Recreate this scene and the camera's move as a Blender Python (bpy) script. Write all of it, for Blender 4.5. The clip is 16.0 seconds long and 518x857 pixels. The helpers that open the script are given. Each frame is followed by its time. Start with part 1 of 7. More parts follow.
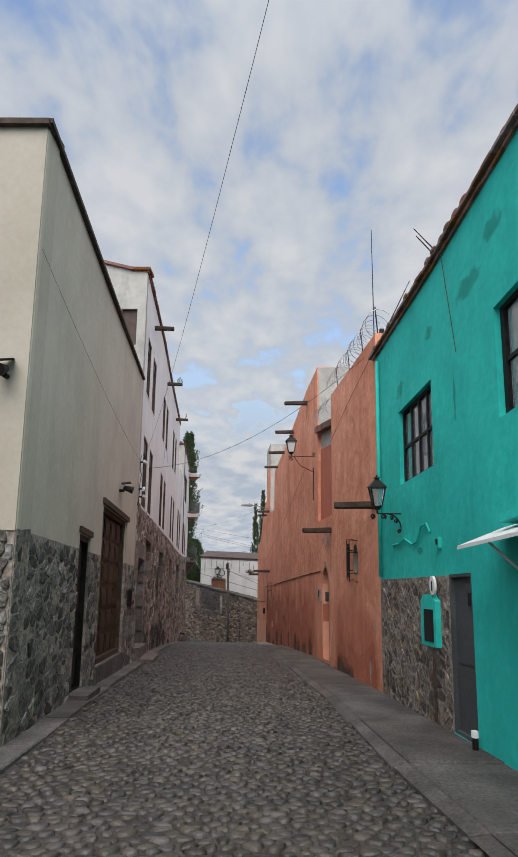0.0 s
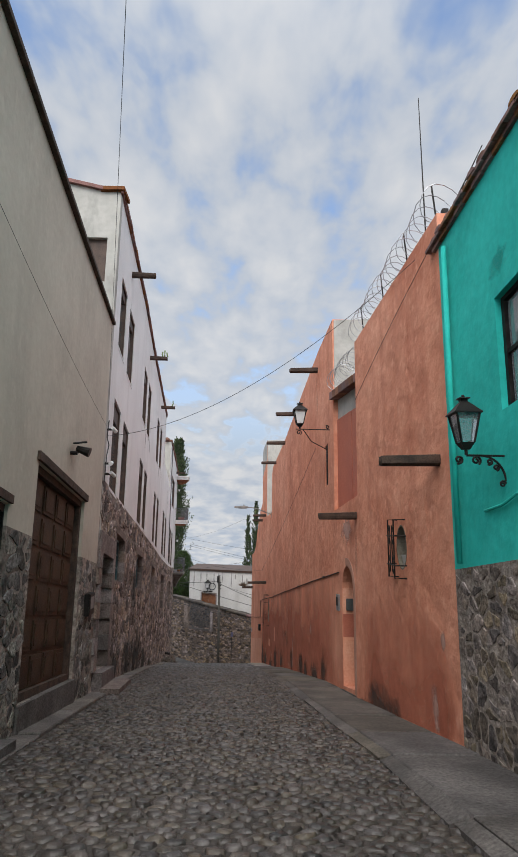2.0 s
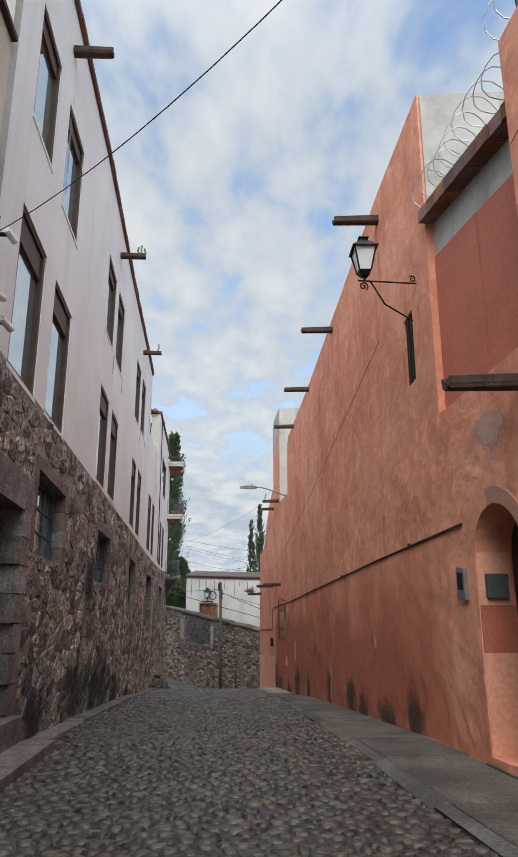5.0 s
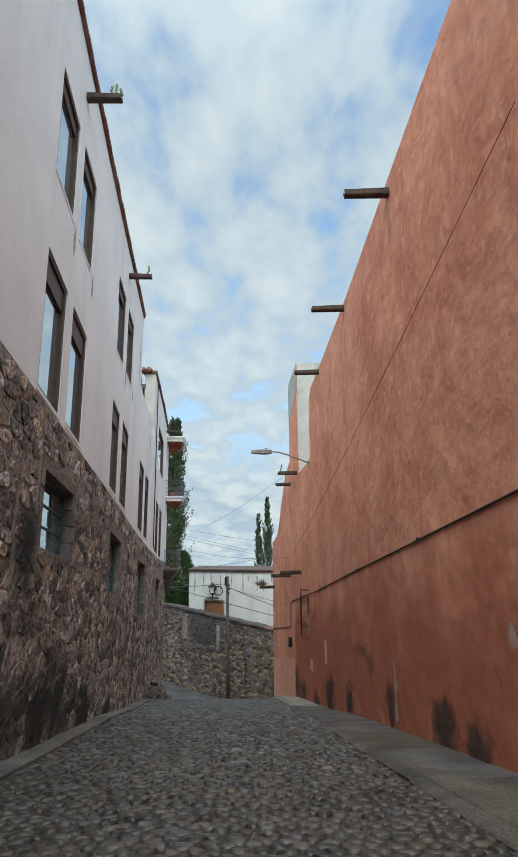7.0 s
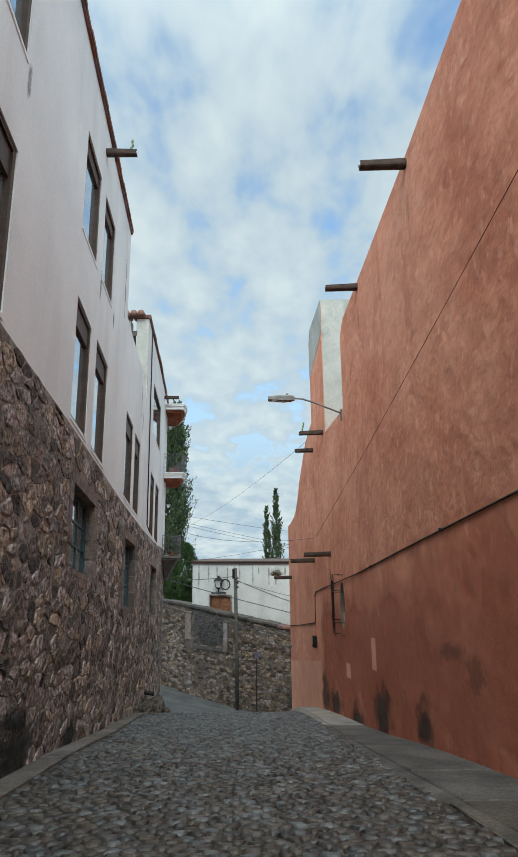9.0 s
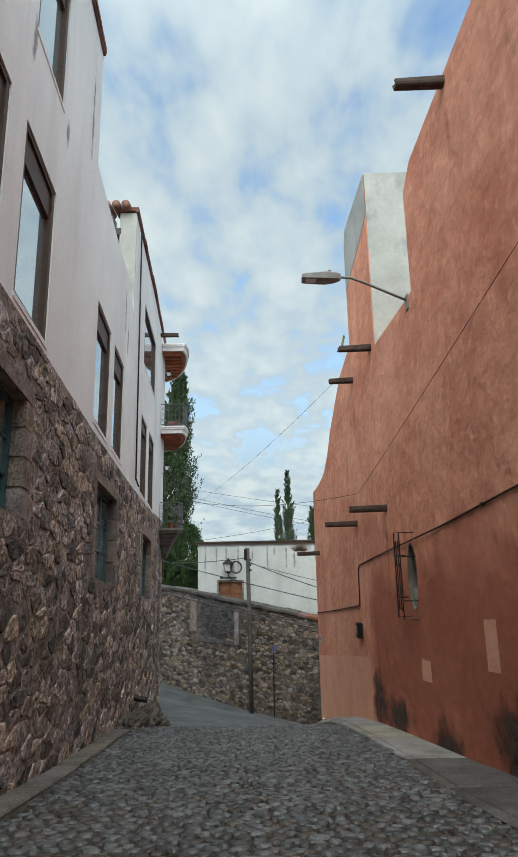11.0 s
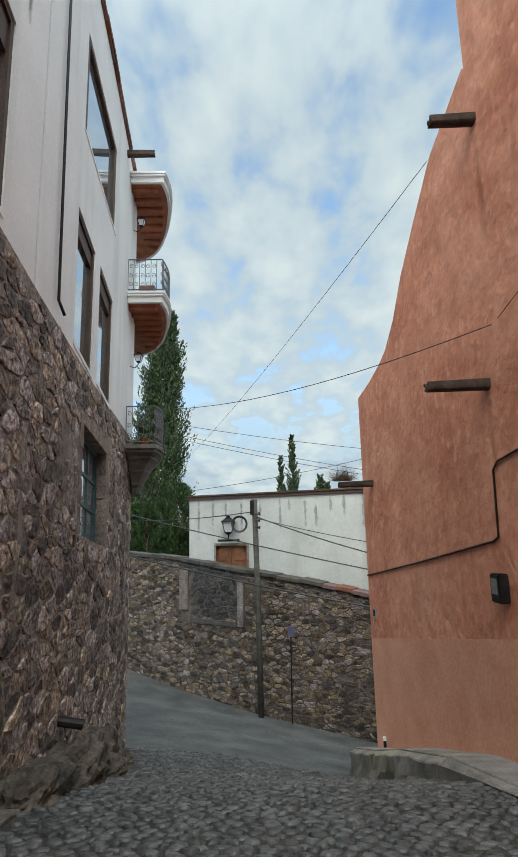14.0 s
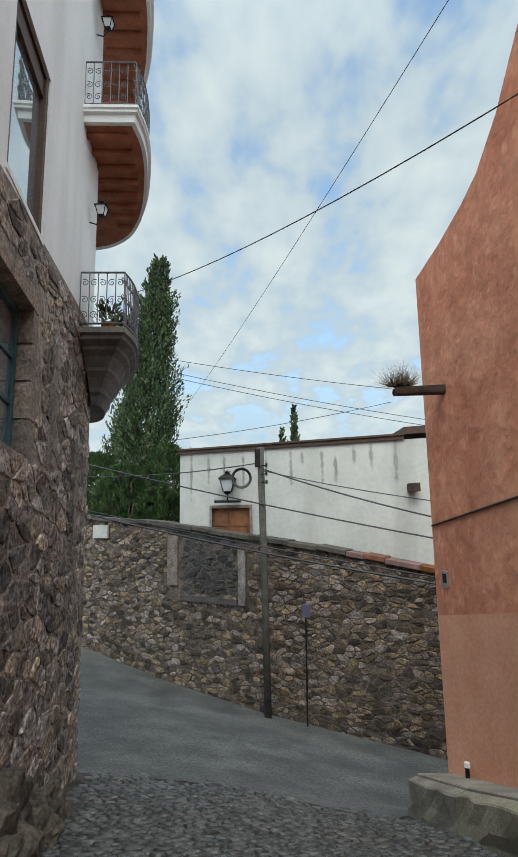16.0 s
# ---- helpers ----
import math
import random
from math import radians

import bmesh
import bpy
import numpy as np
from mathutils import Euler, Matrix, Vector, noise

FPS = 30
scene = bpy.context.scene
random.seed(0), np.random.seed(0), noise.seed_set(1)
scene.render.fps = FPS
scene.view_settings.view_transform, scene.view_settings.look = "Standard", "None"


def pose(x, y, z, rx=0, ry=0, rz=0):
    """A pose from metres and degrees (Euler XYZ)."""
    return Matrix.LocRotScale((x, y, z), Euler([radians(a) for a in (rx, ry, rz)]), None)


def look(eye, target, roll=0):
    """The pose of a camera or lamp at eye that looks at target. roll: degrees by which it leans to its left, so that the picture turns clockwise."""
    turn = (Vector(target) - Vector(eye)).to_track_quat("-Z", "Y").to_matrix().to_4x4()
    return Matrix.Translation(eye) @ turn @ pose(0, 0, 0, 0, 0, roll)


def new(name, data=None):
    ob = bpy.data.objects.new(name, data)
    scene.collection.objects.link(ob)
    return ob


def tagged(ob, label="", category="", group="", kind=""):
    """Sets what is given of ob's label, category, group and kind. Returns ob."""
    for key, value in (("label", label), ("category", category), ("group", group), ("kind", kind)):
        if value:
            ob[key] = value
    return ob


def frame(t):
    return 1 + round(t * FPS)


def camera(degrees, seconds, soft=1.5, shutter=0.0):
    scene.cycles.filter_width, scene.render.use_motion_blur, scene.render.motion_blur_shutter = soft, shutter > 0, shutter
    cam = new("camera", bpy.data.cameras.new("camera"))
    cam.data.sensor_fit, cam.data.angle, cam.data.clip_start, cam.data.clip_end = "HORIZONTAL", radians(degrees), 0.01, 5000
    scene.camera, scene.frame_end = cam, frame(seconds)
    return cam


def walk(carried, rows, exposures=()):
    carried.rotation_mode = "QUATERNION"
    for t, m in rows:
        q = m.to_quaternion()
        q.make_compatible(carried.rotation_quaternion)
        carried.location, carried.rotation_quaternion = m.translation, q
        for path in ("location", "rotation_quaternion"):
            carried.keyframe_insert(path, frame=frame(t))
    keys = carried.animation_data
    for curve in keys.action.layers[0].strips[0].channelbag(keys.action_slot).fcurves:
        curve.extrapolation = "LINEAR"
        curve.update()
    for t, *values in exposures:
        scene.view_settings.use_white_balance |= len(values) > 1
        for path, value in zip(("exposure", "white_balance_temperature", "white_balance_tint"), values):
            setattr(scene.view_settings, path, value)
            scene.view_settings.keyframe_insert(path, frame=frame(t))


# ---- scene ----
cam = camera(51.7, 16.0)
METRES, EYE, TILT, LEAN, TURN = 36.0, 3.1, 0.0, 0.0, 0.6
ROWS = [
    (0.0, 0.0, 0.0, 0.0, -0.11, 8.88, -0.72),
    (0.5, -0.0015, 0.0255, -0.0055, -0.54, 9.57, -0.8),
    (1.0, -0.0032, 0.0505, -0.011, -0.8, 10.13, -0.82),
    (1.5, -0.0045, 0.0757, -0.0163, -0.94, 10.47, -0.83),
    (2.0, -0.0062, 0.1019, -0.0218, -1.04, 10.7, -0.79),
    (2.5, -0.0078, 0.1297, -0.0273, -1.11, 10.97, -0.73),
    (3.0, -0.0094, 0.1589, -0.0331, -1.14, 11.36, -0.64),
    (3.5, -0.0112, 0.1888, -0.0385, -1.16, 11.79, -0.49),
    (4.0, -0.0129, 0.2195, -0.044, -1.15, 12.15, -0.35),
    (6.5, -0.0248, 0.3788, -0.0724, -0.69, 12.34, 0.32),
    (7.0, -0.0271, 0.4085, -0.0777, -0.56, 12.41, 0.39),
    (7.5, -0.0299, 0.4384, -0.083, -0.44, 12.45, 0.47),
    (8.0, -0.032, 0.4675, -0.0879, -0.3, 12.51, 0.53),
    (8.5, -0.0348, 0.4972, -0.0932, -0.18, 12.56, 0.58),
    (9.0, -0.0373, 0.5268, -0.0983, -0.04, 12.5, 0.66),
    (11.5, -0.0544, 0.6948, -0.1294, 0.74, 11.79, 1.1),
    (12.0, -0.0579, 0.7295, -0.1359, 0.72, 11.59, 1.18),
    (12.5, -0.0612, 0.7634, -0.1427, 0.6, 11.28, 1.22),
    (13.0, -0.0643, 0.7965, -0.1493, 0.42, 10.95, 1.23),
    (13.5, -0.0674, 0.8286, -0.156, 0.25, 10.79, 1.21),
    (14.0, -0.0703, 0.8602, -0.1627, 0.14, 10.67, 1.21),
    (14.5, -0.0732, 0.8909, -0.1691, 0.03, 10.44, 1.18),
    (15.0, -0.076, 0.9207, -0.1759, -0.14, 10.11, 1.13),
    (15.5, -0.0785, 0.9504, -0.1827, -0.27, 9.67, 1.0),
    (16.0, -0.0808, 0.9784, -0.1891, -0.37, 9.37, 0.9),
]
walk(cam, [(t, pose(0, 0, EYE, TILT, LEAN, TURN) @ pose(METRES * x, METRES * y, METRES * z, 90 + pitch, roll, yaw)) for t, x, y, z, yaw, pitch, roll in ROWS],
     [(0.0, -0.17, 6400, 10), (1.0, -0.14, 6410, 10), (2.0, -0.11, 6430, 10), (2.5, -0.08, 6430, 10), (3.1, -0.01, 6440, 10), (4.0, 0.04, 6450, 10), (6.5, 0.02, 6000, -1), (9.0, 0.04, 5950, -4), (12.0, 0.06, 6120, -3), (16.0, 0.06, 6150, -3)])

# ---- sky, sun ----
world = bpy.data.worlds.new("sky")
scene.world = world
world.use_nodes = True
wn, wl = world.node_tree.nodes, world.node_tree.links
wn.clear()


def wnode(kind, **kw):
    n = wn.new(kind)
    for k, v in kw.items():
        n.inputs[k].default_value = v
    return n


SUN_EL, SUN_AZ = 52.0, 184.0
sky = wn.new("ShaderNodeTexSky")
sky.sky_type = "NISHITA"
sky.sun_disc = False
sky.sun_elevation, sky.sun_rotation = radians(SUN_EL), radians(SUN_AZ)
sky_bg = wnode("ShaderNodeBackground", Strength=0.28)
wl.new(sky.outputs[0], sky_bg.inputs[0])
coord = wn.new("ShaderNodeTexCoord")
sep = wn.new("ShaderNodeSeparateXYZ")
wl.new(coord.outputs["Generated"], sep.inputs[0])


def wmath(op, a, b=None, c=None):
    n = wn.new("ShaderNodeMath")
    n.operation = op
    for i, v in enumerate((a, b, c)):
        if v is None:
            continue
        if isinstance(v, (int, float)):
            n.inputs[i].default_value = v
        else:
            wl.new(v, n.inputs[i])
    return n.outputs[0]


# a flat cloud deck: the direction meets a sheet high above
up = wmath("MAXIMUM", wmath("ADD", sep.outputs[2], 0.22), 0.1)
flat = wn.new("ShaderNodeCombineXYZ")
wl.new(wmath("MULTIPLY", wmath("DIVIDE", sep.outputs[0], up), 1.5), flat.inputs[0])
wl.new(wmath("DIVIDE", sep.outputs[1], up), flat.inputs[1])
big = wnode("ShaderNodeTexNoise", Scale=2.2, Detail=5.0, Roughness=0.48, Distortion=0.2)
small = wnode("ShaderNodeTexNoise", Scale=6.0, Detail=4.0, Roughness=0.5, Distortion=0.2)
for n in (big, small):
    wl.new(flat.outputs[0], n.inputs["Vector"])
mixed = wmath("ADD", wmath("MULTIPLY", big.outputs[0], 0.6), wmath("MULTIPLY", small.outputs[0], 0.4))
cover = wnode("ShaderNodeMapRange")
for k, v in (("From Min", 0.315), ("From Max", 0.49)):
    cover.inputs[k].default_value = v
cover.interpolation_type = "SMOOTHSTEP"
wl.new(mixed, cover.inputs["Value"])
tone = wn.new("ShaderNodeValToRGB")
tone.color_ramp.elements[0].position, tone.color_ramp.elements[0].color = 0.41, (0.62, 0.70, 0.82, 1)
tone.color_ramp.elements[1].position, tone.color_ramp.elements[1].color = 0.60, (0.93, 0.94, 0.955, 1)
wl.new(mixed, tone.inputs[0])
cloud_bg = wnode("ShaderNodeBackground", Strength=0.80)
wl.new(tone.outputs[0], cloud_bg.inputs[0])
# the cloud is brightest round the veiled sun
to_sun = wn.new("ShaderNodeVectorMath")
to_sun.operation = "DOT_PRODUCT"
wl.new(coord.outputs["Generated"], to_sun.inputs[0])
to_sun.inputs[1].default_value = (math.sin(radians(SUN_AZ)) * math.cos(radians(SUN_EL)), math.cos(radians(SUN_AZ)) * math.cos(radians(SUN_EL)), math.sin(radians(SUN_EL)))
glow = wmath("POWER", wmath("MAXIMUM", to_sun.outputs["Value"], 0.0), 2.0)
wl.new(wmath("MULTIPLY_ADD", glow, 1.9, 0.79), cloud_bg.inputs["Strength"])
blend = wn.new("ShaderNodeMixShader")
haze = wmath("MULTIPLY", wmath("SUBTRACT", 1.0, wmath("MINIMUM", wmath("MAXIMUM", wmath("MULTIPLY", sep.outputs[2], 2.3), 0.0), 1.0)), 1.35)
wl.new(wmath("MAXIMUM", wmath("MAXIMUM", wmath("MULTIPLY", cover.outputs[0], 0.97), 0.12), haze), blend.inputs[0])
wl.new(sky_bg.outputs[0], blend.inputs[1])
wl.new(cloud_bg.outputs[0], blend.inputs[2])
wout = wn.new("ShaderNodeOutputWorld")
wl.new(blend.outputs[0], wout.inputs[0])

sun = new("sun", bpy.data.lights.new("sun", "SUN"))
sun.data.energy, sun.data.angle, sun.data.color = 3.0, radians(45), (1.0, 0.93, 0.84)
sa, se = radians(SUN_AZ), radians(SUN_EL)
sun.matrix_world = look((math.sin(sa) * math.cos(se) * 50, math.cos(sa) * math.cos(se) * 50, math.sin(se) * 50), (0, 0, 0))


# ---- materials ----
def material(name, low, high, rough=0.85, scale=6.0, fine=60.0, bump=0.15, metal=0.0, pieces=0.0, dirt=None, dirt_scale=0.8,
             dirt_amount=0.5, streak=0.0, spec=0.3, grainy=0.35, run=0.35):
    """Two colours mixed by coarse noise, a fine grain, relief, a tone of its own for each piece, and stains or vertical streaks of a third colour."""
    m = bpy.data.materials.new(name)
    m.use_nodes = True
    nd, ln = m.node_tree.nodes, m.node_tree.links
    b = nd["Principled BSDF"]
    b.inputs["Metallic"].default_value = metal
    b.inputs["Specular IOR Level"].default_value = spec
    geo = nd.new("ShaderNodeNewGeometry")

    def tex(sc, detail=4.0, stretch=None, rough_=0.55):
        t = nd.new("ShaderNodeTexNoise")
        t.inputs["Scale"].default_value, t.inputs["Detail"].default_value, t.inputs["Roughness"].default_value = sc, detail, rough_
        if stretch:
            mp = nd.new("ShaderNodeMapping")
            mp.inputs["Scale"].default_value = stretch
            ln.new(geo.outputs["Position"], mp.inputs[0])
            ln.new(mp.outputs[0], t.inputs["Vector"])
        else:
            ln.new(geo.outputs["Position"], t.inputs["Vector"])
        return t.outputs[0]

    def ramp(fac, p0, p1):
        r = nd.new("ShaderNodeMapRange")
        r.inputs["From Min"].default_value, r.inputs["From Max"].default_value = p0, p1
        ln.new(fac, r.inputs["Value"])
        return r.outputs[0]

    def mix(fac, a, c, mode="MIX"):
        x = nd.new("ShaderNodeMix")
        x.data_type, x.blend_type = "RGBA", mode
        for sock, v in ((x.inputs[0], fac), (x.inputs[6], a), (x.inputs[7], c)):
            if isinstance(v, (int, float)):
                sock.default_value = v
            elif isinstance(v, tuple):
                sock.default_value = (*v, 1)
            else:
                ln.new(v, sock)
        return x.outputs[2]

    coarse, grain = tex(scale), tex(fine, 3.0)
    col = mix(ramp(coarse, 0.34, 0.66), low, high)
    col = mix(grainy, col, ramp(grain, 0.2, 0.8), "SOFT_LIGHT")
    if pieces:
        info = nd.new("ShaderNodeObjectInfo")
        add = nd.new("ShaderNodeMath")
        add.operation = "ADD"
        ln.new(geo.outputs["Random Per Island"], add.inputs[0])
        ln.new(info.outputs["Random"], add.inputs[1])
        fr = nd.new("ShaderNodeMath")
        fr.operation = "FRACT"
        ln.new(add.outputs[0], fr.inputs[0])
        hsv = nd.new("ShaderNodeHueSaturation")
        mr = nd.new("ShaderNodeMapRange")
        mr.inputs["To Min"].default_value, mr.inputs["To Max"].default_value = 1 - pieces, 1 + pieces
        ln.new(fr.outputs[0], mr.inputs["Value"])
        ln.new(mr.outputs[0], hsv.inputs["Value"])
        wob = nd.new("ShaderNodeMath")
        wob.operation = "MULTIPLY"
        wob.inputs[1].default_value = 7.31
        ln.new(fr.outputs[0], wob.inputs[0])
        fr2 = nd.new("ShaderNodeMath")
        fr2.operation = "FRACT"
        ln.new(wob.outputs[0], fr2.inputs[0])
        mh = nd.new("ShaderNodeMapRange")
        mh.inputs["To Min"].default_value, mh.inputs["To Max"].default_value = 0.47, 0.52
        ln.new(fr2.outputs[0], mh.inputs["Value"])
        ln.new(mh.outputs[0], hsv.inputs["Hue"])
        ms = nd.new("ShaderNodeMapRange")
        ms.inputs["To Min"].default_value, ms.inputs["To Max"].default_value = 0.5, 1.4
        ln.new(fr2.outputs[0], ms.inputs["Value"])
        ln.new(ms.outputs[0], hsv.inputs["Saturation"])
        ln.new(col, hsv.inputs["Color"])
        col = hsv.outputs[0]
    if dirt:
        d = ramp(tex(dirt_scale, 6.0 if not streak else 3.0, (1, 1, run) if not streak else (1, 1, 0.10), 0.6), 0.52, 0.70)
        mul = nd.new("ShaderNodeMath")
        mul.operation = "MULTIPLY"
        mul.use_clamp = True
        mul.inputs[1].default_value = dirt_amount
        ln.new(d, mul.inputs[0])
        col = mix(mul.outputs[0], col, dirt)
    ln.new(col, b.inputs["Base Color"])
    rr = nd.new("ShaderNodeMapRange")
    rr.inputs["To Min"].default_value, rr.inputs["To Max"].default_value = max(0.02, rough - 0.12), min(1, rough + 0.12)
    ln.new(coarse, rr.inputs["Value"])
    ln.new(rr.outputs[0], b.inputs["Roughness"])
    if bump:
        bp = nd.new("ShaderNodeBump")
        bp.inputs["Strength"].default_value, bp.inputs["Distance"].default_value = bump, 0.03
        mx = nd.new("ShaderNodeMath")
        mx.operation = "MULTIPLY_ADD"
        mx.inputs[1].default_value = 0.4
        ln.new(grain, mx.inputs[0])
        ln.new(coarse, mx.inputs[2])
        ln.new(mx.outputs[0], bp.inputs["Height"])
        ln.new(bp.outputs[0], b.inputs["Normal"])
    return m


M_BEIGE = material("beige_plaster", (0.45, 0.405, 0.335), (0.545, 0.495, 0.415), 0.9, 0.9, 12, 0.1, grainy=0.15, dirt=(0.36, 0.32, 0.26), dirt_scale=1.2, dirt_amount=0.3, streak=1)
# lowered below the beige to cancel the sun on the end wall
M_CREAM = material("darkened_cream_plaster", (0.40, 0.36, 0.295), (0.475, 0.43, 0.36), 0.9, 0.9, 12, 0.1, grainy=0.12, dirt=(0.38, 0.335, 0.265), dirt_scale=1.0, dirt_amount=0.35)
M_WHITE = material("white_plaster", (0.725, 0.72, 0.722), (0.805, 0.80, 0.797), 0.9, 0.7, 30, 0.08, dirt=(0.50, 0.48, 0.47), dirt_scale=1.4, dirt_amount=0.3, streak=1)
# stained plaster; on the tower's end its grey also carries the shade
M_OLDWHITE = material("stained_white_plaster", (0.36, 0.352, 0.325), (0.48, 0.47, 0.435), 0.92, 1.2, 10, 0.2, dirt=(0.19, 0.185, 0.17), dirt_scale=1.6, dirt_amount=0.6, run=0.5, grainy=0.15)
M_FARWHITE = material("limewashed_plaster", (0.46, 0.452, 0.435), (0.555, 0.547, 0.53), 0.92, 0.8, 9, 0.08, dirt=(0.33, 0.32, 0.30), dirt_scale=1.1, dirt_amount=0.45, streak=1, grainy=0.2)
M_TEAL = material("teal_plaster", (0.018, 0.46, 0.395), (0.030, 0.56, 0.485), 0.8, 1.1, 9, 0.4, dirt=(0.013, 0.35, 0.30), dirt_scale=1.1, dirt_amount=0.4, grainy=0.25, run=0.8)
M_ORANGE = material("terracotta_plaster", (0.605, 0.230, 0.136), (0.76, 0.333, 0.212), 0.9, 1.2, 6.5, 1.2, dirt=(0.45, 0.160, 0.098), dirt_scale=0.5, dirt_amount=0.6, grainy=0.28, run=0.9)


def weathered_plaster(m, pale, deep, relief=0.8, amount=1.0):
    """Adds broad sun-bleached areas, rain runs and small peeled flecks to a plaster, and a trowelled relief."""
    nd, ln = m.node_tree.nodes, m.node_tree.links
    b = nd["Principled BSDF"]
    geo = nd.new("ShaderNodeNewGeometry")
    old = [k for k in ln if k.to_socket == b.inputs["Base Color"]][0].from_socket

    def field(sc, stretch, detail, lo, hi, most, distort=0.0):
        mp = nd.new("ShaderNodeMapping")
        mp.inputs["Scale"].default_value = stretch
        ln.new(geo.outputs["Position"], mp.inputs[0])
        t = nd.new("ShaderNodeTexNoise")
        t.inputs["Scale"].default_value, t.inputs["Detail"].default_value, t.inputs["Distortion"].default_value = sc, detail, distort
        ln.new(mp.outputs[0], t.inputs["Vector"])
        r = nd.new("ShaderNodeMapRange")
        r.inputs["From Min"].default_value, r.inputs["From Max"].default_value, r.inputs["To Max"].default_value = lo, hi, most if most == 1.0 else most * amount
        ln.new(t.outputs[0], r.inputs["Value"])
        return r.outputs[0], t.outputs[0]
    for f, c in ((field(0.33, (1, 1, 1.3), 5, 0.42, 0.66, 0.55)[0], pale), (field(2.4, (1, 1, 0.13), 5, 0.52, 0.72, 0.5)[0], deep),
                 (field(0.55, (1, 1, 0.6), 6, 0.50, 0.68, 0.5)[0], deep), (field(6.5, (1, 1, 0.6), 6, 0.56, 0.68, 0.6)[0], pale)):
        x = nd.new("ShaderNodeMix")
        x.data_type = "RGBA"
        ln.new(f, x.inputs[0])
        ln.new(old, x.inputs[6])
        x.inputs[7].default_value = (*c, 1)
        old = x.outputs[2]
    ln.new(old, b.inputs["Base Color"])
    bump = [n for n in nd if n.type == "BUMP"][0]
    two = nd.new("ShaderNodeBump")
    two.inputs["Strength"].default_value, two.inputs["Distance"].default_value = relief, 0.07
    ln.new(field(2.6, (1, 1, 0.8), 6, 0.0, 1.0, 1.0)[1], two.inputs["Height"])
    ln.new(bump.outputs[0], two.inputs["Normal"])
    ln.new(two.outputs[0], b.inputs["Normal"])


weathered_plaster(M_ORANGE, (0.80, 0.40, 0.27), (0.49, 0.165, 0.098))
weathered_plaster(M_BEIGE, (0.57, 0.52, 0.435), (0.40, 0.36, 0.30), 0.35, 0.7)
weathered_plaster(M_TEAL, (0.045, 0.60, 0.525), (0.013, 0.37, 0.32), 0.5, 0.6)
M_PEACH = material("peach_plaster", (0.69, 0.325, 0.21), (0.77, 0.39, 0.265), 0.85, 1.5, 20, 0.2)
M_REDPANEL = material("red_brown_sheet", (0.40, 0.125, 0.082), (0.46, 0.155, 0.10), 0.6, 2.0, 40, 0.05)
M_MORTAR = material("mortar", (0.165, 0.139, 0.120), (0.33, 0.282, 0.245), 0.95, 3.2, 18, 1.6, dirt=(0.055, 0.048, 0.043), dirt_amount=0.7, dirt_scale=0.6, grainy=0.9)
# far wall's mortar, a darker copy that offsets the direct sun on it
M_FARMORTAR = material("darkened_far_mortar", (0.075, 0.060, 0.050), (0.155, 0.125, 0.104), 0.95, 3.2, 22, 1.2, dirt=(0.035, 0.030, 0.027), dirt_amount=0.7, dirt_scale=0.6, grainy=0.9)
M_RUBBLE = material("rubble_stone", (0.130, 0.104, 0.091), (0.345, 0.281, 0.243), 0.92, 8, 16, 1.4, pieces=0.68, dirt=(0.045, 0.039, 0.035), dirt_amount=0.7, dirt_scale=0.5, grainy=1.0, run=0.5)
# far wall's warm brown stone, darkened as well to offset the sun
M_FARRUBBLE = material("darkened_far_rubble", (0.085, 0.064, 0.050), (0.225, 0.170, 0.132), 0.92, 6, 22, 1.2, pieces=0.75, dirt=(0.038, 0.032, 0.028), dirt_amount=0.75, dirt_scale=0.5, grainy=0.9)
M_GREYRUBBLE = material("grey_rubble_stone", (0.085, 0.080, 0.072), (0.215, 0.203, 0.183), 0.92, 9, 26, 1.1, pieces=0.7, dirt=(0.048, 0.045, 0.041), dirt_amount=0.7, dirt_scale=0.7, grainy=1.0)
M_WARMRUBBLE = material("warm_rubble_stone", (0.085, 0.07, 0.060), (0.27, 0.22, 0.178), 0.92, 9, 22, 0.9, pieces=0.55, dirt=(0.045, 0.042, 0.042), dirt_amount=0.8, dirt_scale=2.2, grainy=0.8)
M_DARKRUBBLE = material("dark_basalt_stone", (0.035, 0.033, 0.035), (0.08, 0.075, 0.075), 0.9, 7, 55, 0.6, pieces=0.4)
M_CUTSTONE = material("pink_cut_stone", (0.145, 0.115, 0.101), (0.26, 0.213, 0.19), 0.9, 5, 30, 0.9, pieces=0.3, dirt=(0.065, 0.055, 0.05), dirt_amount=0.65, grainy=0.8)
M_COBBLE = material("cobble_stone", (0.031, 0.026, 0.0222), (0.074, 0.0615, 0.0525), 0.50, 5, 40, 0.5, pieces=0.45, spec=0.5, dirt=(0.086, 0.072, 0.062), dirt_scale=0.35, dirt_amount=0.5, run=1.0)
M_COBBLEGREY = material("grey_cobble_stone", (0.050, 0.051, 0.053), (0.108, 0.108, 0.109), 0.46, 5, 40, 0.5, pieces=0.45, spec=0.5, dirt=(0.125, 0.118, 0.110), dirt_scale=0.35, dirt_amount=0.45, run=1.0)
M_JOINT = material("dusty_joint", (0.034, 0.029, 0.026), (0.080, 0.069, 0.061), 0.92, 2.2, 45, 0.9, dirt=(0.025, 0.022, 0.02), dirt_scale=0.5, dirt_amount=0.6, grainy=0.6)
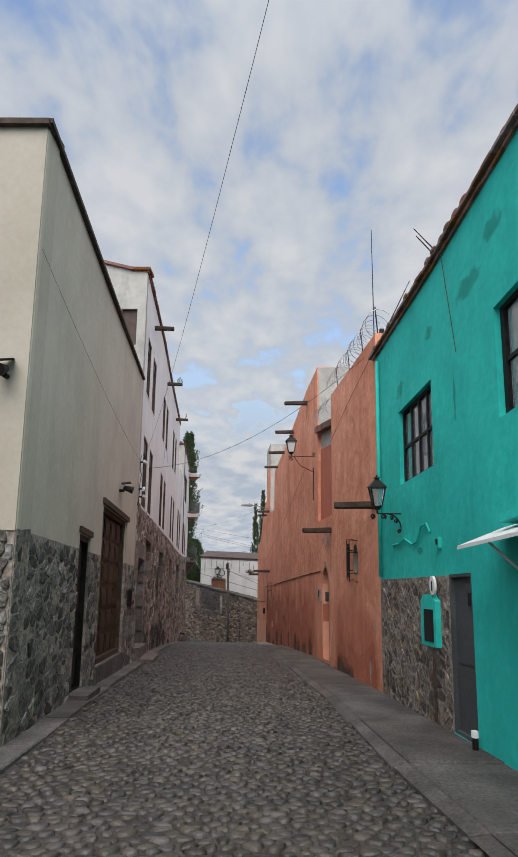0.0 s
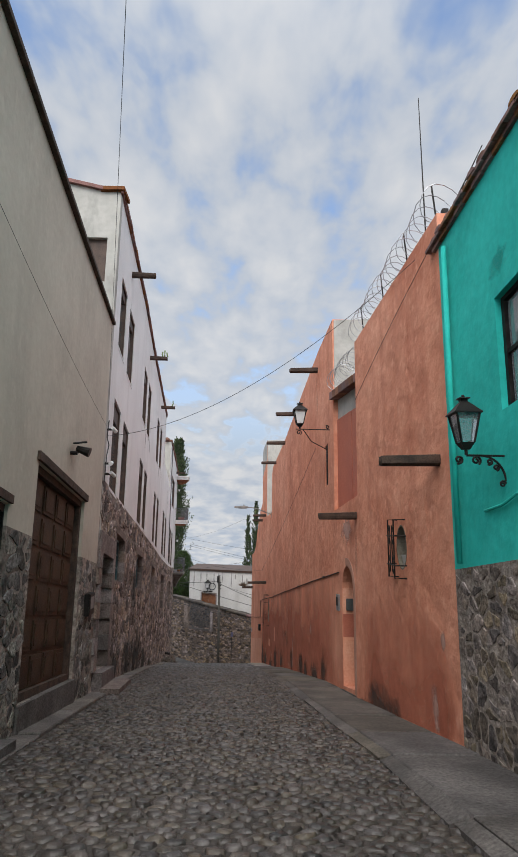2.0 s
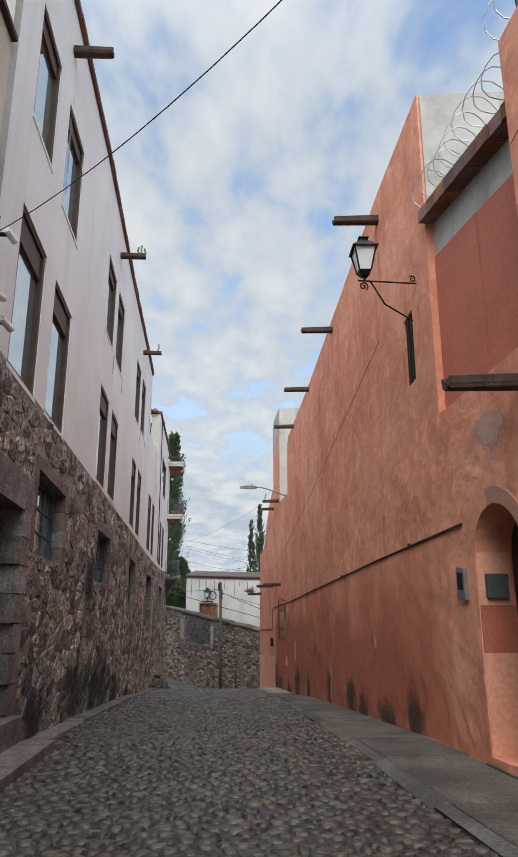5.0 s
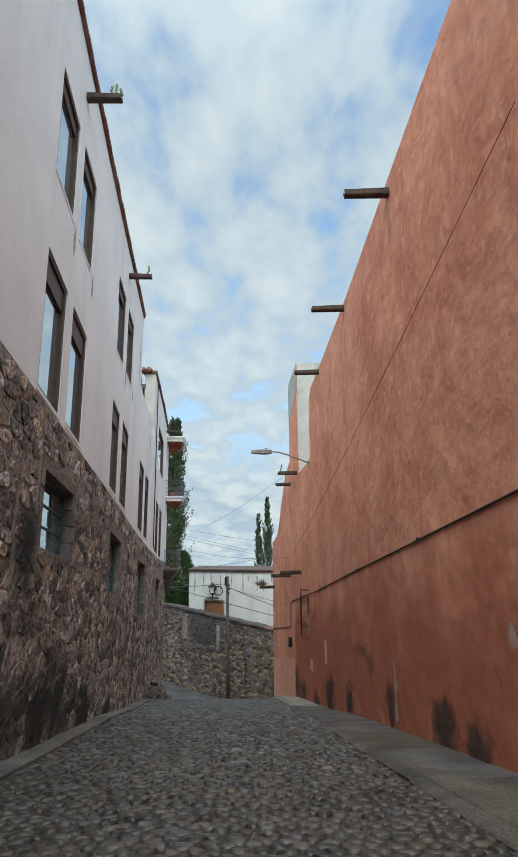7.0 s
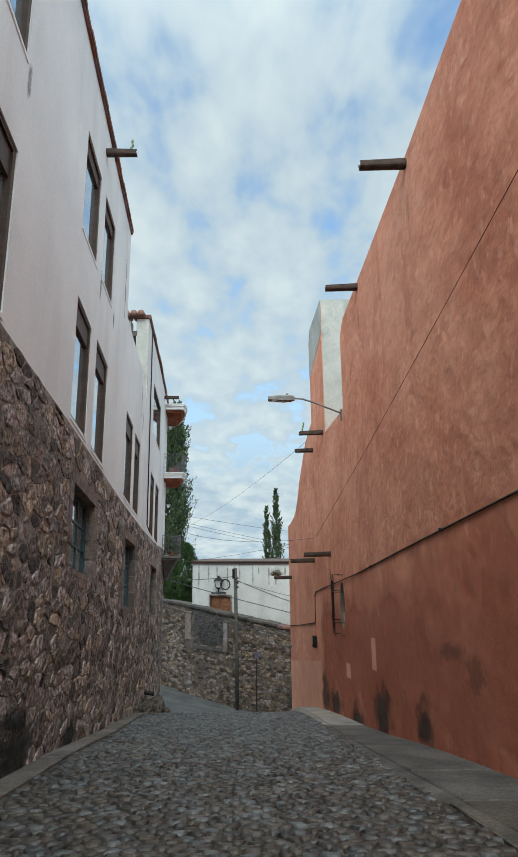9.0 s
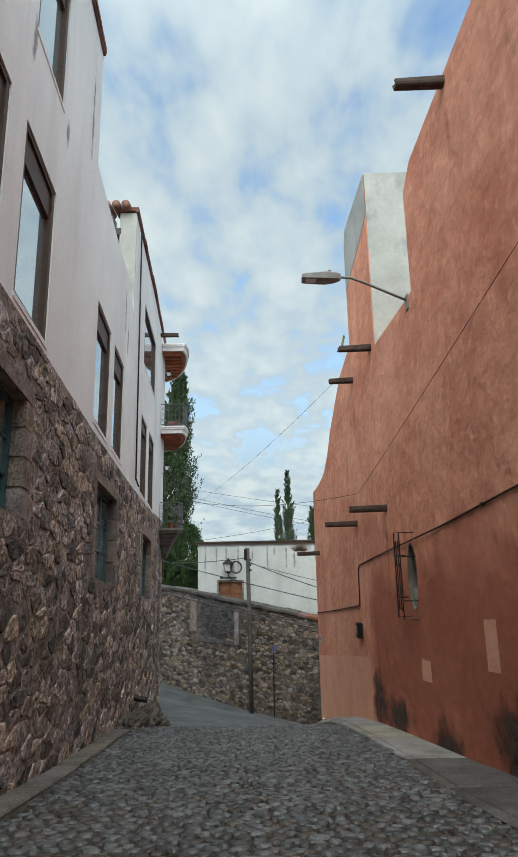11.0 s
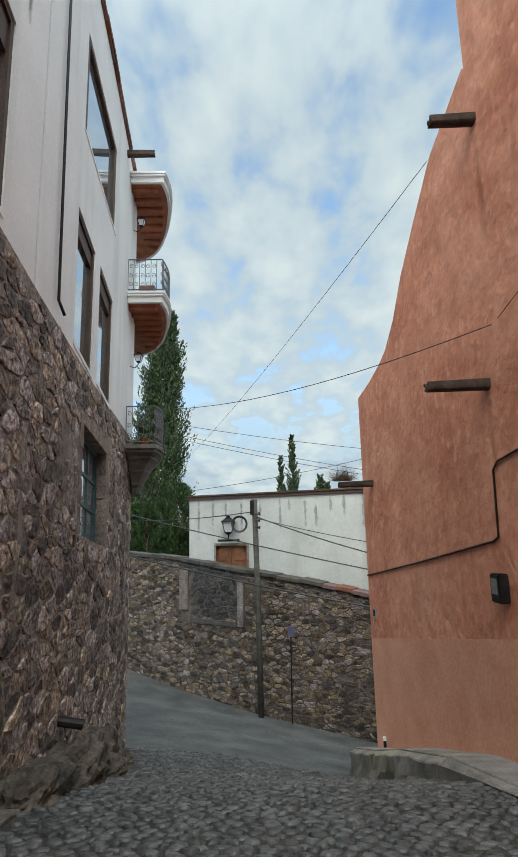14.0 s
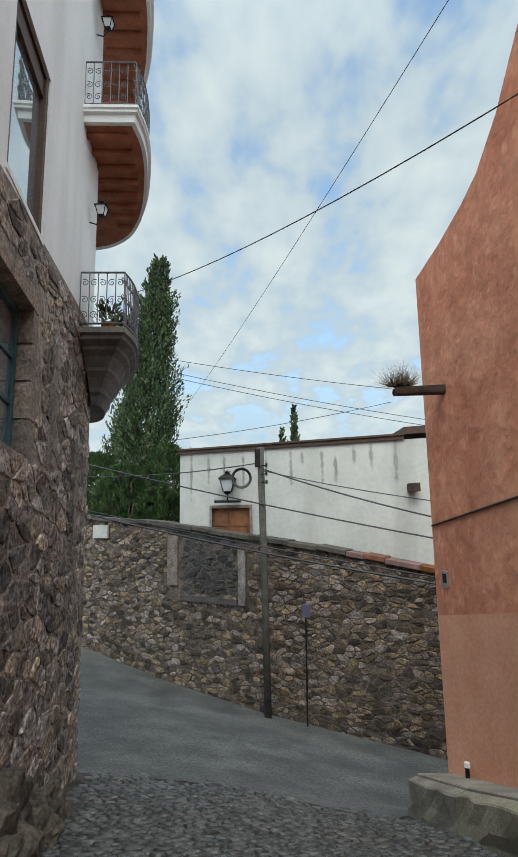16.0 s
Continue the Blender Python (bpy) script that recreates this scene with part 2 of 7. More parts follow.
M_ASPHALT = material("asphalt", (0.068, 0.068, 0.068), (0.124, 0.122, 0.120), 0.85, 0.9, 22, 0.7, dirt=(0.050, 0.050, 0.050), dirt_scale=0.6, dirt_amount=0.8, grainy=0.8, run=1.0)
M_CONCRETE = material("worn_concrete", (0.060, 0.053, 0.047), (0.128, 0.112, 0.099), 0.9, 1.6, 30, 0.7, pieces=0.14, dirt=(0.045, 0.040, 0.037), dirt_amount=0.7, dirt_scale=0.9, grainy=0.6)
M_PALECONCRETE = material("pale_broken_concrete", (0.20, 0.178, 0.155), (0.34, 0.305, 0.268), 0.9, 2.2, 25, 0.9, pieces=0.12, dirt=(0.095, 0.085, 0.074), dirt_amount=0.7)
M_GUTTER = material("dusty_gutter_concrete", (0.085, 0.076, 0.067), (0.165, 0.147, 0.13), 0.92, 1.6, 30, 1.0, pieces=0.15, dirt=(0.05, 0.045, 0.04), dirt_amount=0.7, dirt_scale=1.5, grainy=0.7)
M_WOOD = material("brown_door_wood", (0.034, 0.020, 0.013), (0.074, 0.042, 0.025), 0.6, 3, 40, 0.35)
M_BEAM = material("dark_weathered_wood", (0.035, 0.024, 0.019), (0.085, 0.055, 0.042), 0.8, 6, 40, 0.4)
M_FRAME = material("brown_window_frame", (0.060, 0.037, 0.028), (0.095, 0.060, 0.045), 0.55, 5, 40, 0.1)
M_IRON = material("black_iron", (0.012, 0.011, 0.011), (0.03, 0.027, 0.025), 0.55, 8, 60, 0.1, metal=0.5)
M_RAIL = material("grey_iron", (0.10, 0.10, 0.11), (0.17, 0.17, 0.18), 0.5, 8, 60, 0.1, metal=0.6)
M_GREYDOOR = material("grey_painted_steel", (0.060, 0.068, 0.070), (0.090, 0.098, 0.10), 0.55, 2, 40, 0.05, dirt=(0.045, 0.05, 0.05), dirt_amount=0.3)
M_DARK = material("dark_interior", (0.010, 0.010, 0.010), (0.020, 0.019, 0.018), 0.95, 3, 40, 0.0)
M_TILE = material("clay_roof_tile", (0.16, 0.080, 0.056), (0.27, 0.140, 0.098), 0.85, 6, 40, 0.3, pieces=0.3, dirt=(0.07, 0.055, 0.045), dirt_amount=0.6)
M_COPING = material("terracotta_coping", (0.15, 0.064, 0.045), (0.235, 0.10, 0.068), 0.8, 3, 40, 0.2, pieces=0.25, dirt=(0.07, 0.048, 0.04), dirt_amount=0.6)
M_SOFFIT = material("terracotta_soffit", (0.24, 0.082, 0.042), (0.38, 0.145, 0.078), 0.8, 3.5, 30, 0.2, dirt=(0.12, 0.055, 0.036), dirt_amount=0.5, run=1.0)
M_LEAF = material("cypress_leaf", (0.028, 0.048, 0.022), (0.078, 0.108, 0.042), 0.7, 1.4, 20, 0.0, pieces=0.55)
M_BUSH = material("bush_leaf", (0.040, 0.072, 0.026), (0.095, 0.145, 0.052), 0.65, 1.5, 20, 0.0, pieces=0.55)
M_CACTUS = material("cactus_green", (0.10, 0.15, 0.055), (0.17, 0.22, 0.09), 0.7, 8, 40, 0.2)
M_TWIG = material("dry_twig", (0.09, 0.06, 0.04), (0.17, 0.12, 0.085), 0.9, 8, 40, 0.2)
M_POLE = material("weathered_pole_wood", (0.055, 0.050, 0.043), (0.10, 0.092, 0.08), 0.9, 4, 40, 0.3)
M_WIRE = material("wire_black", (0.035, 0.035, 0.038), (0.06, 0.06, 0.065), 0.6, 5, 30, 0.0)
M_GALV = material("galvanised_wire", (0.30, 0.31, 0.33), (0.42, 0.43, 0.45), 0.45, 8, 60, 0.0, metal=0.8)
M_LAMPGREY = material("lamp_housing_grey", (0.17, 0.165, 0.16), (0.24, 0.23, 0.225), 0.5, 4, 40, 0.05)
M_WHITEPAINT = material("white_paint", (0.72, 0.73, 0.72), (0.80, 0.80, 0.79), 0.6, 2, 40, 0.05)
M_TEALFRAME = material("blue_green_window_paint", (0.040, 0.085, 0.095), (0.065, 0.12, 0.13), 0.5, 4, 40, 0.05)
M_PATCH = material("pale_plaster_patch", (0.42, 0.21, 0.15), (0.50, 0.29, 0.22), 0.9, 3, 40, 0.2)
M_CURTAIN = material("pale_curtain", (0.42, 0.42, 0.44), (0.56, 0.56, 0.58), 0.9, 3, 30, 0.1)


def glass_material(name, tint, rough=0.03):
    """A window pane seen by day: a dark room behind, the sky mirrored on it."""
    m = bpy.data.materials.new(name)
    m.use_nodes = True
    b = m.node_tree.nodes["Principled BSDF"]
    b.inputs["Base Color"].default_value = (*tint, 1)
    b.inputs["Roughness"].default_value = rough
    b.inputs["IOR"].default_value = 1.52
    b.inputs["Transmission Weight"].default_value = 0.75
    b.inputs["Coat Weight"].default_value = 0.6
    b.inputs["Coat Roughness"].default_value = 0.02
    return m


M_GLASS = glass_material("window_glass", (0.55, 0.62, 0.66))
M_MIRRORGLASS = material("coated_window_glass", (0.50, 0.56, 0.60), (0.55, 0.61, 0.65), 0.04, 0.5, 30, 0.0, metal=0.85, spec=0.8)
M_MIRRORGLASS.node_tree.nodes["Principled BSDF"].inputs["Roughness"].default_value = 0.03
for _l in list(M_MIRRORGLASS.node_tree.links):
    if _l.to_socket.name == "Roughness" and _l.to_node.type == "BSDF_PRINCIPLED":
        M_MIRRORGLASS.node_tree.links.remove(_l)
M_MILK = glass_material("milky_lamp_glass", (0.86, 0.87, 0.88), 0.35)
M_MILK.node_tree.nodes["Principled BSDF"].inputs["Transmission Weight"].default_value = 0.3


# ---- shape helpers ----
def part(name, bm, mat, parent=None, label=""):
    me = bpy.data.meshes.new(name)
    if isinstance(bm, tuple):
        me.from_pydata(*bm)
    else:
        bm.normal_update()
        bm.to_mesh(me)
        bm.free()
    me.materials.append(mat)
    ob = new(name, me)
    if parent:
        ob.parent = parent
        ob.matrix_parent_inverse = parent.matrix_world.inverted()
    if label:
        ob["label"] = label
    if name in ("wall", "roof", "coping", "plaster", "panel", "lintel", "blind_box"):
        split_loose(ob)
    return ob


def split_loose(ob):
    """Gives each separate block of a part an object of its own."""
    me = ob.data
    group = list(range(len(me.vertices)))

    def find(i):
        while group[i] != i:
            group[i] = group[group[i]]
            i = group[i]
        return i
    for e in me.edges:
        group[find(e.vertices[0])] = find(e.vertices[1])
    blocks = {}
    for p in me.polygons:
        blocks.setdefault(find(p.vertices[0]), []).append(tuple(p.vertices))
    if len(blocks) < 2:
        return
    for k, faces in enumerate(blocks.values()):
        used = sorted({v for f in faces for v in f})
        back = {v: i for i, v in enumerate(used)}
        data = bpy.data.meshes.new(me.name)
        data.from_pydata([me.vertices[v].co[:] for v in used], [], [[back[v] for v in f] for f in faces])
        data.materials.append(me.materials[0])
        if k == 0:
            ob.data = data
        else:
            twin = ob.copy()
            twin.data = data
            scene.collection.objects.link(twin)


def smooth(ob):
    for p in ob.data.polygons:
        p.use_smooth = True
    return ob


def thing(name, at, label, category, group="", kind=""):
    ob = new(name)
    ob.matrix_world = Matrix.Translation(at)
    bpy.context.view_layer.update()
    return tagged(ob, label, category, group, kind)


def add_box(bm, c, size, m=None, bevel=0.0):
    """A box of that size round c, turned by m, with its edges broken."""
    r = bmesh.ops.create_cube(bm, size=1.0)
    vs = r["verts"]
    mt = Matrix.Translation(c) @ (m if m else Matrix()) @ Matrix.Diagonal((*size, 1))
    bmesh.ops.transform(bm, matrix=mt, verts=vs)
    if bevel:
        es = list({e for v in vs for e in v.link_edges})
        bmesh.ops.bevel(bm, geom=es, offset=bevel, segments=2, affect="EDGES", profile=0.6)


def add_tube(bm, a, b, r0, r1=None, seg=8, cap=True):
    a, b = Vector(a), Vector(b)
    d = b - a
    q = d.to_track_quat("Z", "Y").to_matrix().to_4x4()
    bmesh.ops.create_cone(bm, cap_ends=cap, cap_tris=False, segments=seg, radius1=r0, radius2=r0 if r1 is None else r1, depth=d.length,
                          matrix=Matrix.Translation((a + b) / 2) @ q)


def add_path(bm, pts, r, seg=6):
    """A round bar bent along points."""
    pts = [Vector(p) for p in pts]
    rings = []
    side = None
    for i, p in enumerate(pts):
        d = (pts[min(i + 1, len(pts) - 1)] - pts[max(i - 1, 0)]).normalized()
        if side is None:
            side = d.orthogonal().normalized()
        side = (side - d * side.dot(d)).normalized()
        up_ = d.cross(side)
        rings.append([bm.verts.new(p + (side * math.cos(2 * math.pi * k / seg) + up_ * math.sin(2 * math.pi * k / seg)) * r) for k in range(seg)])
    for p, q in zip(rings, rings[1:]):
        for k in range(seg):
            bm.faces.new((p[k], p[(k + 1) % seg], q[(k + 1) % seg], q[k]))
    bm.faces.new(rings[0][::-1])
    bm.faces.new(rings[-1])


def add_hex(bm, corners):
    """Eight corners: four below, four above, both anticlockwise from above."""
    v = [bm.verts.new(c) for c in corners]
    for f in ((3, 2, 1, 0), (4, 5, 6, 7), (0, 1, 5, 4), (1, 2, 6, 5), (2, 3, 7, 6), (3, 0, 4, 7)):
        bm.faces.new([v[i] for i in f])


def spiral(c, u, w, r0, r1, turns, start=0.0, n=18):
    c, u, w = Vector(c), Vector(u), Vector(w)
    return [c + (u * math.cos(start + 2 * math.pi * turns * i / n) + w * math.sin(start + 2 * math.pi * turns * i / n)) * (r0 + (r1 - r0) * i / n)
            for i in range(n + 1)]


def line(pts):
    """Straight interpolation through (y, value) pairs."""
    ys, vs = [p[0] for p in pts], [p[1] for p in pts]

    def f(y):
        if y <= ys[0]:
            return vs[0] + (vs[1] - vs[0]) / (ys[1] - ys[0]) * (y - ys[0])
        if y >= ys[-1]:
            return vs[-1] + (vs[-1] - vs[-2]) / (ys[-1] - ys[-2]) * (y - ys[-1])
        return float(np.interp(y, ys, vs))
    f.ys = ys
    return f


class Hole:
    """An opening between y0 and y1 (along the street), sill z0 at y0 and z1 at y1, h high."""

    def __init__(self, y0, y1, z0, z1, h):
        self.y0, self.y1, self.z0, self.z1, self.h = y0, y1, z0, z1, h

    def sill(self, y):
        return self.z0 + (self.z1 - self.z0) * (y - self.y0) / (self.y1 - self.y0)

    def head(self, y):
        return self.sill(y) + self.h


def wall_bm(front, side, thick, base, top, y0, y1, holes=(), extra=()):
    """A thick wall along the street. front: x of its face by y; side: +1 if it faces +x."""
    cuts = {y0, y1, *(y for f in (front, base, top) for y in f.ys if y0 < y < y1), *extra}
    for h in holes:
        cuts |= {h.y0, h.y1}
    cuts = sorted(c for c in cuts if y0 <= c <= y1)
    bm = bmesh.new()
    for a, b in zip(cuts, cuts[1:]):
        if b - a < 1e-4:
            continue
        m = (a + b) / 2
        spans, low = [], base
        for h in sorted((h for h in holes if h.y0 < m < h.y1), key=lambda h: h.sill(m)):
            spans.append((low, h.sill))
            low = h.head
        spans.append((low, top))
        for lo, hi in spans:
            if hi(m) - lo(m) < 0.005:
                continue
            fa, fb = front(a), front(b)
            ba, bb = fa - side * thick, fb - side * thick
            ring = [(fa, a), (fb, b), (bb, b), (ba, a)] if side > 0 else [(fa, a), (ba, a), (bb, b), (fb, b)]
            add_hex(bm, [(x, y, lo(y)) for x, y in ring] + [(x, y, hi(y)) for x, y in ring])
    bmesh.ops.remove_doubles(bm, verts=bm.verts, dist=0.0005)
    return bm


def clip(poly, nx, ny, d):
    """The part of a polygon where nx*x + ny*y <= d."""
    out = []
    for i, p in enumerate(poly):
        q = poly[(i + 1) % len(poly)]
        sp, sq = nx * p[0] + ny * p[1] - d, nx * q[0] + ny * q[1] - d
        if sp <= 0:
            out.append(p)
        if sp * sq < 0:
            t = sp / (sp - sq)
            out.append((p[0] + (q[0] - p[0]) * t, p[1] + (q[1] - p[1]) * t))
    return out


def stone_cells(u0, u1, v0, v1, su, sv, rnd, jitter=0.42, lost=0.0):
    """Irregular cells over a rectangle: the stones of a rubble wall or a cobbled road."""
    nu, nv = max(1, round((u1 - u0) / su)), max(1, round((v1 - v0) / sv))
    su, sv = (u1 - u0) / nu, (v1 - v0) / nv
    pts = {}
    for j in range(-2, nv + 2):
        for i in range(-2, nu + 2):
            if lost and rnd.random() < lost:
                continue
            pts[i, j] = (u0 + (i + 0.5 + 0.5 * (j % 2) + rnd.uniform(-jitter, jitter)) * su, v0 + (j + 0.5 + rnd.uniform(-jitter, jitter)) * sv)
    near = [(a, b) for a in (-2, -1, 0, 1, 2) for b in (-2, -1, 0, 1, 2) if (a, b) != (0, 0)]
    k = su / sv
    for j in range(nv):
        for i in range(nu):
            p = pts.get((i, j))
            if p is None:
                continue
            poly = [(p[0] - su * 2, p[1] - sv * 2), (p[0] + su * 2, p[1] - sv * 2), (p[0] + su * 2, p[1] + sv * 2), (p[0] - su * 2, p[1] + sv * 2)]
            for a, b in near:
                q = pts.get((i + a, j + b))
                if q is None:
                    continue
                nx, ny = q[0] - p[0], (q[1] - p[1]) * k * k
                poly = clip(poly, nx, ny, nx * (p[0] + q[0]) / 2 + ny * (p[1] + q[1]) / 2)
                if len(poly) < 3:
                    break
            if len(poly) >= 3:
                yield p, poly


def stone_mesh(poly, place, height, gap, rnd, dome=0.35, edge=0.06, crown=0.32, lean=0.0):
    """One stone on a cell: a rim, a broken edge and a rough crown. place(u, v, d) gives the point d proud of the surface."""
    if lean:
        ragged = []
        for i, p in enumerate(poly):
            q = poly[(i + 1) % len(poly)]
            L_ = math.hypot(q[0] - p[0], q[1] - p[1])
            ragged.append((p[0] * 0.86 + (q[0] + poly[i - 1][0]) * 0.07, p[1] * 0.86 + (q[1] + poly[i - 1][1]) * 0.07))
            if L_ > 0.07:
                k, o = rnd.uniform(0.35, 0.65), rnd.uniform(-0.09, 0.05)
                ragged.append((p[0] + (q[0] - p[0]) * k - (q[1] - p[1]) * o, p[1] + (q[1] - p[1]) * k + (q[0] - p[0]) * o))
        poly = ragged
    n = len(poly)
    cu, cv = sum(p[0] for p in poly) / n, sum(p[1] for p in poly) / n
    size = min(math.hypot(p[0] - cu, p[1] - cv) for p in poly)
    if size < gap * 1.6:
        return None
    vs, fs = [], []
    ta, tb = rnd.uniform(-lean, lean) / size, rnd.uniform(-lean, lean) / size
    for inset, d in ((gap, -0.02), (gap + edge * size, height * 0.65), (gap + crown * size, height)):
        for p in poly:
            r = math.hypot(p[0] - cu, p[1] - cv)
            k = max(0.15, 1 - inset / r)
            dd = d + (height * (rnd.uniform(-0.18, 0.18) + ta * (p[0] - cu) + tb * (p[1] - cv)) if d > 0 else 0)
            vs.append(place(cu + (p[0] - cu) * k, cv + (p[1] - cv) * k, dd))
    vs.append(place(cu, cv, height * (1 + dome * rnd.uniform(-0.3, 0.7))))
    for ring in (0, 1):
        for i in range(n):
            j = (i + 1) % n
            fs.append((ring * n + i, ring * n + j, (ring + 1) * n + j, (ring + 1) * n + i))
    for i in range(n):
        fs.append((2 * n + i, 2 * n + (i + 1) % n, 3 * n))
    return vs, fs


def lay_stones(name, meshes, mat, parent, single, joined_name, round_=False):
    """The meshes for which single(i) holds become pieces of their own, the rest one mesh."""
    vs, fs = [], []
    for i, sm in enumerate(meshes):
        if single(i):
            ob = part(name, (sm[0], [], sm[1]), mat, parent)
            if round_:
                smooth(ob)
        else:
            o = len(vs)
            vs += sm[0]
            fs += [tuple(k + o for k in f) for f in sm[1]]
    if vs:
        ob = part(joined_name, (vs, [], fs), mat, parent)
        if round_:
            smooth(ob)
        ob["kind"] = "stuff"


def wall_stones(front, side, base, top, y0, y1, holes, su, sv, rnd, height=0.06, gap=0.012):
    """The stones of a rubble wall's face, cut to its top, its foot and its openings."""
    zs = [f(y) for f in (base, top) for y in (y0, y1)]
    out = []

    def place(u, v, d):
        return (front(u) + side * d, u, v)
    for c, poly in stone_cells(y0, y1, min(zs) - 0.3, max(zs) + 0.3, su, sv, rnd, 0.56, 0.3):
        if c[1] > top(c[0]) - 0.03 or c[1] < base(c[0]) - 0.1:
            continue
        g = (top(c[0] + 0.2) - top(c[0] - 0.2)) / 0.4
        poly = clip(poly, -g, 1, top(c[0]) - g * c[0])
        poly = clip(clip(poly, 1, 0, y1), -1, 0, -y0)
        bad = False
        for h in holes:
            if h.y0 - 0.02 < c[0] < h.y1 + 0.02 and h.sill(c[0]) - 0.02 < c[1] < h.head(c[0]) + 0.02:
                bad = True
                break
            s = (h.z1 - h.z0) / (h.y1 - h.y0)
            away = [(h.y0 - c[0], 0), (c[0] - h.y1, 1), (h.sill(c[0]) - c[1], 2), (c[1] - h.head(c[0]), 3)]
            k = max(away)[1]
            if k == 0:
                poly = clip(poly, 1, 0, h.y0)
            elif k == 1:
                poly = clip(poly, -1, 0, -h.y1)
            elif k == 2:
                poly = clip(poly, -s, 1, h.z0 - s * h.y0)
            else:
                poly = clip(poly, s, -1, -(h.z0 + h.h - s * h.y0))
            if len(poly) < 3:
                bad = True
                break
        if bad:
            continue
        if side < 0:
            poly = poly[::-1]
        sm = stone_mesh(poly, place, height * rnd.uniform(0.2, 1.5), gap * rnd.uniform(0.4, 1.4) + 0.05 * rnd.random() ** 4, rnd, 0.1, 0.06, 0.22, 0.16)
        if sm:
            out.append(sm)
    return out


def prism(bm, front, side, pts, d0, d1):
    """A flat plate on a street wall: outline in (y, z), from d0 to d1 proud of the wall's face."""
    rings = [[bm.verts.new((front(y) + side * d, y, z)) for y, z in pts] for d in (d0, d1)]
    fs = [bm.faces.new(rings[0]), bm.faces.new(rings[1])]
    n = len(pts)
    for i in range(n):
        fs.append(bm.faces.new((rings[0][i], rings[0][(i + 1) % n], rings[1][(i + 1) % n], rings[1][i])))
    bmesh.ops.recalc_face_normals(bm, faces=fs)


def cell(h, a, b, c, d):
    """The part of an opening from share a to b of its width and c to d of its height."""
    ya, yb = h.y0 + (h.y1 - h.y0) * a, h.y0 + (h.y1 - h.y0) * b
    return [(ya, h.sill(ya) + h.h * c), (yb, h.sill(yb) + h.h * c), (yb, h.sill(yb) + h.h * d), (ya, h.sill(ya) + h.h * d)]


def frame_bm(front, side, h, wy, wz, d0, d1):
    bm = bmesh.new()
    for a, b, c, d in ((0, wy, 0, 1), (1 - wy, 1, 0, 1), (wy, 1 - wy, 0, wz), (wy, 1 - wy, 1 - wz, 1)):
        prism(bm, front, side, cell(h, a, b, c, d), d0, d1)
    return bm


rnd = random.Random(7)

# ---- the plan: walls, roofs and ground along the street ----
LX = line([(6.0, -2.90), (11.17, -3.32), (15.3, -3.62), (33.3, -5.30), (44.0, -6.13)])
RX = line([(-8.0, 3.34), (10.6, 2.23), (19.16, 1.55), (33.5, 0.62), (37.4, 0.24), (44.3, -0.42)])
ROAD = line([(-30, 6.7), (0.0, 1.62), (5.7, 0.55), (10.2, -0.17), (15.5, -1.08), (17.8, -1.42), (22.4, -2.33), (27.8, -3.42), (31.2, -4.2),
             (36.5, -5.3), (39.3, -6.05), (41.3, -6.7), (42.5, -7.0)])
WALK = line([(-8.0, 3.0), (5.7, 0.63), (10.2, -0.1), (15.5, -1.03), (17.8, -1.37), (22.4, -2.29), (27.8, -3.4), (31.15, -4.2), (37.4, -5.44),
             (39.3, -5.9), (41.0, -6.5), (42.3, -7.0), (44.3, -7.68)])
KERB = line([(-8, 1.15), (29, 1.12), (33, 0.88), (45, 0.66)])
CROSS_Y = line([(-40.0, 77.0), (-10.2, 56.7), (-3.2, 51.9), (1.8, 49.4), (14.0, 43.5)])
CROSS_Z = line([(-40.0, -7.6), (-10.2, -8.5), (-6.6, -9.08), (-3.3, -9.38), (1.2, -9.75), (14.0, -11.6)])


def ground_z(x, y):
    x = max(-40, min(13, x))
    c = max(0.0, min(1.0, (x + 4.5) / 3.6))
    side_fall = float(np.interp(y, (37.5, 41.5, 43.0, 44.5, 49.0), (0.0, 0.5, 0.5, 0.45, 0.0))) * (0.3 + 0.7 * c * c * (3 - 2 * c))
    if y <= 42:
        return ROAD(max(y, -30)) - side_fall
    fall = 0.13 * max(0.0, y - 64)
    t = min(1.0, (y - 42) / (CROSS_Y(x) - 42))
    t *= 1.45 - 0.45 * t
    return ROAD(42) * (1 - t) + CROSS_Z(x) * t - fall - side_fall


# ---- ground and paving ----
def grid_mesh(xs, ys, f):
    vs = [(x, y, f(x, y)) for y in ys for x in xs]
    n = len(xs)
    return vs, [], [(j * n + i, j * n + i + 1, (j + 1) * n + i + 1, (j + 1) * n + i) for j in range(len(ys) - 1) for i in range(n - 1)]


gx = [-900, -300, -100, -40, -25, -16, -12, -10, *np.arange(-9, 6.1, 0.5).tolist(), 8, 10, 12, 14, 20, 40, 100, 300, 900]
gy = [-900, -300, -100, -50, -30, -20, -12, -6, *np.arange(-3, 58, 0.25).tolist(), 60, 65, 77, 100, 200, 400, 900]
smooth(tagged(part("ground", grid_mesh(gx, gy, lambda x, y: ground_z(x, y) - 0.017), M_JOINT), "dusty mortar bed of a sloping street", "ground", kind="structure"))

cross_bm = bmesh.new()


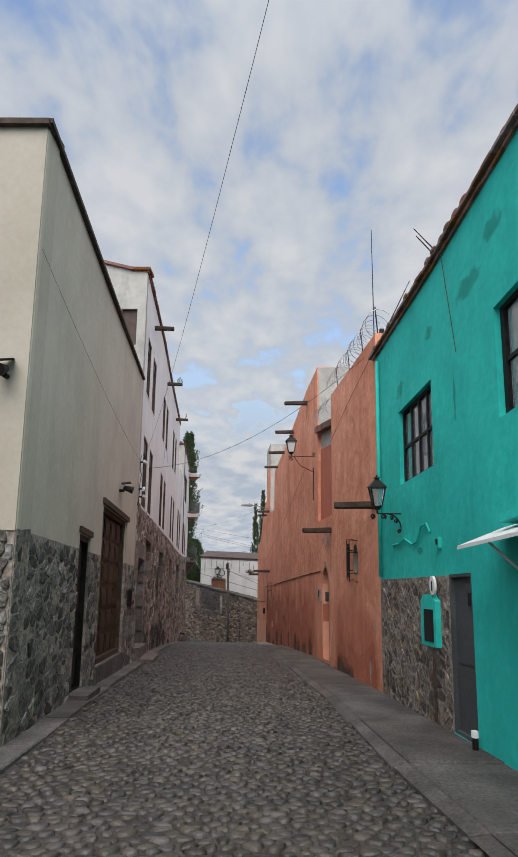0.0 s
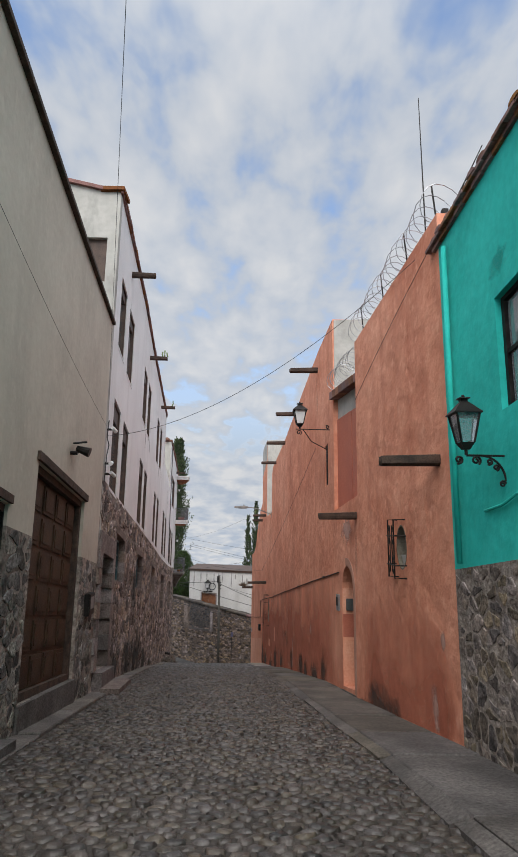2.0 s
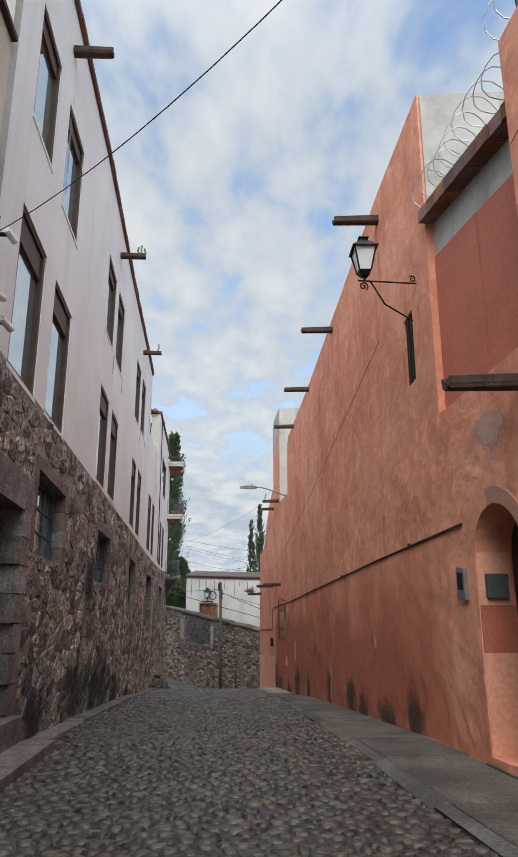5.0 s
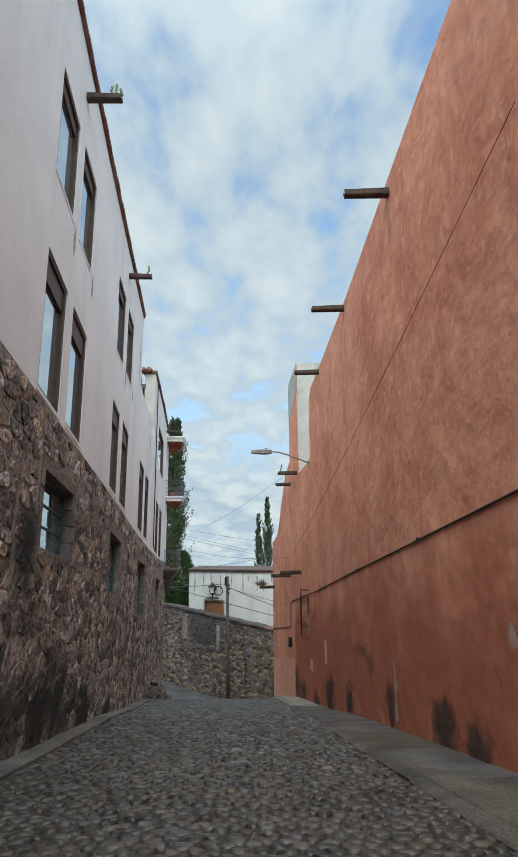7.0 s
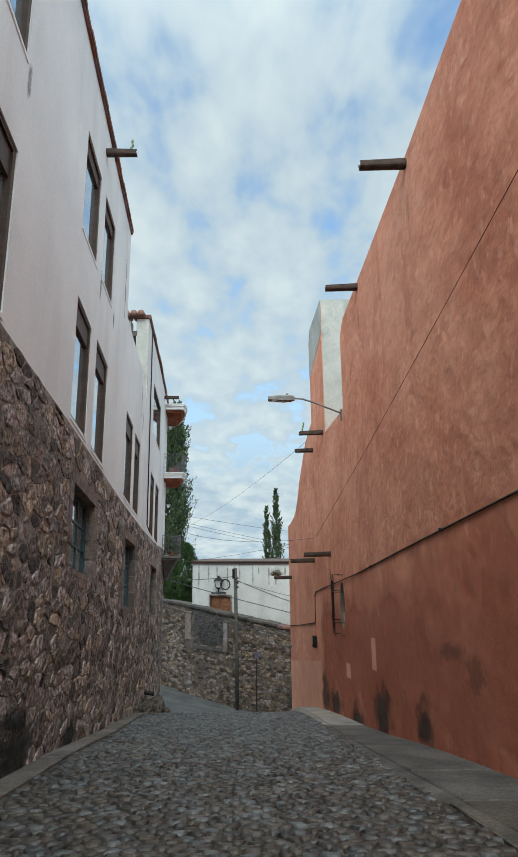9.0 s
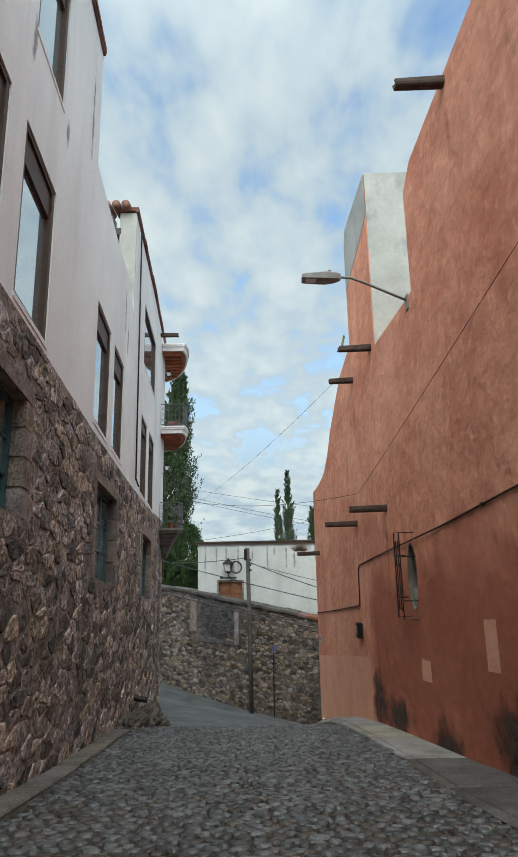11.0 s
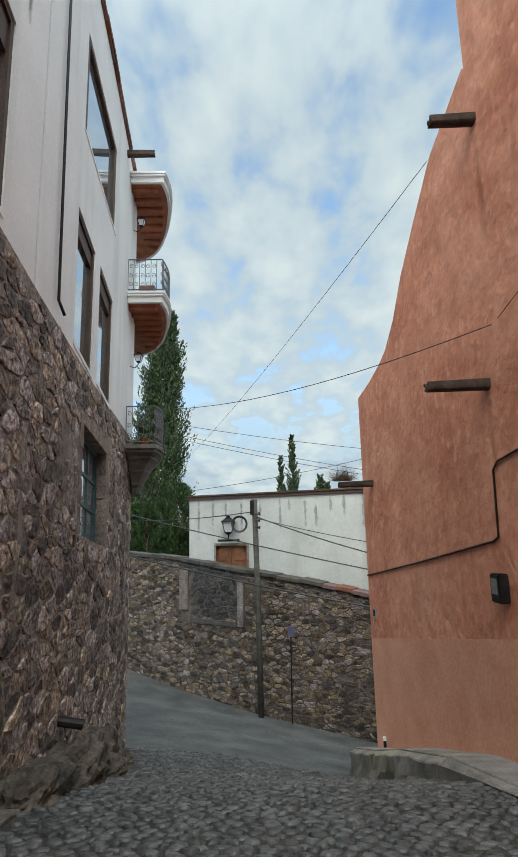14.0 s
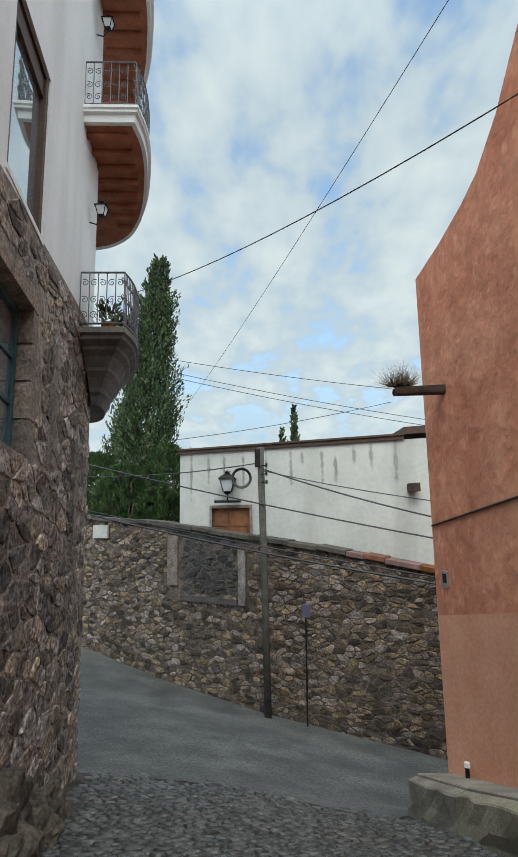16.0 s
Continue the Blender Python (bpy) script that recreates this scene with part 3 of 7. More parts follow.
def cross_point(x, s):
    y0 = 44.3 - 0.15 * (max(x, -8.0) + 6.2) if x < -1.0 else (44.5 + 0.2 * x if x < 0 else 44.6 - 0.5 * x)
    y = y0 + (CROSS_Y(x) - 0.05 - y0) * s
    return (x, y, ground_z(x, y) - 0.008 + 0.03 * min(1.0, s * 4))


sx = [-30, -20, -14, *np.arange(-11, 8.1, 0.5).tolist(), 10, 13]
cv = [[cross_bm.verts.new(cross_point(x, k / 10)) for x in sx] for k in range(11)]
for r0, r1 in zip(cv, cv[1:]):
    for i in range(len(sx) - 1):
        cross_bm.faces.new((r0[i], r0[i + 1], r1[i + 1], r1[i]))
smooth(tagged(part("road", cross_bm, M_ASPHALT), "smooth grey asphalt lane crossing below the cobbled street", "road", kind="structure"))

pavement = thing("pavement", (RX(20) - 0.5, 20, WALK(20)), "worn concrete pavement slabs along the terracotta wall", "pavement", kind="structure")
left_kerb = thing("kerb", (LX(20) + 0.2, 20, ROAD(20)), "narrow concrete gutter strip along the stone wall", "kerb", kind="structure")


def slab_bm(x0, x1, z, ya, yb, drop, lift=0.0):
    """A slab of the pavement between ya and yb: x0, x1 and z by y, with broken top edges."""
    bm = bmesh.new()
    c = []
    for inset, dz in ((0, -drop), (0, -0.015), (0.015, 0)):
        for x, y, sx_, sy in ((x0(ya), ya, 1, 1), (x1(ya), ya, -1, 1), (x1(yb), yb, -1, -1), (x0(yb), yb, 1, -1)):
            c.append(bm.verts.new((x + sx_ * inset, y + sy * inset, z(y) + dz + lift)))
    for k in (0, 4):
        for i in range(4):
            j = (i + 1) % 4
            bm.faces.new((c[k + i], c[k + j], c[k + 4 + j], c[k + 4 + i]))
    bm.faces.new(c[8:12])
    return bm


y = -8.0
while y < 44.2:
    yb = min(44.27, y + rnd.uniform(1.3, 2.3))
    if yb > 43.6:
        yb = 44.27
    m_slab = M_PALECONCRETE if y > 31 else M_CONCRETE
    part("slab", slab_bm(lambda v: RX(v) - KERB(v) + 0.16, lambda v: RX(v) + 0.1, WALK, y, yb - 0.012, 1.5, rnd.uniform(-0.006, 0.006)), m_slab, pavement)
    bm = slab_bm(lambda v: RX(v) - KERB(v), lambda v: RX(v) - KERB(v) + 0.15, WALK, y, yb - 0.02, 1.5, rnd.uniform(-0.012, 0.004))
    if y > 38:
        bmesh.ops.subdivide_edges(bm, edges=list(bm.edges), cuts=5, use_grid_fill=True)
        for v in bm.verts:
            q = noise.noise(v.co * 3.1)
            if v.co.x < RX(v.co.y) - KERB(v.co.y) + 0.1:
                v.co.x += 0.05 * q + 0.03 * noise.noise(v.co * 9)
                v.co.z += 0.015 * q
            if v.co.z > WALK(v.co.y) - 0.3:
                v.co.z -= 0.45 * max(0.0, RX(v.co.y) - KERB(v.co.y) + 0.2 - v.co.x)
    for v in bm.verts:
        if y < 37 and v.co.x < RX(v.co.y) - KERB(v.co.y) + 0.05 and v.co.z > ROAD(v.co.y):
            v.co.z = ROAD(v.co.y) + (v.co.z - ROAD(v.co.y)) * 0.35 + rnd.uniform(-0.012, 0.012)
            v.co.x += rnd.uniform(-0.03, 0.03)
    part("kerbstone", bm, m_slab, pavement)
    y = yb
y = 5.0
while y < 36.4:
    yb = min(36.5, y + rnd.uniform(1.2, 2.6))
    part("kerbstone", slab_bm(lambda v: LX(v) - 0.1, lambda v: LX(v) + 0.34, lambda v: ROAD(v) + 0.025, y, yb - 0.015, 0.3, rnd.uniform(-0.02, 0.02)), M_GUTTER, left_kerb)
    y = yb

# ---- beige house ----
BASE_L = line([(5.0, -0.6), (45.0, -9.5)])
TOP_BEIGE = line([(6.45, 8.18), (10.5, 7.72), (15.45, 6.93)])
STONE_L = line([(6.1, 2.92), (10.95, 2.21), (14.35, 1.72), (15.45, 1.55)])
beige = thing("beige_house", (-6, 11, ROAD(11)), "beige plastered house with a grey rubble stone base", "house")
H_NARROW = Hole(9.42, 10.2, 0.0, -0.13, 2.70)
H_BROWN = Hole(11.19, 14.02, 0.02, -0.40, 3.20)
part("wall", wall_bm(LX, 1, 0.45, STONE_L, TOP_BEIGE, 6.45, 15.45, [H_NARROW, H_BROWN]), M_BEIGE, beige, "pale beige plaster wall")
stone_base = part("stone_base", wall_bm(LX, 1, 0.45, BASE_L, STONE_L, 6.45, 15.45, [H_NARROW, H_BROWN]), M_MORTAR, beige, "grey rubble stone base")
bm = bmesh.new()
add_box(bm, (-7.695, 6.64, 5.5), (9.5, 0.44, 5.3))
part("wall", bm, M_CREAM, beige, "cream plaster end wall, darkened against the sun")
bm = bmesh.new()
add_box(bm, (-7.70, 6.655, 0.8), (9.5, 0.44, 4.2))
part("stone_base", bm, M_MORTAR, beige)
bm = bmesh.new()
for a, b in ((6.38, 15.45),):
    add_hex(bm, [(LX(a) + 0.07, a, TOP_BEIGE(a)), (LX(b) + 0.07, b, TOP_BEIGE(b)), (LX(b) - 0.5, b, TOP_BEIGE(b)), (LX(a) - 0.5, a, TOP_BEIGE(a)),
                 (LX(a) + 0.07, a, TOP_BEIGE(a) + 0.07), (LX(b) + 0.07, b, TOP_BEIGE(b) + 0.07), (LX(b) - 0.5, b, TOP_BEIGE(b) + 0.07), (LX(a) - 0.5, a, TOP_BEIGE(a) + 0.07)])
add_box(bm, (-7.7, 6.62, 8.19), (9.6, 0.56, 0.08))
part("coping", bm, M_BEAM, beige, "dark thin roof coping")
bm = bmesh.new()
add_hex(bm, [(-12.4, 6.9, 7.6), (-3.5, 6.9, 7.6), (-3.9, 15.4, 6.5), (-12.4, 15.4, 6.5), (-12.4, 6.9, 7.75), (-3.5, 6.9, 7.75), (-3.9, 15.4, 6.65), (-12.4, 15.4, 6.65)])
add_box(bm, (-12.4, 11, 3), (0.3, 9, 10))
part("roof", bm, M_CONCRETE, beige)


def panel_door(parent, front, side, h, recess, leaves, rows, label, mat=M_WOOD):
    """A door with leaves, rails, raised panels and a frame."""
    fr = part("door", frame_bm(front, side, h, 0.045, 0.035, -recess - 0.08, -recess + 0.10), M_BEAM if mat is M_WOOD else mat, parent, label)
    for k in range(leaves):
        a, b = 0.045 + 0.91 * k / leaves, 0.045 + 0.91 * (k + 1) / leaves - 0.004
        bm = bmesh.new()
        prism(bm, front, side, cell(h, a, b, 0.0, 0.965), -recess - 0.05, -recess)
        part("leaf", bm, mat, fr)
        w = b - a
        for r in range(rows):
            c0, c1 = 0.03 + 0.93 * r / rows, 0.03 + 0.93 * (r + 1) / rows
            cols = 2 if leaves == 2 else 1
            for q in range(cols):
                bm = bmesh.new()
                qa, qb = a + w * (q + 0.10) / cols, a + w * (q + 0.90) / cols
                prism(bm, front, side, cell(h, qa, qb, c0 + 0.012, c1 - 0.012), -recess, -recess + 0.022)
                prism(bm, front, side, cell(h, qa + 0.02 * (qb - qa) / 0.2, qb - 0.02 * (qb - qa) / 0.2, c0 + 0.03, c1 - 0.03), -recess + 0.022, -recess + 0.036)
                part("panel", bm, mat, fr)
    return fr


brown = panel_door(beige, LX, 1, H_BROWN, 0.16, 2, 6, "weathered brown panelled wooden double door")
bm = bmesh.new()
prism(bm, LX, 1, [(11.10, 3.24), (14.10, 2.79), (14.10, 2.91), (11.10, 3.36)], -0.1, 0.05)
part("lintel", bm, M_BEAM, beige, "dark wooden lintel over the double door")
narrow = panel_door(beige, LX, 1, H_NARROW, 0.14, 1, 4, "narrow black door in the stone base", M_IRON)
bm = bmesh.new()
prism(bm, LX, 1, [(9.35, 2.73), (10.27, 2.58), (10.27, 2.68), (9.35, 2.83)], -0.1, 0.04)
part("lintel", bm, M_BEAM, beige)
bm = bmesh.new()
prism(bm, LX, 1, [(9.3, -0.35), (10.3, -0.5), (10.3, -0.06), (9.3, 0.09)], -0.1, 0.32)
part("doorstep", bm, M_CONCRETE, beige)
bm = bmesh.new()
prism(bm, LX, 1, [(11.1, -0.7), (14.1, -1.1), (14.1, -0.40), (11.1, 0.03)], -0.2, 0.05)
part("doorstep", bm, M_GUTTER, beige)

# ---- white house ----
STONE_W = line([(15.45, 3.40), (21.5, 2.50), (27.8, 1.60), (33.4, 0.72), (36.9, 0.19), (40.0, -0.20), (43.2, -0.45), (44.0, -0.55)])
TOP_W1 = line([(15.45, 10.38), (20.9, 10.0), (25.9, 9.22), (32.7, 8.42)])
TOP_W2 = line([(32.7, 5.85), (34.6, 5.50), (36.0, 5.28), (36.9, 4.7)])
TOP_W3 = line([(36.9, 7.70), (40.7, 7.08), (44.0, 6.30)])
white = thing("white_house", (-7, 28, ROAD(28)), "tall white plastered house on a rubble stone base", "house")


def win(y0, y1, head, sill, slope=-0.15):
    return Hole(y0, y1, sill, sill + slope * (y1 - y0), head - sill)


LOW_WINS = [win(16.33, 17.42, 5.42, 3.25), win(17.93, 19.02, 5.18, 3.04), win(21.90, 23.04, 4.70, 2.53), win(23.45, 24.57, 4.48, 2.34),
            win(27.63, 28.76, 3.95, 1.76), win(29.26, 30.46, 3.77, 1.50), win(33.24, 34.45, 3.31, 0.96, -0.18), win(34.83, 35.92, 3.0, 0.70, -0.16)]
UP_WINS = [win(16.34, 17.30, 8.60, 6.75, -0.12), win(17.88, 18.98, 8.40, 6.50, -0.10), win(21.92, 23.07, 7.96, 6.07), win(23.47, 24.58, 7.79, 5.84, -0.12),
           win(27.62, 28.87, 7.34, 5.30, -0.08), win(29.35, 30.54, 7.21, 5.22, -0.09)]
END_WINS = [win(38.63, 39.75, 2.36, 0.12, -0.17), win(40.15, 41.3, 2.15, -0.08, -0.19)]
H_END_UP = Hole(38.77, 41.3, 3.91, 3.52, 1.9)
CELLAR = [win(17.94, 19.52, 2.19, 1.01, -0.17), win(22.54, 24.35, 1.46, 0.32, -0.13), win(28.15, 29.96, 0.71, -0.72, -0.16),
          win(33.80, 35.59, -0.12, -1.94, -0.13), win(39.40, 41.17, -1.0, -2.78, -0.14)]
H_STONEDOOR = Hole(15.86, 17.32, -0.72, -0.94, 2.50)
above = LOW_WINS + UP_WINS + END_WINS + [H_END_UP]
part("wall", wall_bm(LX, 1, 0.45, STONE_W, TOP_W1, 15.62, 32.7, above), M_WHITE, white, "smooth white plaster wall")
part("wall", wall_bm(LX, 1, 0.45, STONE_W, TOP_W2, 32.7, 36.9, above), M_WHITE, white, "low white parapet with dark water stains")
part("wall", wall_bm(LX, 1, 0.45, STONE_W, TOP_W3, 36.95, 44.0, above), M_WHITE, white)
# thin grey skin: this end face's shade is put into its colour
bm = bmesh.new()
add_box(bm, (LX(36.9) - 0.23, 36.925, 6.1), (0.46, 0.04, 3.1))
part("wall", bm, M_OLDWHITE, white)
stone_white = part("stone_base", wall_bm(LX, 1, 0.5, BASE_L, STONE_W, 15.45, 44.0, CELLAR + [H_STONEDOOR]), M_MORTAR, white, "rubble stone base storey")
# end walls, roofs and backs
bm = bmesh.new()
XC = LX(15.5)
for a, b, za, zb, lo, hi in ((XC, XC - 0.26, 10.38, 10.38, 2.0, None), (XC - 0.26, XC - 0.74, 10.38, 10.46, 2.0, 8.02), (XC - 0.26, XC - 0.74, 10.38, 10.46, 9.15, None),
                             (XC - 0.74, -5.1, 10.46, 10.62, 2.0, None), (-5.1, -6.5, 10.62, 11.0, 2.0, None), (-6.5, -12.5, 11.0, 11.0, 2.0, None)):
    za, zb = hi or za, hi or zb
    yb = 15.615 if a > XC - 0.3 else 15.9
    add_hex(bm, [(b, 15.45, lo), (a, 15.45, lo), (a, yb, lo), (b, yb, lo), (b, 15.45, zb), (a, 15.45, za), (a, yb, za), (b, yb, zb)])
part("wall", bm, M_OLDWHITE, white, "weathered white end wall, greyer than the street front")
bm = bmesh.new()
add_box(bm, (XC - 0.5, 15.58, 8.585), (0.50, 0.06, 1.15))
part("shutter", bm, M_FRAME, white, "closed grey-brown shutter in the end wall")
bm = bmesh.new()
for a, b, za, zb in ((15.9, 32.6, 9.6, 7.9), (32.6, 36.9, 4.4, 4.0), (36.9, 43.8, 7.0, 5.6)):
    add_hex(bm, [(-12.5, a, za), (LX(a) - 0.42, a, za), (LX(b) - 0.42, b, zb), (-12.5, b, zb), (-12.5, a, za + 0.2), (LX(a) - 0.42, a, za + 0.2), (LX(b) - 0.42, b, zb + 0.2), (-12.5, b, zb + 0.2)])
part("roof", bm, M_CONCRETE, white)
bm = bmesh.new()
for a, b, z0, z1 in ((32.25, 32.68, -6, 8.4), (43.55, 43.97, -10, 6.25)):
    add_box(bm, (-9.3 - (0.25 if a > 34 else 0), (a + b) / 2, (z0 + z1) / 2), (6.6, b - a, z1 - z0))
add_box(bm, (-12.9, 29.7, 1), (0.3, 28.5, 20))
part("wall", bm, M_WHITE, white)
bm = bmesh.new()
add_box(bm, (-9.55, 37.115, -0.2), (6.6, 0.37, 15.6))
part("wall", bm, M_OLDWHITE, white, "weathered end wall of the tower, shade in its grey")
# inner floors keep the rooms dark
bm = bmesh.new()
add_hex(bm, [(-12, 15.9, 2.4), (-4.2, 15.9, 2.4), (-6.6, 43.5, -1.6), (-12, 43.5, -1.6), (-12, 15.9, 2.6), (-4.2, 15.9, 2.6), (-6.6, 43.5, -1.4), (-12, 43.5, -1.4)])
part("floor_slab", bm, M_DARK, white)


def tall_window(parent, h, recess, transom, mull, group_label):
    """A brown framed window with a dark blind box above and glass below."""
    w = part("window", frame_bm(LX, 1, h, 0.07, 0.03, -recess - 0.07, -0.022), M_FRAME, parent, group_label)
    if transom:
        bm = bmesh.new()
        prism(bm, LX, 1, cell(h, 0.07, 0.93, 1 - transom, 0.968), -recess - 0.05, -0.055)
        part("blind_box", bm, M_FRAME, w, "brown panel over the glass")
    top = 1 - (transom or 0.035)
    for k in range(mull):
        a, b = 0.07 + 0.86 * k / mull, 0.07 + 0.86 * (k + 1) / mull
        bm = bmesh.new()
        prism(bm, LX, 1, cell(h, a, b, 0.032, top), -recess + 0.03, -recess + 0.037)
        part("pane", bm, M_MIRRORGLASS, w)
        if k:
            bm = bmesh.new()
            prism(bm, LX, 1, cell(h, a - 0.02, a + 0.02, 0.035, top), -recess - 0.06, -recess - 0.01)
            part("mullion", bm, M_FRAME, w)
    bm = bmesh.new()
    prism(bm, LX, 1, cell(h, -0.02, 1.02, -0.03, -0.001), -0.2, 0.012)
    part("sill", bm, M_WHITE, w)
    return w


for h in LOW_WINS:
    tall_window(white, h, 0.14, 0.2, 1, "tall brown-framed window reflecting the sky")
for h in UP_WINS + END_WINS:
    tall_window(white, h, 0.14, 0.15, 1, "brown-framed upper window")
tall_window(white, H_END_UP, 0.12, 0.0, 3, "wide brown-framed upper window")


def cellar_window(parent, h):
    """A deep window in the stone base, with a blue-green frame, glazing bars and a stone lintel."""
    w = part("window", frame_bm(LX, 1, h, 0.05, 0.05, -0.40, -0.170), M_TEALFRAME, parent, "deep-set window with blue-green glazing bars")
    for i in range(3):
        for j in range(3):
            a, b = 0.05 + 0.9 * i / 3, 0.05 + 0.9 * (i + 1) / 3
            c, d = 0.05 + 0.9 * j / 3, 0.05 + 0.9 * (j + 1) / 3
            bm = bmesh.new()
            prism(bm, LX, 1, cell(h, a + 0.008, b - 0.008, c + 0.008, d - 0.008), -0.215, -0.208)
            part("pane", bm, M_MIRRORGLASS, w)
    for i in (1, 2):
        bm = bmesh.new()
        prism(bm, LX, 1, cell(h, 0.05 + 0.3 * i - 0.013, 0.05 + 0.3 * i + 0.013, 0.05, 0.95), -0.230, -0.185)
        prism(bm, LX, 1, cell(h, 0.05, 0.95, 0.05 + 0.3 * i - 0.013, 0.05 + 0.3 * i + 0.013), -0.230, -0.185)
        part("glazing_bar", bm, M_TEALFRAME, w)
    bm = bmesh.new()
    prism(bm, LX, 1, cell(h, -0.08, 1.08, 0.992, 1.0 + 0.17 / h.h), -0.45, 0.012)
    part("lintel", bm, M_CUTSTONE, w, "cut stone lintel")
    for a, b in ((-0.14, 0.012), (0.988, 1.14)):
        for k in range(4):
            bm = bmesh.new()
            g = 0.012
            out = rnd.uniform(0.002, 0.018)
            prism(bm, LX, 1, cell(h, a + (rnd.uniform(0, 0.06) if a < 0 else 0), b - (rnd.uniform(0, 0.06) if b > 1 else 0), k / 4 + g, (k + 1) / 4 - g), -0.45, out)
            part("jamb_stone", bm, M_CUTSTONE, w)
    bm = bmesh.new()
    prism(bm, LX, 1, cell(h, -0.02, 1.02, -0.07, -0.002), -0.45, 0.012)
    part("sill", bm, M_CUTSTONE, w)


for h in CELLAR:
    cellar_window(white, h)

gate = panel_door(white, LX, 1, H_STONEDOOR, 0.36, 1, 5, "black door deep in a pink stone doorway", M_IRON)
for a, b in ((-0.20, 0.012), (0.988, 1.2)):
    for k in range(7):
        bm = bmesh.new()
        prism(bm, LX, 1, cell(H_STONEDOOR, a - (0.05 if k % 2 else 0), b, k / 7 + 0.004, (k + 1) / 7 - 0.004), -0.5, 0.06)
        part("jamb_stone", bm, M_CUTSTONE, gate)
bm = bmesh.new()
prism(bm, LX, 1, cell(H_STONEDOOR, -0.22, 1.22, 0.994, 1.17), -0.5, 0.06)
part("lintel", bm, M_CUTSTONE, gate, "pink cut stone lintel")
bm = bmesh.new()
prism(bm, LX, 1, cell(H_STONEDOOR, -0.08, 1.08, -0.24, -0.002), -0.5, 0.22)
prism(bm, LX, 1, cell(H_STONEDOOR, -0.16, 1.14, -0.30, -0.12), 0.22, 0.62)
part("doorstep", bm, M_CUTSTONE, gate, "two worn stone steps")

# terracotta coping tiles along the roof edge
for TOP, a0, a1 in ((TOP_W1, 15.4, 32.7), (TOP_W3, 36.85, 44.05)):
    y = a0
    while y < a1 - 0.05:
        yb = min(a1, y + 0.42)
        bm = bmesh.new()
        c = rnd.uniform(-0.008, 0.008)
        prism(bm, LX, 1, [(y, TOP(y) - 0.02 + c), (yb - 0.01, TOP(yb) - 0.02 + c), (yb - 0.01, TOP(yb) + 0.09 + c), (y, TOP(y) + 0.09 + c)], -0.5, 0.07 + c)
        prism(bm, LX, 1, [(y, TOP(y) - 0.07), (yb - 0.01, TOP(yb) - 0.07), (yb - 0.01, TOP(yb) - 0.021 + c), (y, TOP(y) - 0.021 + c)], -0.01, 0.05)
        part("coping_tile", bm, M_COPING, white)
        y = yb
xs_ = [-3.55, -4.07, -5.1, -6.5, -9.0]
zs_ = [10.38, 10.38, 10.62, 11.0, 11.0]
for (xa, za), (xb, zb) in zip(zip(xs_, zs_), list(zip(xs_, zs_))[1:]):
    bm = bmesh.new()
    add_hex(bm, [(xb, 15.36, zb), (xa, 15.36, za), (xa, 15.95, za), (xb, 15.95, zb), (xb, 15.36, zb + 0.09), (xa, 15.36, za + 0.09), (xa, 15.95, za + 0.09), (xb, 15.95, zb + 0.09)])
    part("coping_tile", bm, M_COPING, white)
# barrel tiles at the end of the low roof
for k in range(3):
    bm = bmesh.new()
    add_path(bm, [(-5.85 - 0.26 * k, 36.7, 7.80), (-5.85 - 0.26 * k, 37.3, 7.84)], 0.12, 10)
    smooth(part("roof_tile", bm, M_TILE, white))
bm = bmesh.new()
add_path(bm, [(LX(37.5) + 0.05, 37.5, 7.4), (LX(37.6) + 0.05, 37.6, 3.5), (LX(37.7) + 0.05, 37.7, 0.35), (LX(37.72) + 0.12, 37.76, 0.15)], 0.022, 8)
smooth(part("downpipe", bm, M_IRON, white, "thin black rain pipe"))

# ---- added houses, unseen behind the camera: close the street, shade the near ground ----
back = thing("unseen_corner_house", (-9, -6, ROAD(0)), "unseen plain plastered house, added to shade the near street", "house")
bm = bmesh.new()
for c, s in (((-4.9, -6.0, 2.4), (0.4, 17.0, 6.3)), ((-14.8, -6.0, 2.4), (0.4, 17.0, 6.3)), ((-9.85, 2.3, 2.4), (9.5, 0.4, 6.3)), ((-9.85, -14.3, 2.4), (9.5, 0.4, 6.3))):
    add_box(bm, c, s)
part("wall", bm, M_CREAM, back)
bm = bmesh.new()
add_box(bm, (-9.85, -6, 5.65), (10.3, 17.0, 0.2))
part("roof", bm, M_CONCRETE, back)
back = thing("unseen_end_house", (0, -20, ROAD(0)), "unseen tall plastered house, added to hold back the sun", "house")
bm = bmesh.new()
for c, s in (((0, -18.2, 6.0), (26, 0.4, 13.5)), ((0, -25.8, 6.0), (26, 0.4, 13.5)), ((-12.8, -22, 6.0), (0.4, 7.2, 13.5)), ((12.8, -22, 6.0), (0.4, 7.2, 13.5))):
    add_box(bm, c, s)
part("wall", bm, M_BEIGE, back)
bm = bmesh.new()
add_box(bm, (0, -22, 12.85), (26, 8, 0.2))
part("roof", bm, M_CONCRETE, back)

# ---- teal house ----
BASE_R = line([(-9.0, 0.5), (46.0, -9.6)])
TOP_TEAL = line([(-8.0, 9.05), (4.95, 7.05), (7.5, 6.62), (10.5, 6.23)])
STONE_T = line([(7.24, 2.31), (10.5, 1.86)])
teal = thing("teal_house", (5, 2, WALK(2)), "bright teal plastered house with clay tile eaves", "house")
H_T1 = Hole(7.60, 9.13, 3.79, 3.58, 1.25)
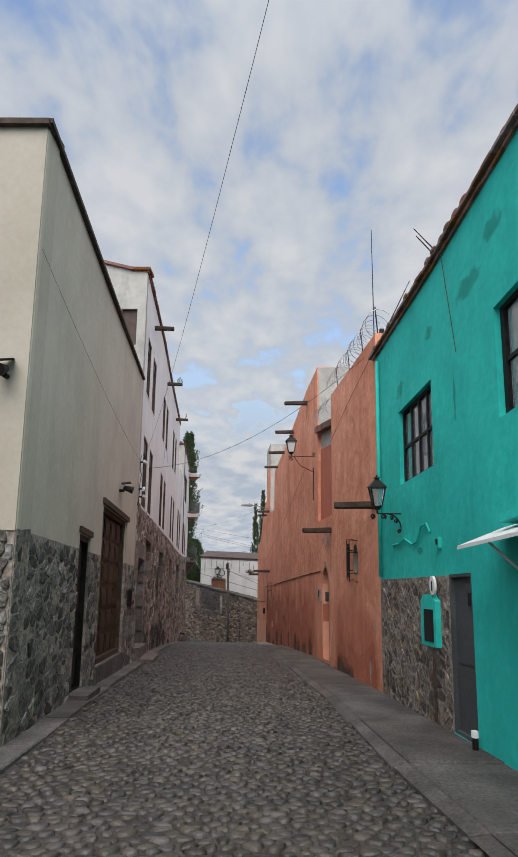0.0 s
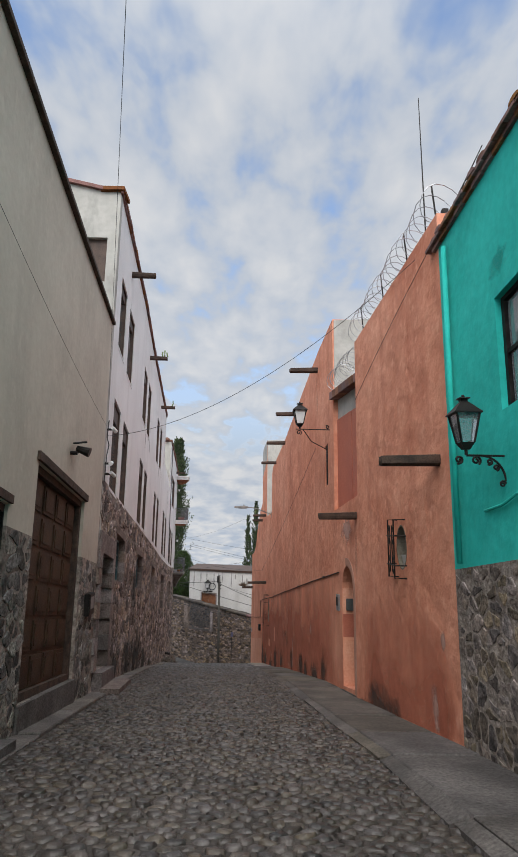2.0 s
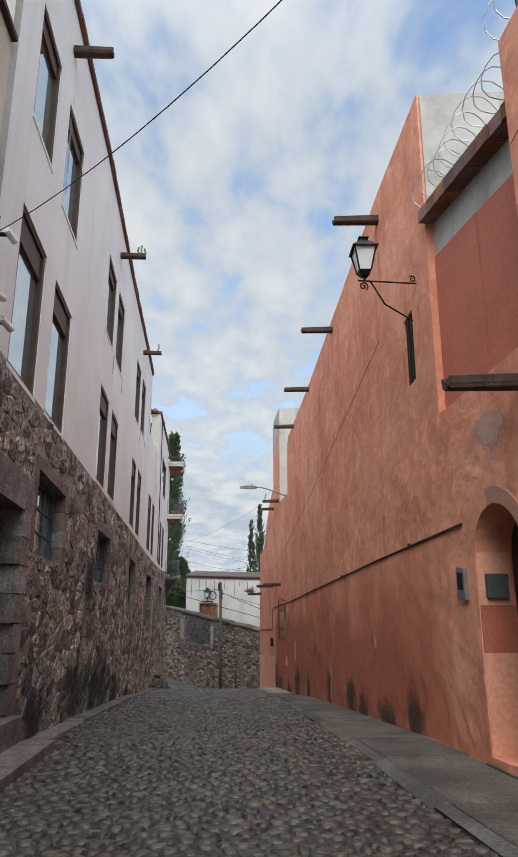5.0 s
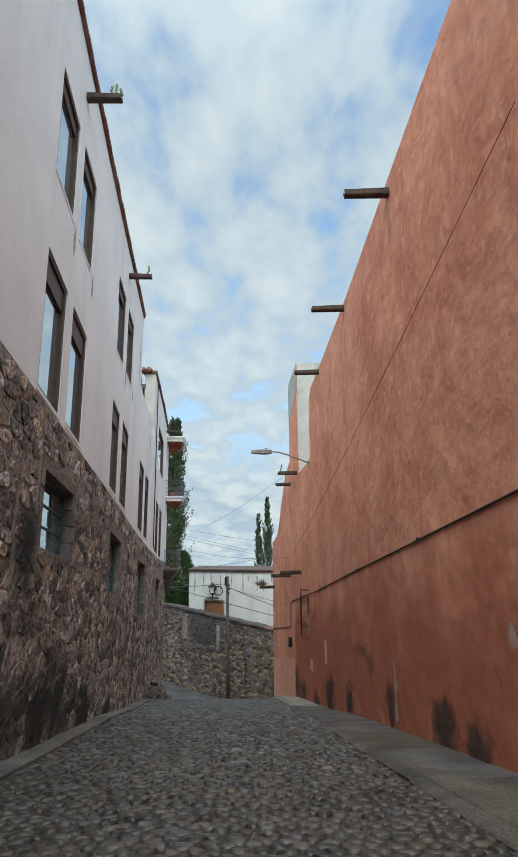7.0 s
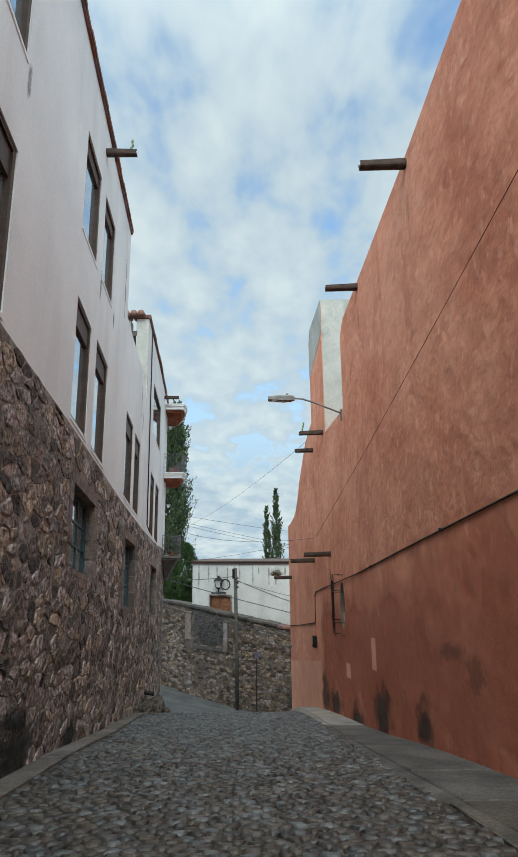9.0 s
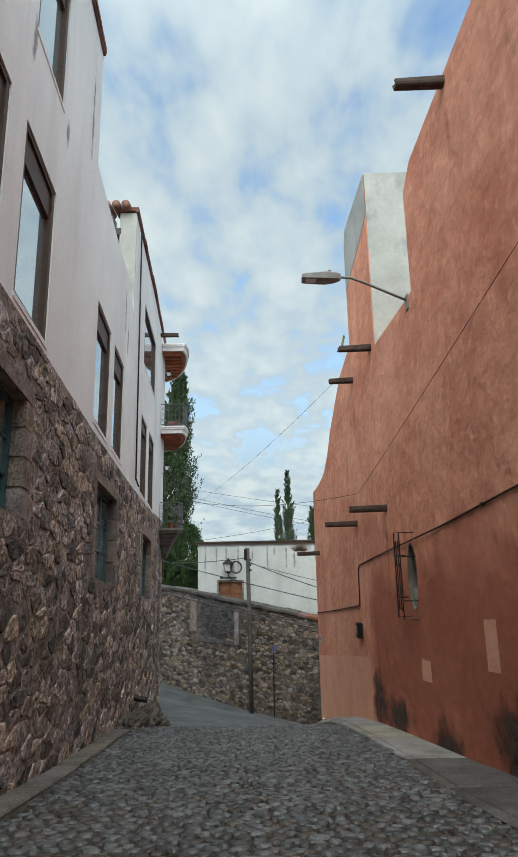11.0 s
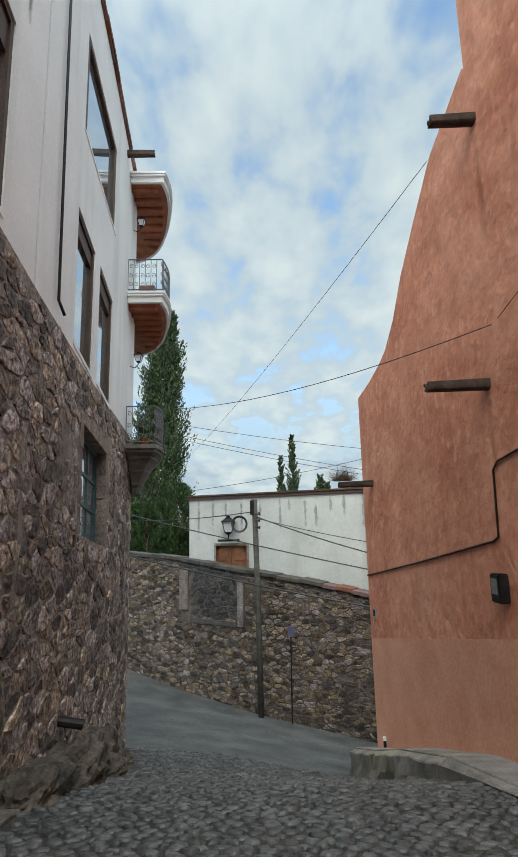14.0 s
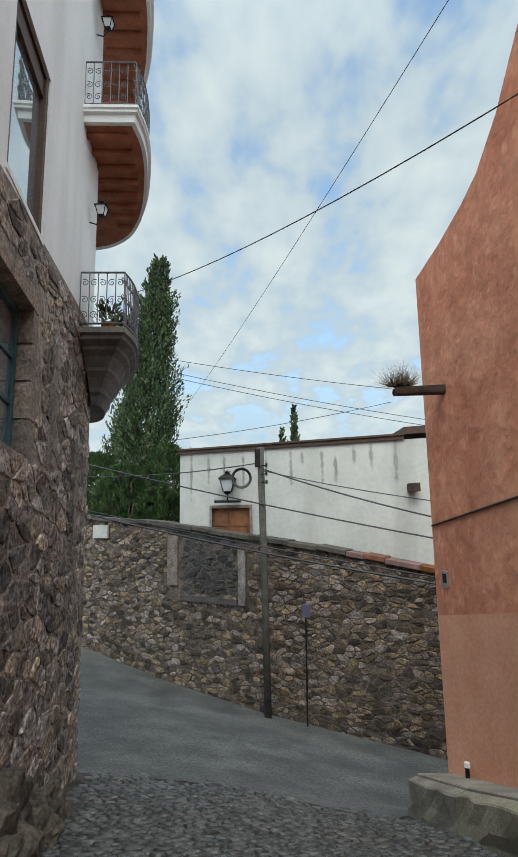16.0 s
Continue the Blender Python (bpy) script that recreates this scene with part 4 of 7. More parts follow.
H_T2 = Hole(3.55, 5.68, 4.47, 4.13, 1.24)
H_GREY = Hole(6.56, 7.24, 0.50, 0.40, 1.92)
H_TLOW = Hole(4.25, 5.50, 2.0, 1.85, 0.72)
part("wall", wall_bm(RX, -1, 0.45, BASE_R, TOP_TEAL, -8.0, 7.24, [H_T1, H_T2, H_GREY, H_TLOW]), M_TEAL, teal, "teal plaster wall")
part("wall", wall_bm(RX, -1, 0.45, STONE_T, TOP_TEAL, 7.24, 10.5, [H_T1]), M_TEAL, teal)
teal_stone = part("stone_base", wall_bm(RX, -1, 0.42, BASE_R, STONE_T, 7.24, 10.5, []), M_MORTAR, teal, "warm grey rubble stone panel")
bm = bmesh.new()
add_hex(bm, [(2.8, -8, 8.9), (9, -8, 8.9), (9, 10.4, 5.8), (2.5, 10.4, 5.8), (2.8, -8, 9.1), (9, -8, 9.1), (9, 10.4, 6.0), (2.5, 10.4, 6.0)])
add_box(bm, (9, 1.2, 3), (0.3, 18.4, 12))
part("roof", bm, M_CONCRETE, teal)


def street_window(parent, h, cols, rows, label):
    w = part("window", frame_bm(RX, -1, h, 0.035, 0.04, -0.14, -0.07), M_IRON, parent, label)
    for i in range(cols):
        for j in range(rows):
            a, b = 0.035 + 0.93 * i / cols, 0.035 + 0.93 * (i + 1) / cols
            c, d = 0.04 + 0.92 * j / rows, 0.04 + 0.92 * (j + 1) / rows
            bm = bmesh.new()
            prism(bm, RX, -1, cell(h, a + 0.012, b - 0.012, c + 0.014, d - 0.014), -0.112, -0.105)
            part("pane", bm, M_GLASS, w)
    for i in range(1, cols):
        bm = bmesh.new()
        a = 0.035 + 0.93 * i / cols
        prism(bm, RX, -1, cell(h, a - 0.014, a + 0.014, 0.04, 0.96), -0.13, -0.075)
        part("glazing_bar", bm, M_IRON, w)
    for j in range(1, rows):
        bm = bmesh.new()
        c = 0.04 + 0.92 * j / rows
        prism(bm, RX, -1, cell(h, 0.035, 0.965, c - 0.018, c + 0.018), -0.13, -0.08)
        part("glazing_bar", bm, M_IRON, w)
    bm = bmesh.new()
    for k in range(cols * 4):
        a, b = 0.05 + 0.9 * k / (cols * 4), 0.05 + 0.9 * (k + 1) / (cols * 4)
        prism(bm, RX, -1, cell(h, a, b, 0.02, 0.98), -0.22 - 0.03 * (k % 2), -0.21 - 0.03 * (k % 2))
    part("curtain", bm, M_CURTAIN, w, "pale folded curtain behind the glass")


street_window(teal, H_T1, 4, 2, "black-framed window of eight panes")
street_window(teal, H_T2, 5, 2, "wide black-framed window")
bm = bmesh.new()
prism(bm, RX, -1, cell(H_TLOW, 0.0, 1.0, 0.0, 1.0), -0.2, -0.1)
part("hatch", bm, M_IRON, teal, "dark closed service hatch under the awning")
gd = part("door", frame_bm(RX, -1, H_GREY, 0.06, 0.02, -0.12, -0.005), M_GREYDOOR, teal, "narrow grey steel door")
bm = bmesh.new()
prism(bm, RX, -1, cell(H_GREY, 0.06, 0.94, 0.0, 0.42), -0.1, -0.06)
prism(bm, RX, -1, cell(H_GREY, 0.06, 0.94, 0.44, 0.98), -0.1, -0.06)
prism(bm, RX, -1, cell(H_GREY, 0.06, 0.94, 0.42, 0.44), -0.09, -0.075)
part("leaf", bm, M_GREYDOOR, gd)
bm = bmesh.new()
prism(bm, RX, -1, cell(H_GREY, 0.14, 0.32, 0.80, 0.88), -0.06, -0.04)
part("lock", bm, M_IRON, gd)
# eaves: two courses of clay tiles
y = -8.0
while y < 10.45:
    for course, (out, dz, hh) in enumerate(((0.045, -0.03, 0.055), (0.10, 0.028, 0.045))):
        bm = bmesh.new()
        yy = y + (0.12 if course else 0)
        o, dz = out + rnd.uniform(-0.006, 0.006), dz + rnd.uniform(-0.004, 0.004)
        prism(bm, RX, -1, [(yy, TOP_TEAL(yy) + dz), (yy + 0.23, TOP_TEAL(yy + 0.23) + dz), (yy + 0.23, TOP_TEAL(yy + 0.23) + dz + hh), (yy, TOP_TEAL(yy) + dz + hh)], -0.3, o)
        part("eave_tile", bm, M_TILE, teal)
    bm = bmesh.new()
    n = 6
    ring = [(y + 0.12 - 0.105 * math.cos(math.pi * i / n), TOP_TEAL(y + 0.1) + 0.065 + 0.055 * math.sin(math.pi * i / n)) for i in range(n + 1)]
    prism(bm, RX, -1, ring, -0.45, 0.09 + rnd.uniform(-0.04, 0.02))
    part("roof_tile", bm, M_TILE, teal)
    y += 0.245
bm = bmesh.new()
add_path(bm, [(RX(10.2) - 0.06, 10.2, 6.05), (RX(10.2) - 0.07, 10.2, 4.0), (RX(10.2) - 0.07, 10.2, 1.95)], 0.035, 8)
smooth(part("downpipe", bm, M_TEAL, teal, "teal painted rain pipe"))
bm = bmesh.new()
prism(bm, RX, -1, [(7.55, 1.33), (8.12, 1.25), (8.12, 1.86), (7.98, 1.96), (7.70, 2.0), (7.55, 1.93)], -0.05, 0.075)
box_ = part("meter_niche", bm, M_TEAL, teal, "teal plaster surround of a meter niche")
bm = bmesh.new()
prism(bm, RX, -1, [(7.63, 1.38), (7.98, 1.33), (7.98, 1.76), (7.63, 1.81)], 0.05, 0.082)
part("meter_door", bm, M_DARK, box_)
bm = bmesh.new()
add_path(bm, [(RX(7.6) - 0.10, 7.58, 1.33), (RX(7.6) - 0.10, 7.56, 0.4)], 0.018, 6)
part("conduit", bm, M_BEAM, box_)
bm = bmesh.new()
prism(bm, RX, -1, [(7.62 + 0.09 * math.cos(a), 2.13 + 0.13 * math.sin(a)) for a in [2 * math.pi * i / 16 for i in range(16)]], 0.05, 0.085)
plaque = part("plaque", bm, M_WHITEPAINT, teal, "small oval white enamel plaque")
bm = bmesh.new()
prism(bm, RX, -1, [(7.60, 2.06), (7.635, 2.055), (7.635, 2.19), (7.60, 2.195)], 0.085, 0.089)
part("mark", bm, M_IRON, plaque)

# ---- terracotta house ----
orange = thing("terracotta_house", (4, 28, WALK(28)), "long terracotta plastered house with timber waterspouts", "house")
A_TOP = line([(10.5, 6.74), (14.95, 6.42)])
B_TOP = line([(14.95, 3.05), (17.1, 2.80)])
C_TOP = line([(17.1, 7.84), (19.0, 7.6), (20.4, 7.38), (23.3, 6.91), (27.1, 6.28), (30.8, 5.84), (32.6, 5.64), (33.05, 5.3)])
D_TOP = line([(33.05, 3.22), (35.55, 3.08), (37.4, 3.55), (37.8, 3.9), (39.1, 3.43), (40.0, 2.75), (40.8, 2.10), (41.4, 1.42), (42.0, 0.98), (42.5, 0.80), (43.3, 0.62), (44.3, 0.48)])


class Arch(Hole):
    def head(self, y):
        m, r = (self.y0 + self.y1) / 2, (self.y1 - self.y0) / 2
        return self.h + self.rise * math.sqrt(max(0.0, 1 - ((y - m) / r) ** 2))


H_ARCH = Arch(15.42, 16.42, -0.90, -1.08, 1.02)
H_ARCH.rise = 0.52
arch_cuts = [15.42 + 0.5 * (1 - math.cos(math.pi * k / 12)) for k in range(13)]


class Oval(Hole):
    """An upright oval opening; h is its height."""

    def half(self, y):
        m, r = (self.y0 + self.y1) / 2, (self.y1 - self.y0) / 2
        return self.h / 2 * math.sqrt(max(0.0, 1 - ((y - m) / r) ** 2))

    def sill(self, y):
        return self.z0 + self.h / 2 - self.half(y)

    def head(self, y):
        return self.z0 + self.h / 2 + self.half(y)


H_OVAL1 = Oval(12.17, 12.61, 1.73, 1.73, 0.68)
H_OVAL2 = Oval(33.89, 34.37, -2.62, -2.62, 1.22)
oval_cuts = [h.y0 + (h.y1 - h.y0) / 2 * (1 - math.cos(math.pi * k / 16)) for h in (H_OVAL1, H_OVAL2) for k in range(17)]
H_SLIT = Hole(17.80, 18.16, 3.52, 3.46, 1.10)
part("wall", wall_bm(RX, -1, 0.6, BASE_R, A_TOP, 10.5, 14.95, [H_OVAL1], oval_cuts), M_ORANGE, orange, "weathered terracotta plaster wall")
part("wall", wall_bm(RX, -1, 0.6, BASE_R, B_TOP, 14.95, 17.1, [H_ARCH], arch_cuts), M_ORANGE, orange)
part("wall", wall_bm(RX, -1, 0.6, BASE_R, C_TOP, 17.1, 33.05, [H_SLIT]), M_ORANGE, orange)
part("wall", wall_bm(RX, -1, 0.6, BASE_R, D_TOP, 33.05, 37.4, [H_OVAL2], oval_cuts), M_ORANGE, orange)
part("wall", wall_bm(RX, -1, 0.6, BASE_R, D_TOP, 37.4, 44.3), M_ORANGE, orange)
# end face towards the lower lane, backs and roofs
bm = bmesh.new()
add_hex(bm, [(-0.42, 44.3, -11), (13, 37.6, -11), (13, 37.2, -11), (0.18, 43.8, -11), (-0.42, 44.3, 0.48), (13, 37.6, 0.3), (13, 37.2, 0.3), (0.18, 43.8, 0.48)])
part("wall", bm, M_ORANGE, orange)
bm = bmesh.new()
add_box(bm, (12, 26, 0), (0.4, 32, 12))
add_hex(bm, [(2.2, 17.2, 6.6), (12, 17.2, 6.6), (12, 33, 4.6), (1.1, 33, 4.6), (2.2, 17.2, 6.8), (12, 17.2, 6.8), (12, 33, 4.8), (1.1, 33, 4.8)])
add_hex(bm, [(1.1, 33, 2.6), (12, 33, 2.6), (12, 37.4, 0.1), (0.2, 43.6, 0.1), (1.1, 33, 2.8), (12, 33, 2.8), (12, 37.4, 0.3), (0.2, 43.6, 0.3)])
add_hex(bm, [(2.7, 10.5, 5.8), (12, 10.5, 5.8), (12, 17.2, 4.6), (2.4, 17.2, 4.6), (2.7, 10.5, 6.0), (12, 10.5, 6.0), (12, 17.2, 4.8), (2.4, 17.2, 4.8)])
part("roof", bm, M_CONCRETE, orange)
# recess with a red sheet, a white strip and a tiled ledge
bm = bmesh.new()
RXB = line([(14.9, RX(14.9) + 0.34), (17.2, RX(17.2) + 0.10)])
prism(bm, RXB, -1, [(14.9, 2.4), (16.1, 2.3), (16.1, 5.14), (14.9, 5.18)], -0.1, 0.0)
prism(bm, RXB, -1, [(16.12, 2.3), (17.2, 2.2), (17.2, 5.10), (16.12, 5.14)], -0.1, 0.012)
part("panel", bm, M_REDPANEL, orange, "dull red sheet panel in a recess")
bm = bmesh.new()
prism(bm, RXB, -1, [(14.9, 5.185), (17.2, 5.105), (17.2, 5.65), (14.9, 5.62)], -0.12, -0.01)
part("strip", bm, M_OLDWHITE, orange, "stained white plaster strip")
for k in range(9):
    bm = bmesh.new()
    ya, yb = 14.95 + 2.15 * k / 9, 14.95 + 2.15 * (k + 1) / 9 - 0.012
    prism(bm, RXB, -1, [(ya, 5.63), (yb, 5.63), (yb, 5.82), (ya, 5.82)], -0.35, 0.22 + rnd.uniform(-0.01, 0.01))
    part("ledge_brick", bm, M_TILE, orange)
bm = bmesh.new()
add_hex(bm, [(1.75, 17.06, 5.83), (3.6, 17.06, 5.83), (3.6, 17.1, 5.83), (1.75, 17.1, 5.83), (1.75, 17.06, 7.8), (3.6, 17.06, 7.9), (3.6, 17.1, 7.9), (1.75, 17.1, 7.8)])
add_box(bm, (3.0, 17.5, 6.2), (1.3, 0.75, 3.2))
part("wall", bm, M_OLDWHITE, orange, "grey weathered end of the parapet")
# the tower over the bend
bm = bmesh.new()
tx = RX(35.55)
tower = [(35.55, 2.6), (37.75, 2.6), (37.75, 6.9), (37.55, 7.35), (35.55, 7.6)]
prism(bm, RX, -1, tower, -2.4, -0.002)
part("tower", bm, M_ORANGE, orange, "terracotta and white chimney block")
bm = bmesh.new()
add_hex(bm, [(tx + 0.02, 35.52, 2.8), (tx + 2.5, 35.52, 2.8), (tx + 2.5, 35.55, 2.8), (tx + 0.02, 35.55, 2.8), (tx + 0.02, 35.52, 7.62), (tx + 2.5, 35.52, 7.62), (tx + 2.5, 35.55, 7.62), (tx + 0.02, 35.55, 7.62)])
prism(bm, RX, -1, [(35.55, 6.5), (36.1, 6.2), (37.75, 5.55), (37.75, 6.9), (37.55, 7.36), (35.55, 7.62)], -0.01, 0.006)
part("plaster", bm, M_OLDWHITE, orange, "stained white plaster on the block")
# arched door
bm = bmesh.new()
ring = [(16.42, -1.3), (16.42, 1.02)] + [(15.92 + 0.5 * math.cos(math.pi * k / 10), 1.02 + 0.52 * math.sin(math.pi * k / 10)) for k in range(1, 10)] + [(15.42, 1.02), (15.42, -1.3)]
prism(bm, RX, -1, ring, -0.52, -0.42)
ad = part("door", bm, M_WOOD, orange, "brown wooden door in an arched doorway")
for a, b in ((15.50, 15.90), (15.94, 16.34)):
    for c, d in ((-0.75, -0.2), (-0.1, 0.45), (0.55, 1.0)):
        bm = bmesh.new()
        prism(bm, RX, -1, [(a, c), (b, c - 0.05), (b, d - 0.05), (a, d)], -0.42, -0.39)
        part("panel", bm, M_WOOD, ad)
bm = bmesh.new()
outer = [(15.92 - 0.66 * math.cos(math.pi * k / 14), 1.02 + 0.70 * math.sin(math.pi * k / 14)) for k in range(15)]
inner = [(15.92 - 0.505 * math.cos(math.pi * k / 14), 1.02 + 0.525 * math.sin(math.pi * k / 14)) for k in range(15)]
outer, inner = [(15.26, -1.0)] + outer + [(16.58, -1.2)], [(15.415, -1.0)] + inner + [(16.425, -1.2)]
for (o0, o1), (i0, i1) in list(zip(zip(outer, outer[1:]), zip(inner, inner[1:])))[:9]:
    prism(bm, RX, -1, [o0, o1, i1, i0], -0.02, 0.008)
part("surround", bm, M_PATCH, ad, "bare grey mortar round the arch")
bm = bmesh.new()
prism(bm, RX, -1, [(15.3, -1.3), (16.5, -1.5), (16.5, -1.165), (15.3, -0.975)], -0.5, 0.03)
part("doorstep", bm, M_CONCRETE, ad)
# painted reveal of the arch, with a letter box
for z0, z1, mt_ in ((-1.2, -0.05, M_PEACH), (-0.05, 0.45, M_REDPANEL), (0.45, 1.02, M_PEACH)):
    bm = bmesh.new()
    add_hex(bm, [(RX(16.4) + 0.01, 16.405, z0), (RX(16.4) + 0.40, 16.405, z0), (RX(16.4) + 0.40, 16.425, z0), (RX(16.4) + 0.01, 16.425, z0),
                 (RX(16.4) + 0.01, 16.405, z1), (RX(16.4) + 0.40, 16.405, z1), (RX(16.4) + 0.40, 16.425, z1), (RX(16.4) + 0.01, 16.425, z1)])
    part("reveal", bm, mt_, ad)
bm = bmesh.new()
add_box(bm, (RX(16.4) + 0.2, 16.38, 0.66), (0.24, 0.07, 0.26), None, 0.01)
part("letter_box", bm, M_GREYDOOR, ad, "grey letter box in the reveal")

# ---- lower lane: rubble wall, white house, pole ----
FAR_TOP = line([(-12.0, -3.55), (-6.7, -3.93), (-3.3, -4.45), (-2.0, -4.6), (1.2, -5.19), (7.0, -6.3)])
far_wall = thing("rubble_wall", (-3, 52.2, -9.4), "long dark rubble garden wall with a stone coping", "wall")


def far_point(u, v, d):
    return (u - 0.46 * d, CROSS_Y(u) - 0.89 * d, v)


def far_strip(bm, xs, lo, hi, d0, d1):
    for a, b in zip(xs, xs[1:]):
        add_hex(bm, [far_point(a, lo(a), d1), far_point(b, lo(b), d1), far_point(b, lo(b), d0), far_point(a, lo(a), d0),
                     far_point(a, hi(a), d1), far_point(b, hi(b), d1), far_point(b, hi(b), d0), far_point(a, hi(a), d0)])


FX = [-12, -10.2, -8.5, -6.7, -5, -3.3, -3.2, -2.0, 0, 1.2, 1.8, 4, 7]
bm = bmesh.new()
far_strip(bm, FX, lambda x: CROSS_Z(x) - 1, FAR_TOP, -0.5, 0)
bmesh.ops.remove_doubles(bm, verts=bm.verts, dist=0.0005)
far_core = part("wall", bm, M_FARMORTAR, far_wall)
x = -12.0
while x < 6.9:
    xb = min(7, x + rnd.uniform(0.45, 0.85))
    bm = bmesh.new()
    up_ = rnd.uniform(-0.02, 0.03)
    far_strip(bm, [x, xb - 0.02], lambda v: FAR_TOP(v) - 0.02 + up_, lambda v: FAR_TOP(v) + 0.10 + up_, -0.6, 0.12 + rnd.uniform(-0.02, 0.03))
    part("coping_stone", bm, M_CONCRETE if x < -1.4 else M_COPING, far_wall)
    x = xb
for a, b, z0, z1 in ((-6.50, -6.12, -5.95, -4.3), (-4.0, -3.78, -6.4, -4.75)):
    bm = bmesh.new()
    far_strip(bm, [a, b], lambda v: z0, lambda v: z1, -0.1, 0.075)
    part("jamb_stone", bm, M_CUTSTONE, far_wall, "pinkish cut stone jamb of a walled-up opening")
bm = bmesh.new()
far_strip(bm, [-6.0, -4.05], lambda v: -6.42, lambda v: -6.24, -0.1, 0.07)
part("sill", bm, M_CONCRETE, far_wall)
bm = bmesh.new()
far_strip(bm, [-9.75, -9.05], lambda v: -4.42, lambda v: -3.93, 0.05, 0.14)
tagged(part("notice_board", bm, M_OLDWHITE), "blank white board fixed to the rubble wall", "sign")

M_WOODLIGHT = material("sunned_brown_wood", (0.17, 0.072, 0.035), (0.25, 0.11, 0.055), 0.7, 4, 40, 0.2)
far_house = thing("white_house", (-2, 55, -6), "low white plastered house with water stains and brown coping", "house")
HX0, HY0, HX1, HY1 = -6.16, 54.37, 9.0, 48.07


def house_y(x):
    return HY0 + (HY1 - HY0) * (x - HX0) / (HX1 - HX0)


def house_block(bm, x0, x1, z0, z1, d0, d1):
    add_hex(bm, [(x, house_y(x) + d, z) for z in (z0, z1) for x, d in ((x0, d0), (x1, d0), (x1, d1), (x0, d1))])


bm = bmesh.new()
for x0, x1, z0, z1 in ((HX0, -4.97, -9, -1.45), (-4.97, -3.66, -9, -5.2), (-4.97, -3.66, -3.38, -1.45), (-3.66, HX1, -9, -1.45)):
    house_block(bm, x0, x1, z0, z1, 0, 0.4)
house_block(bm, HX0, HX0 + 0.4, -9, -1.45, 0.4, 7)
house_block(bm, HX0, HX1, -9, -1.6, 6.6, 7)
bmesh.ops.remove_doubles(bm, verts=bm.verts, dist=0.0005)
part("wall", bm, M_FARWHITE, far_house, "stained white plaster wall")
bm = bmesh.new()
house_block(bm, HX0 - 0.08, 1.1, -1.45, -1.33, -0.08, 7)
house_block(bm, HX0 - 0.12, 1.1, -1.33, -1.27, -0.13, 7)
house_block(bm, 1.1, HX1, -1.3, -1.08, -0.1, 7)
part("coping", bm, M_FRAME, far_house, "brown moulded roof coping")
bm = bmesh.new()
for x0, x1, z0, z1 in ((-5.06, -4.97, -5.2, -3.3), (-3.66, -3.57, -5.2, -3.3), (-4.97, -3.66, -3.40, -3.3)):
    house_block(bm, x0, x1, z0, z1, -0.05, 0.2)
shut = part("window", bm, M_CUTSTONE, far_house, "brown wooden shutter in a stone frame")
for x0, x1 in ((-4.97, -4.32), (-4.31, -3.66)):
    bm = bmesh.new()
    house_block(bm, x0, x1, -5.2, -3.4, 0.12, 0.18)
    for z0, z1 in ((-4.0, -3.5), (-4.7, -4.1)):
        house_block(bm, x0 + 0.1, x1 - 0.1, z0, z1, 0.09, 0.13)
    part("shutter", bm, M_WOODLIGHT, shut, "weathered brown shutter leaf")
bm = bmesh.new()
house_block(bm, 1.12, 1.36, -3.05, -2.8, -0.45, 0.1)
part("waterspout", bm, M_BEAM, far_house)

pole = thing("utility_pole", (-3.2, 51.35, -9.4), "weathered wooden utility pole with cables", "pole")
bm = bmesh.new()
add_path(bm, [(-3.17, 51.35, -9.6), (-3.2, 51.35, -6), (-3.27, 51.4, -1.62)], 0.105, 10)
smooth(part("shaft", bm, M_POLE, pole))
bm = bmesh.new()
add_box(bm, (-3.36, 51.3, -1.95), (0.16, 0.14, 0.55), None, 0.02)
part("clamp", bm, M_IRON, pole)
for z in (-2.2, -2.45, -2.7):
    bm = bmesh.new()
    add_tube(bm, (-3.25, 51.25, z), (-3.1, 51.1, z), 0.02)
    add_tube(bm, (-3.1, 51.1, z - 0.05), (-3.1, 51.1, z + 0.06), 0.035)
    part("insulator", bm, M_IRON, pole)
bm = bmesh.new()
for k in range(3):
    add_path(bm, [(-3.85 + (0.29 - 0.02 * k) * math.cos(a), 51.3 + 0.03 * k, -2.55 + (0.30 - 0.02 * k) * math.sin(a)) for a in [2 * math.pi * i / 20 for i in range(21)]], 0.022, 5)
part("cable_coil", bm, M_WIRE, pole, "coil of spare black cable")

post = thing("sign_post", (-2.1, 50.95, -9.45), "thin metal post with a small faded blue sign", "sign")
bm = bmesh.new()
add_tube(bm, (-2.1, 50.95, -9.6), (-2.06, 50.95, -6.2), 0.025)
part("post", bm, M_IRON, post)
bm = bmesh.new()
add_box(bm, (-2.05, 50.9, -6.35), (0.22, 0.03, 0.36), None, 0.01)
part("plate", bm, material("faded_blue_sheet", (0.07, 0.07, 0.12), (0.11, 0.10, 0.17), 0.6, 6), post, "faded blue plate")


def cable(name, a, b, sag, r, label, n=16, parent=None):
    bm = bmesh.new()
    a, b = Vector(a), Vector(b)
    add_path(bm, [a.lerp(b, i / n) - Vector((0, 0, sag * 4 * (i / n) * (1 - i / n))) for i in range(n + 1)], r, 5)
    return tagged(part(name, bm, M_WIRE), label, "cable", "cables over the street")


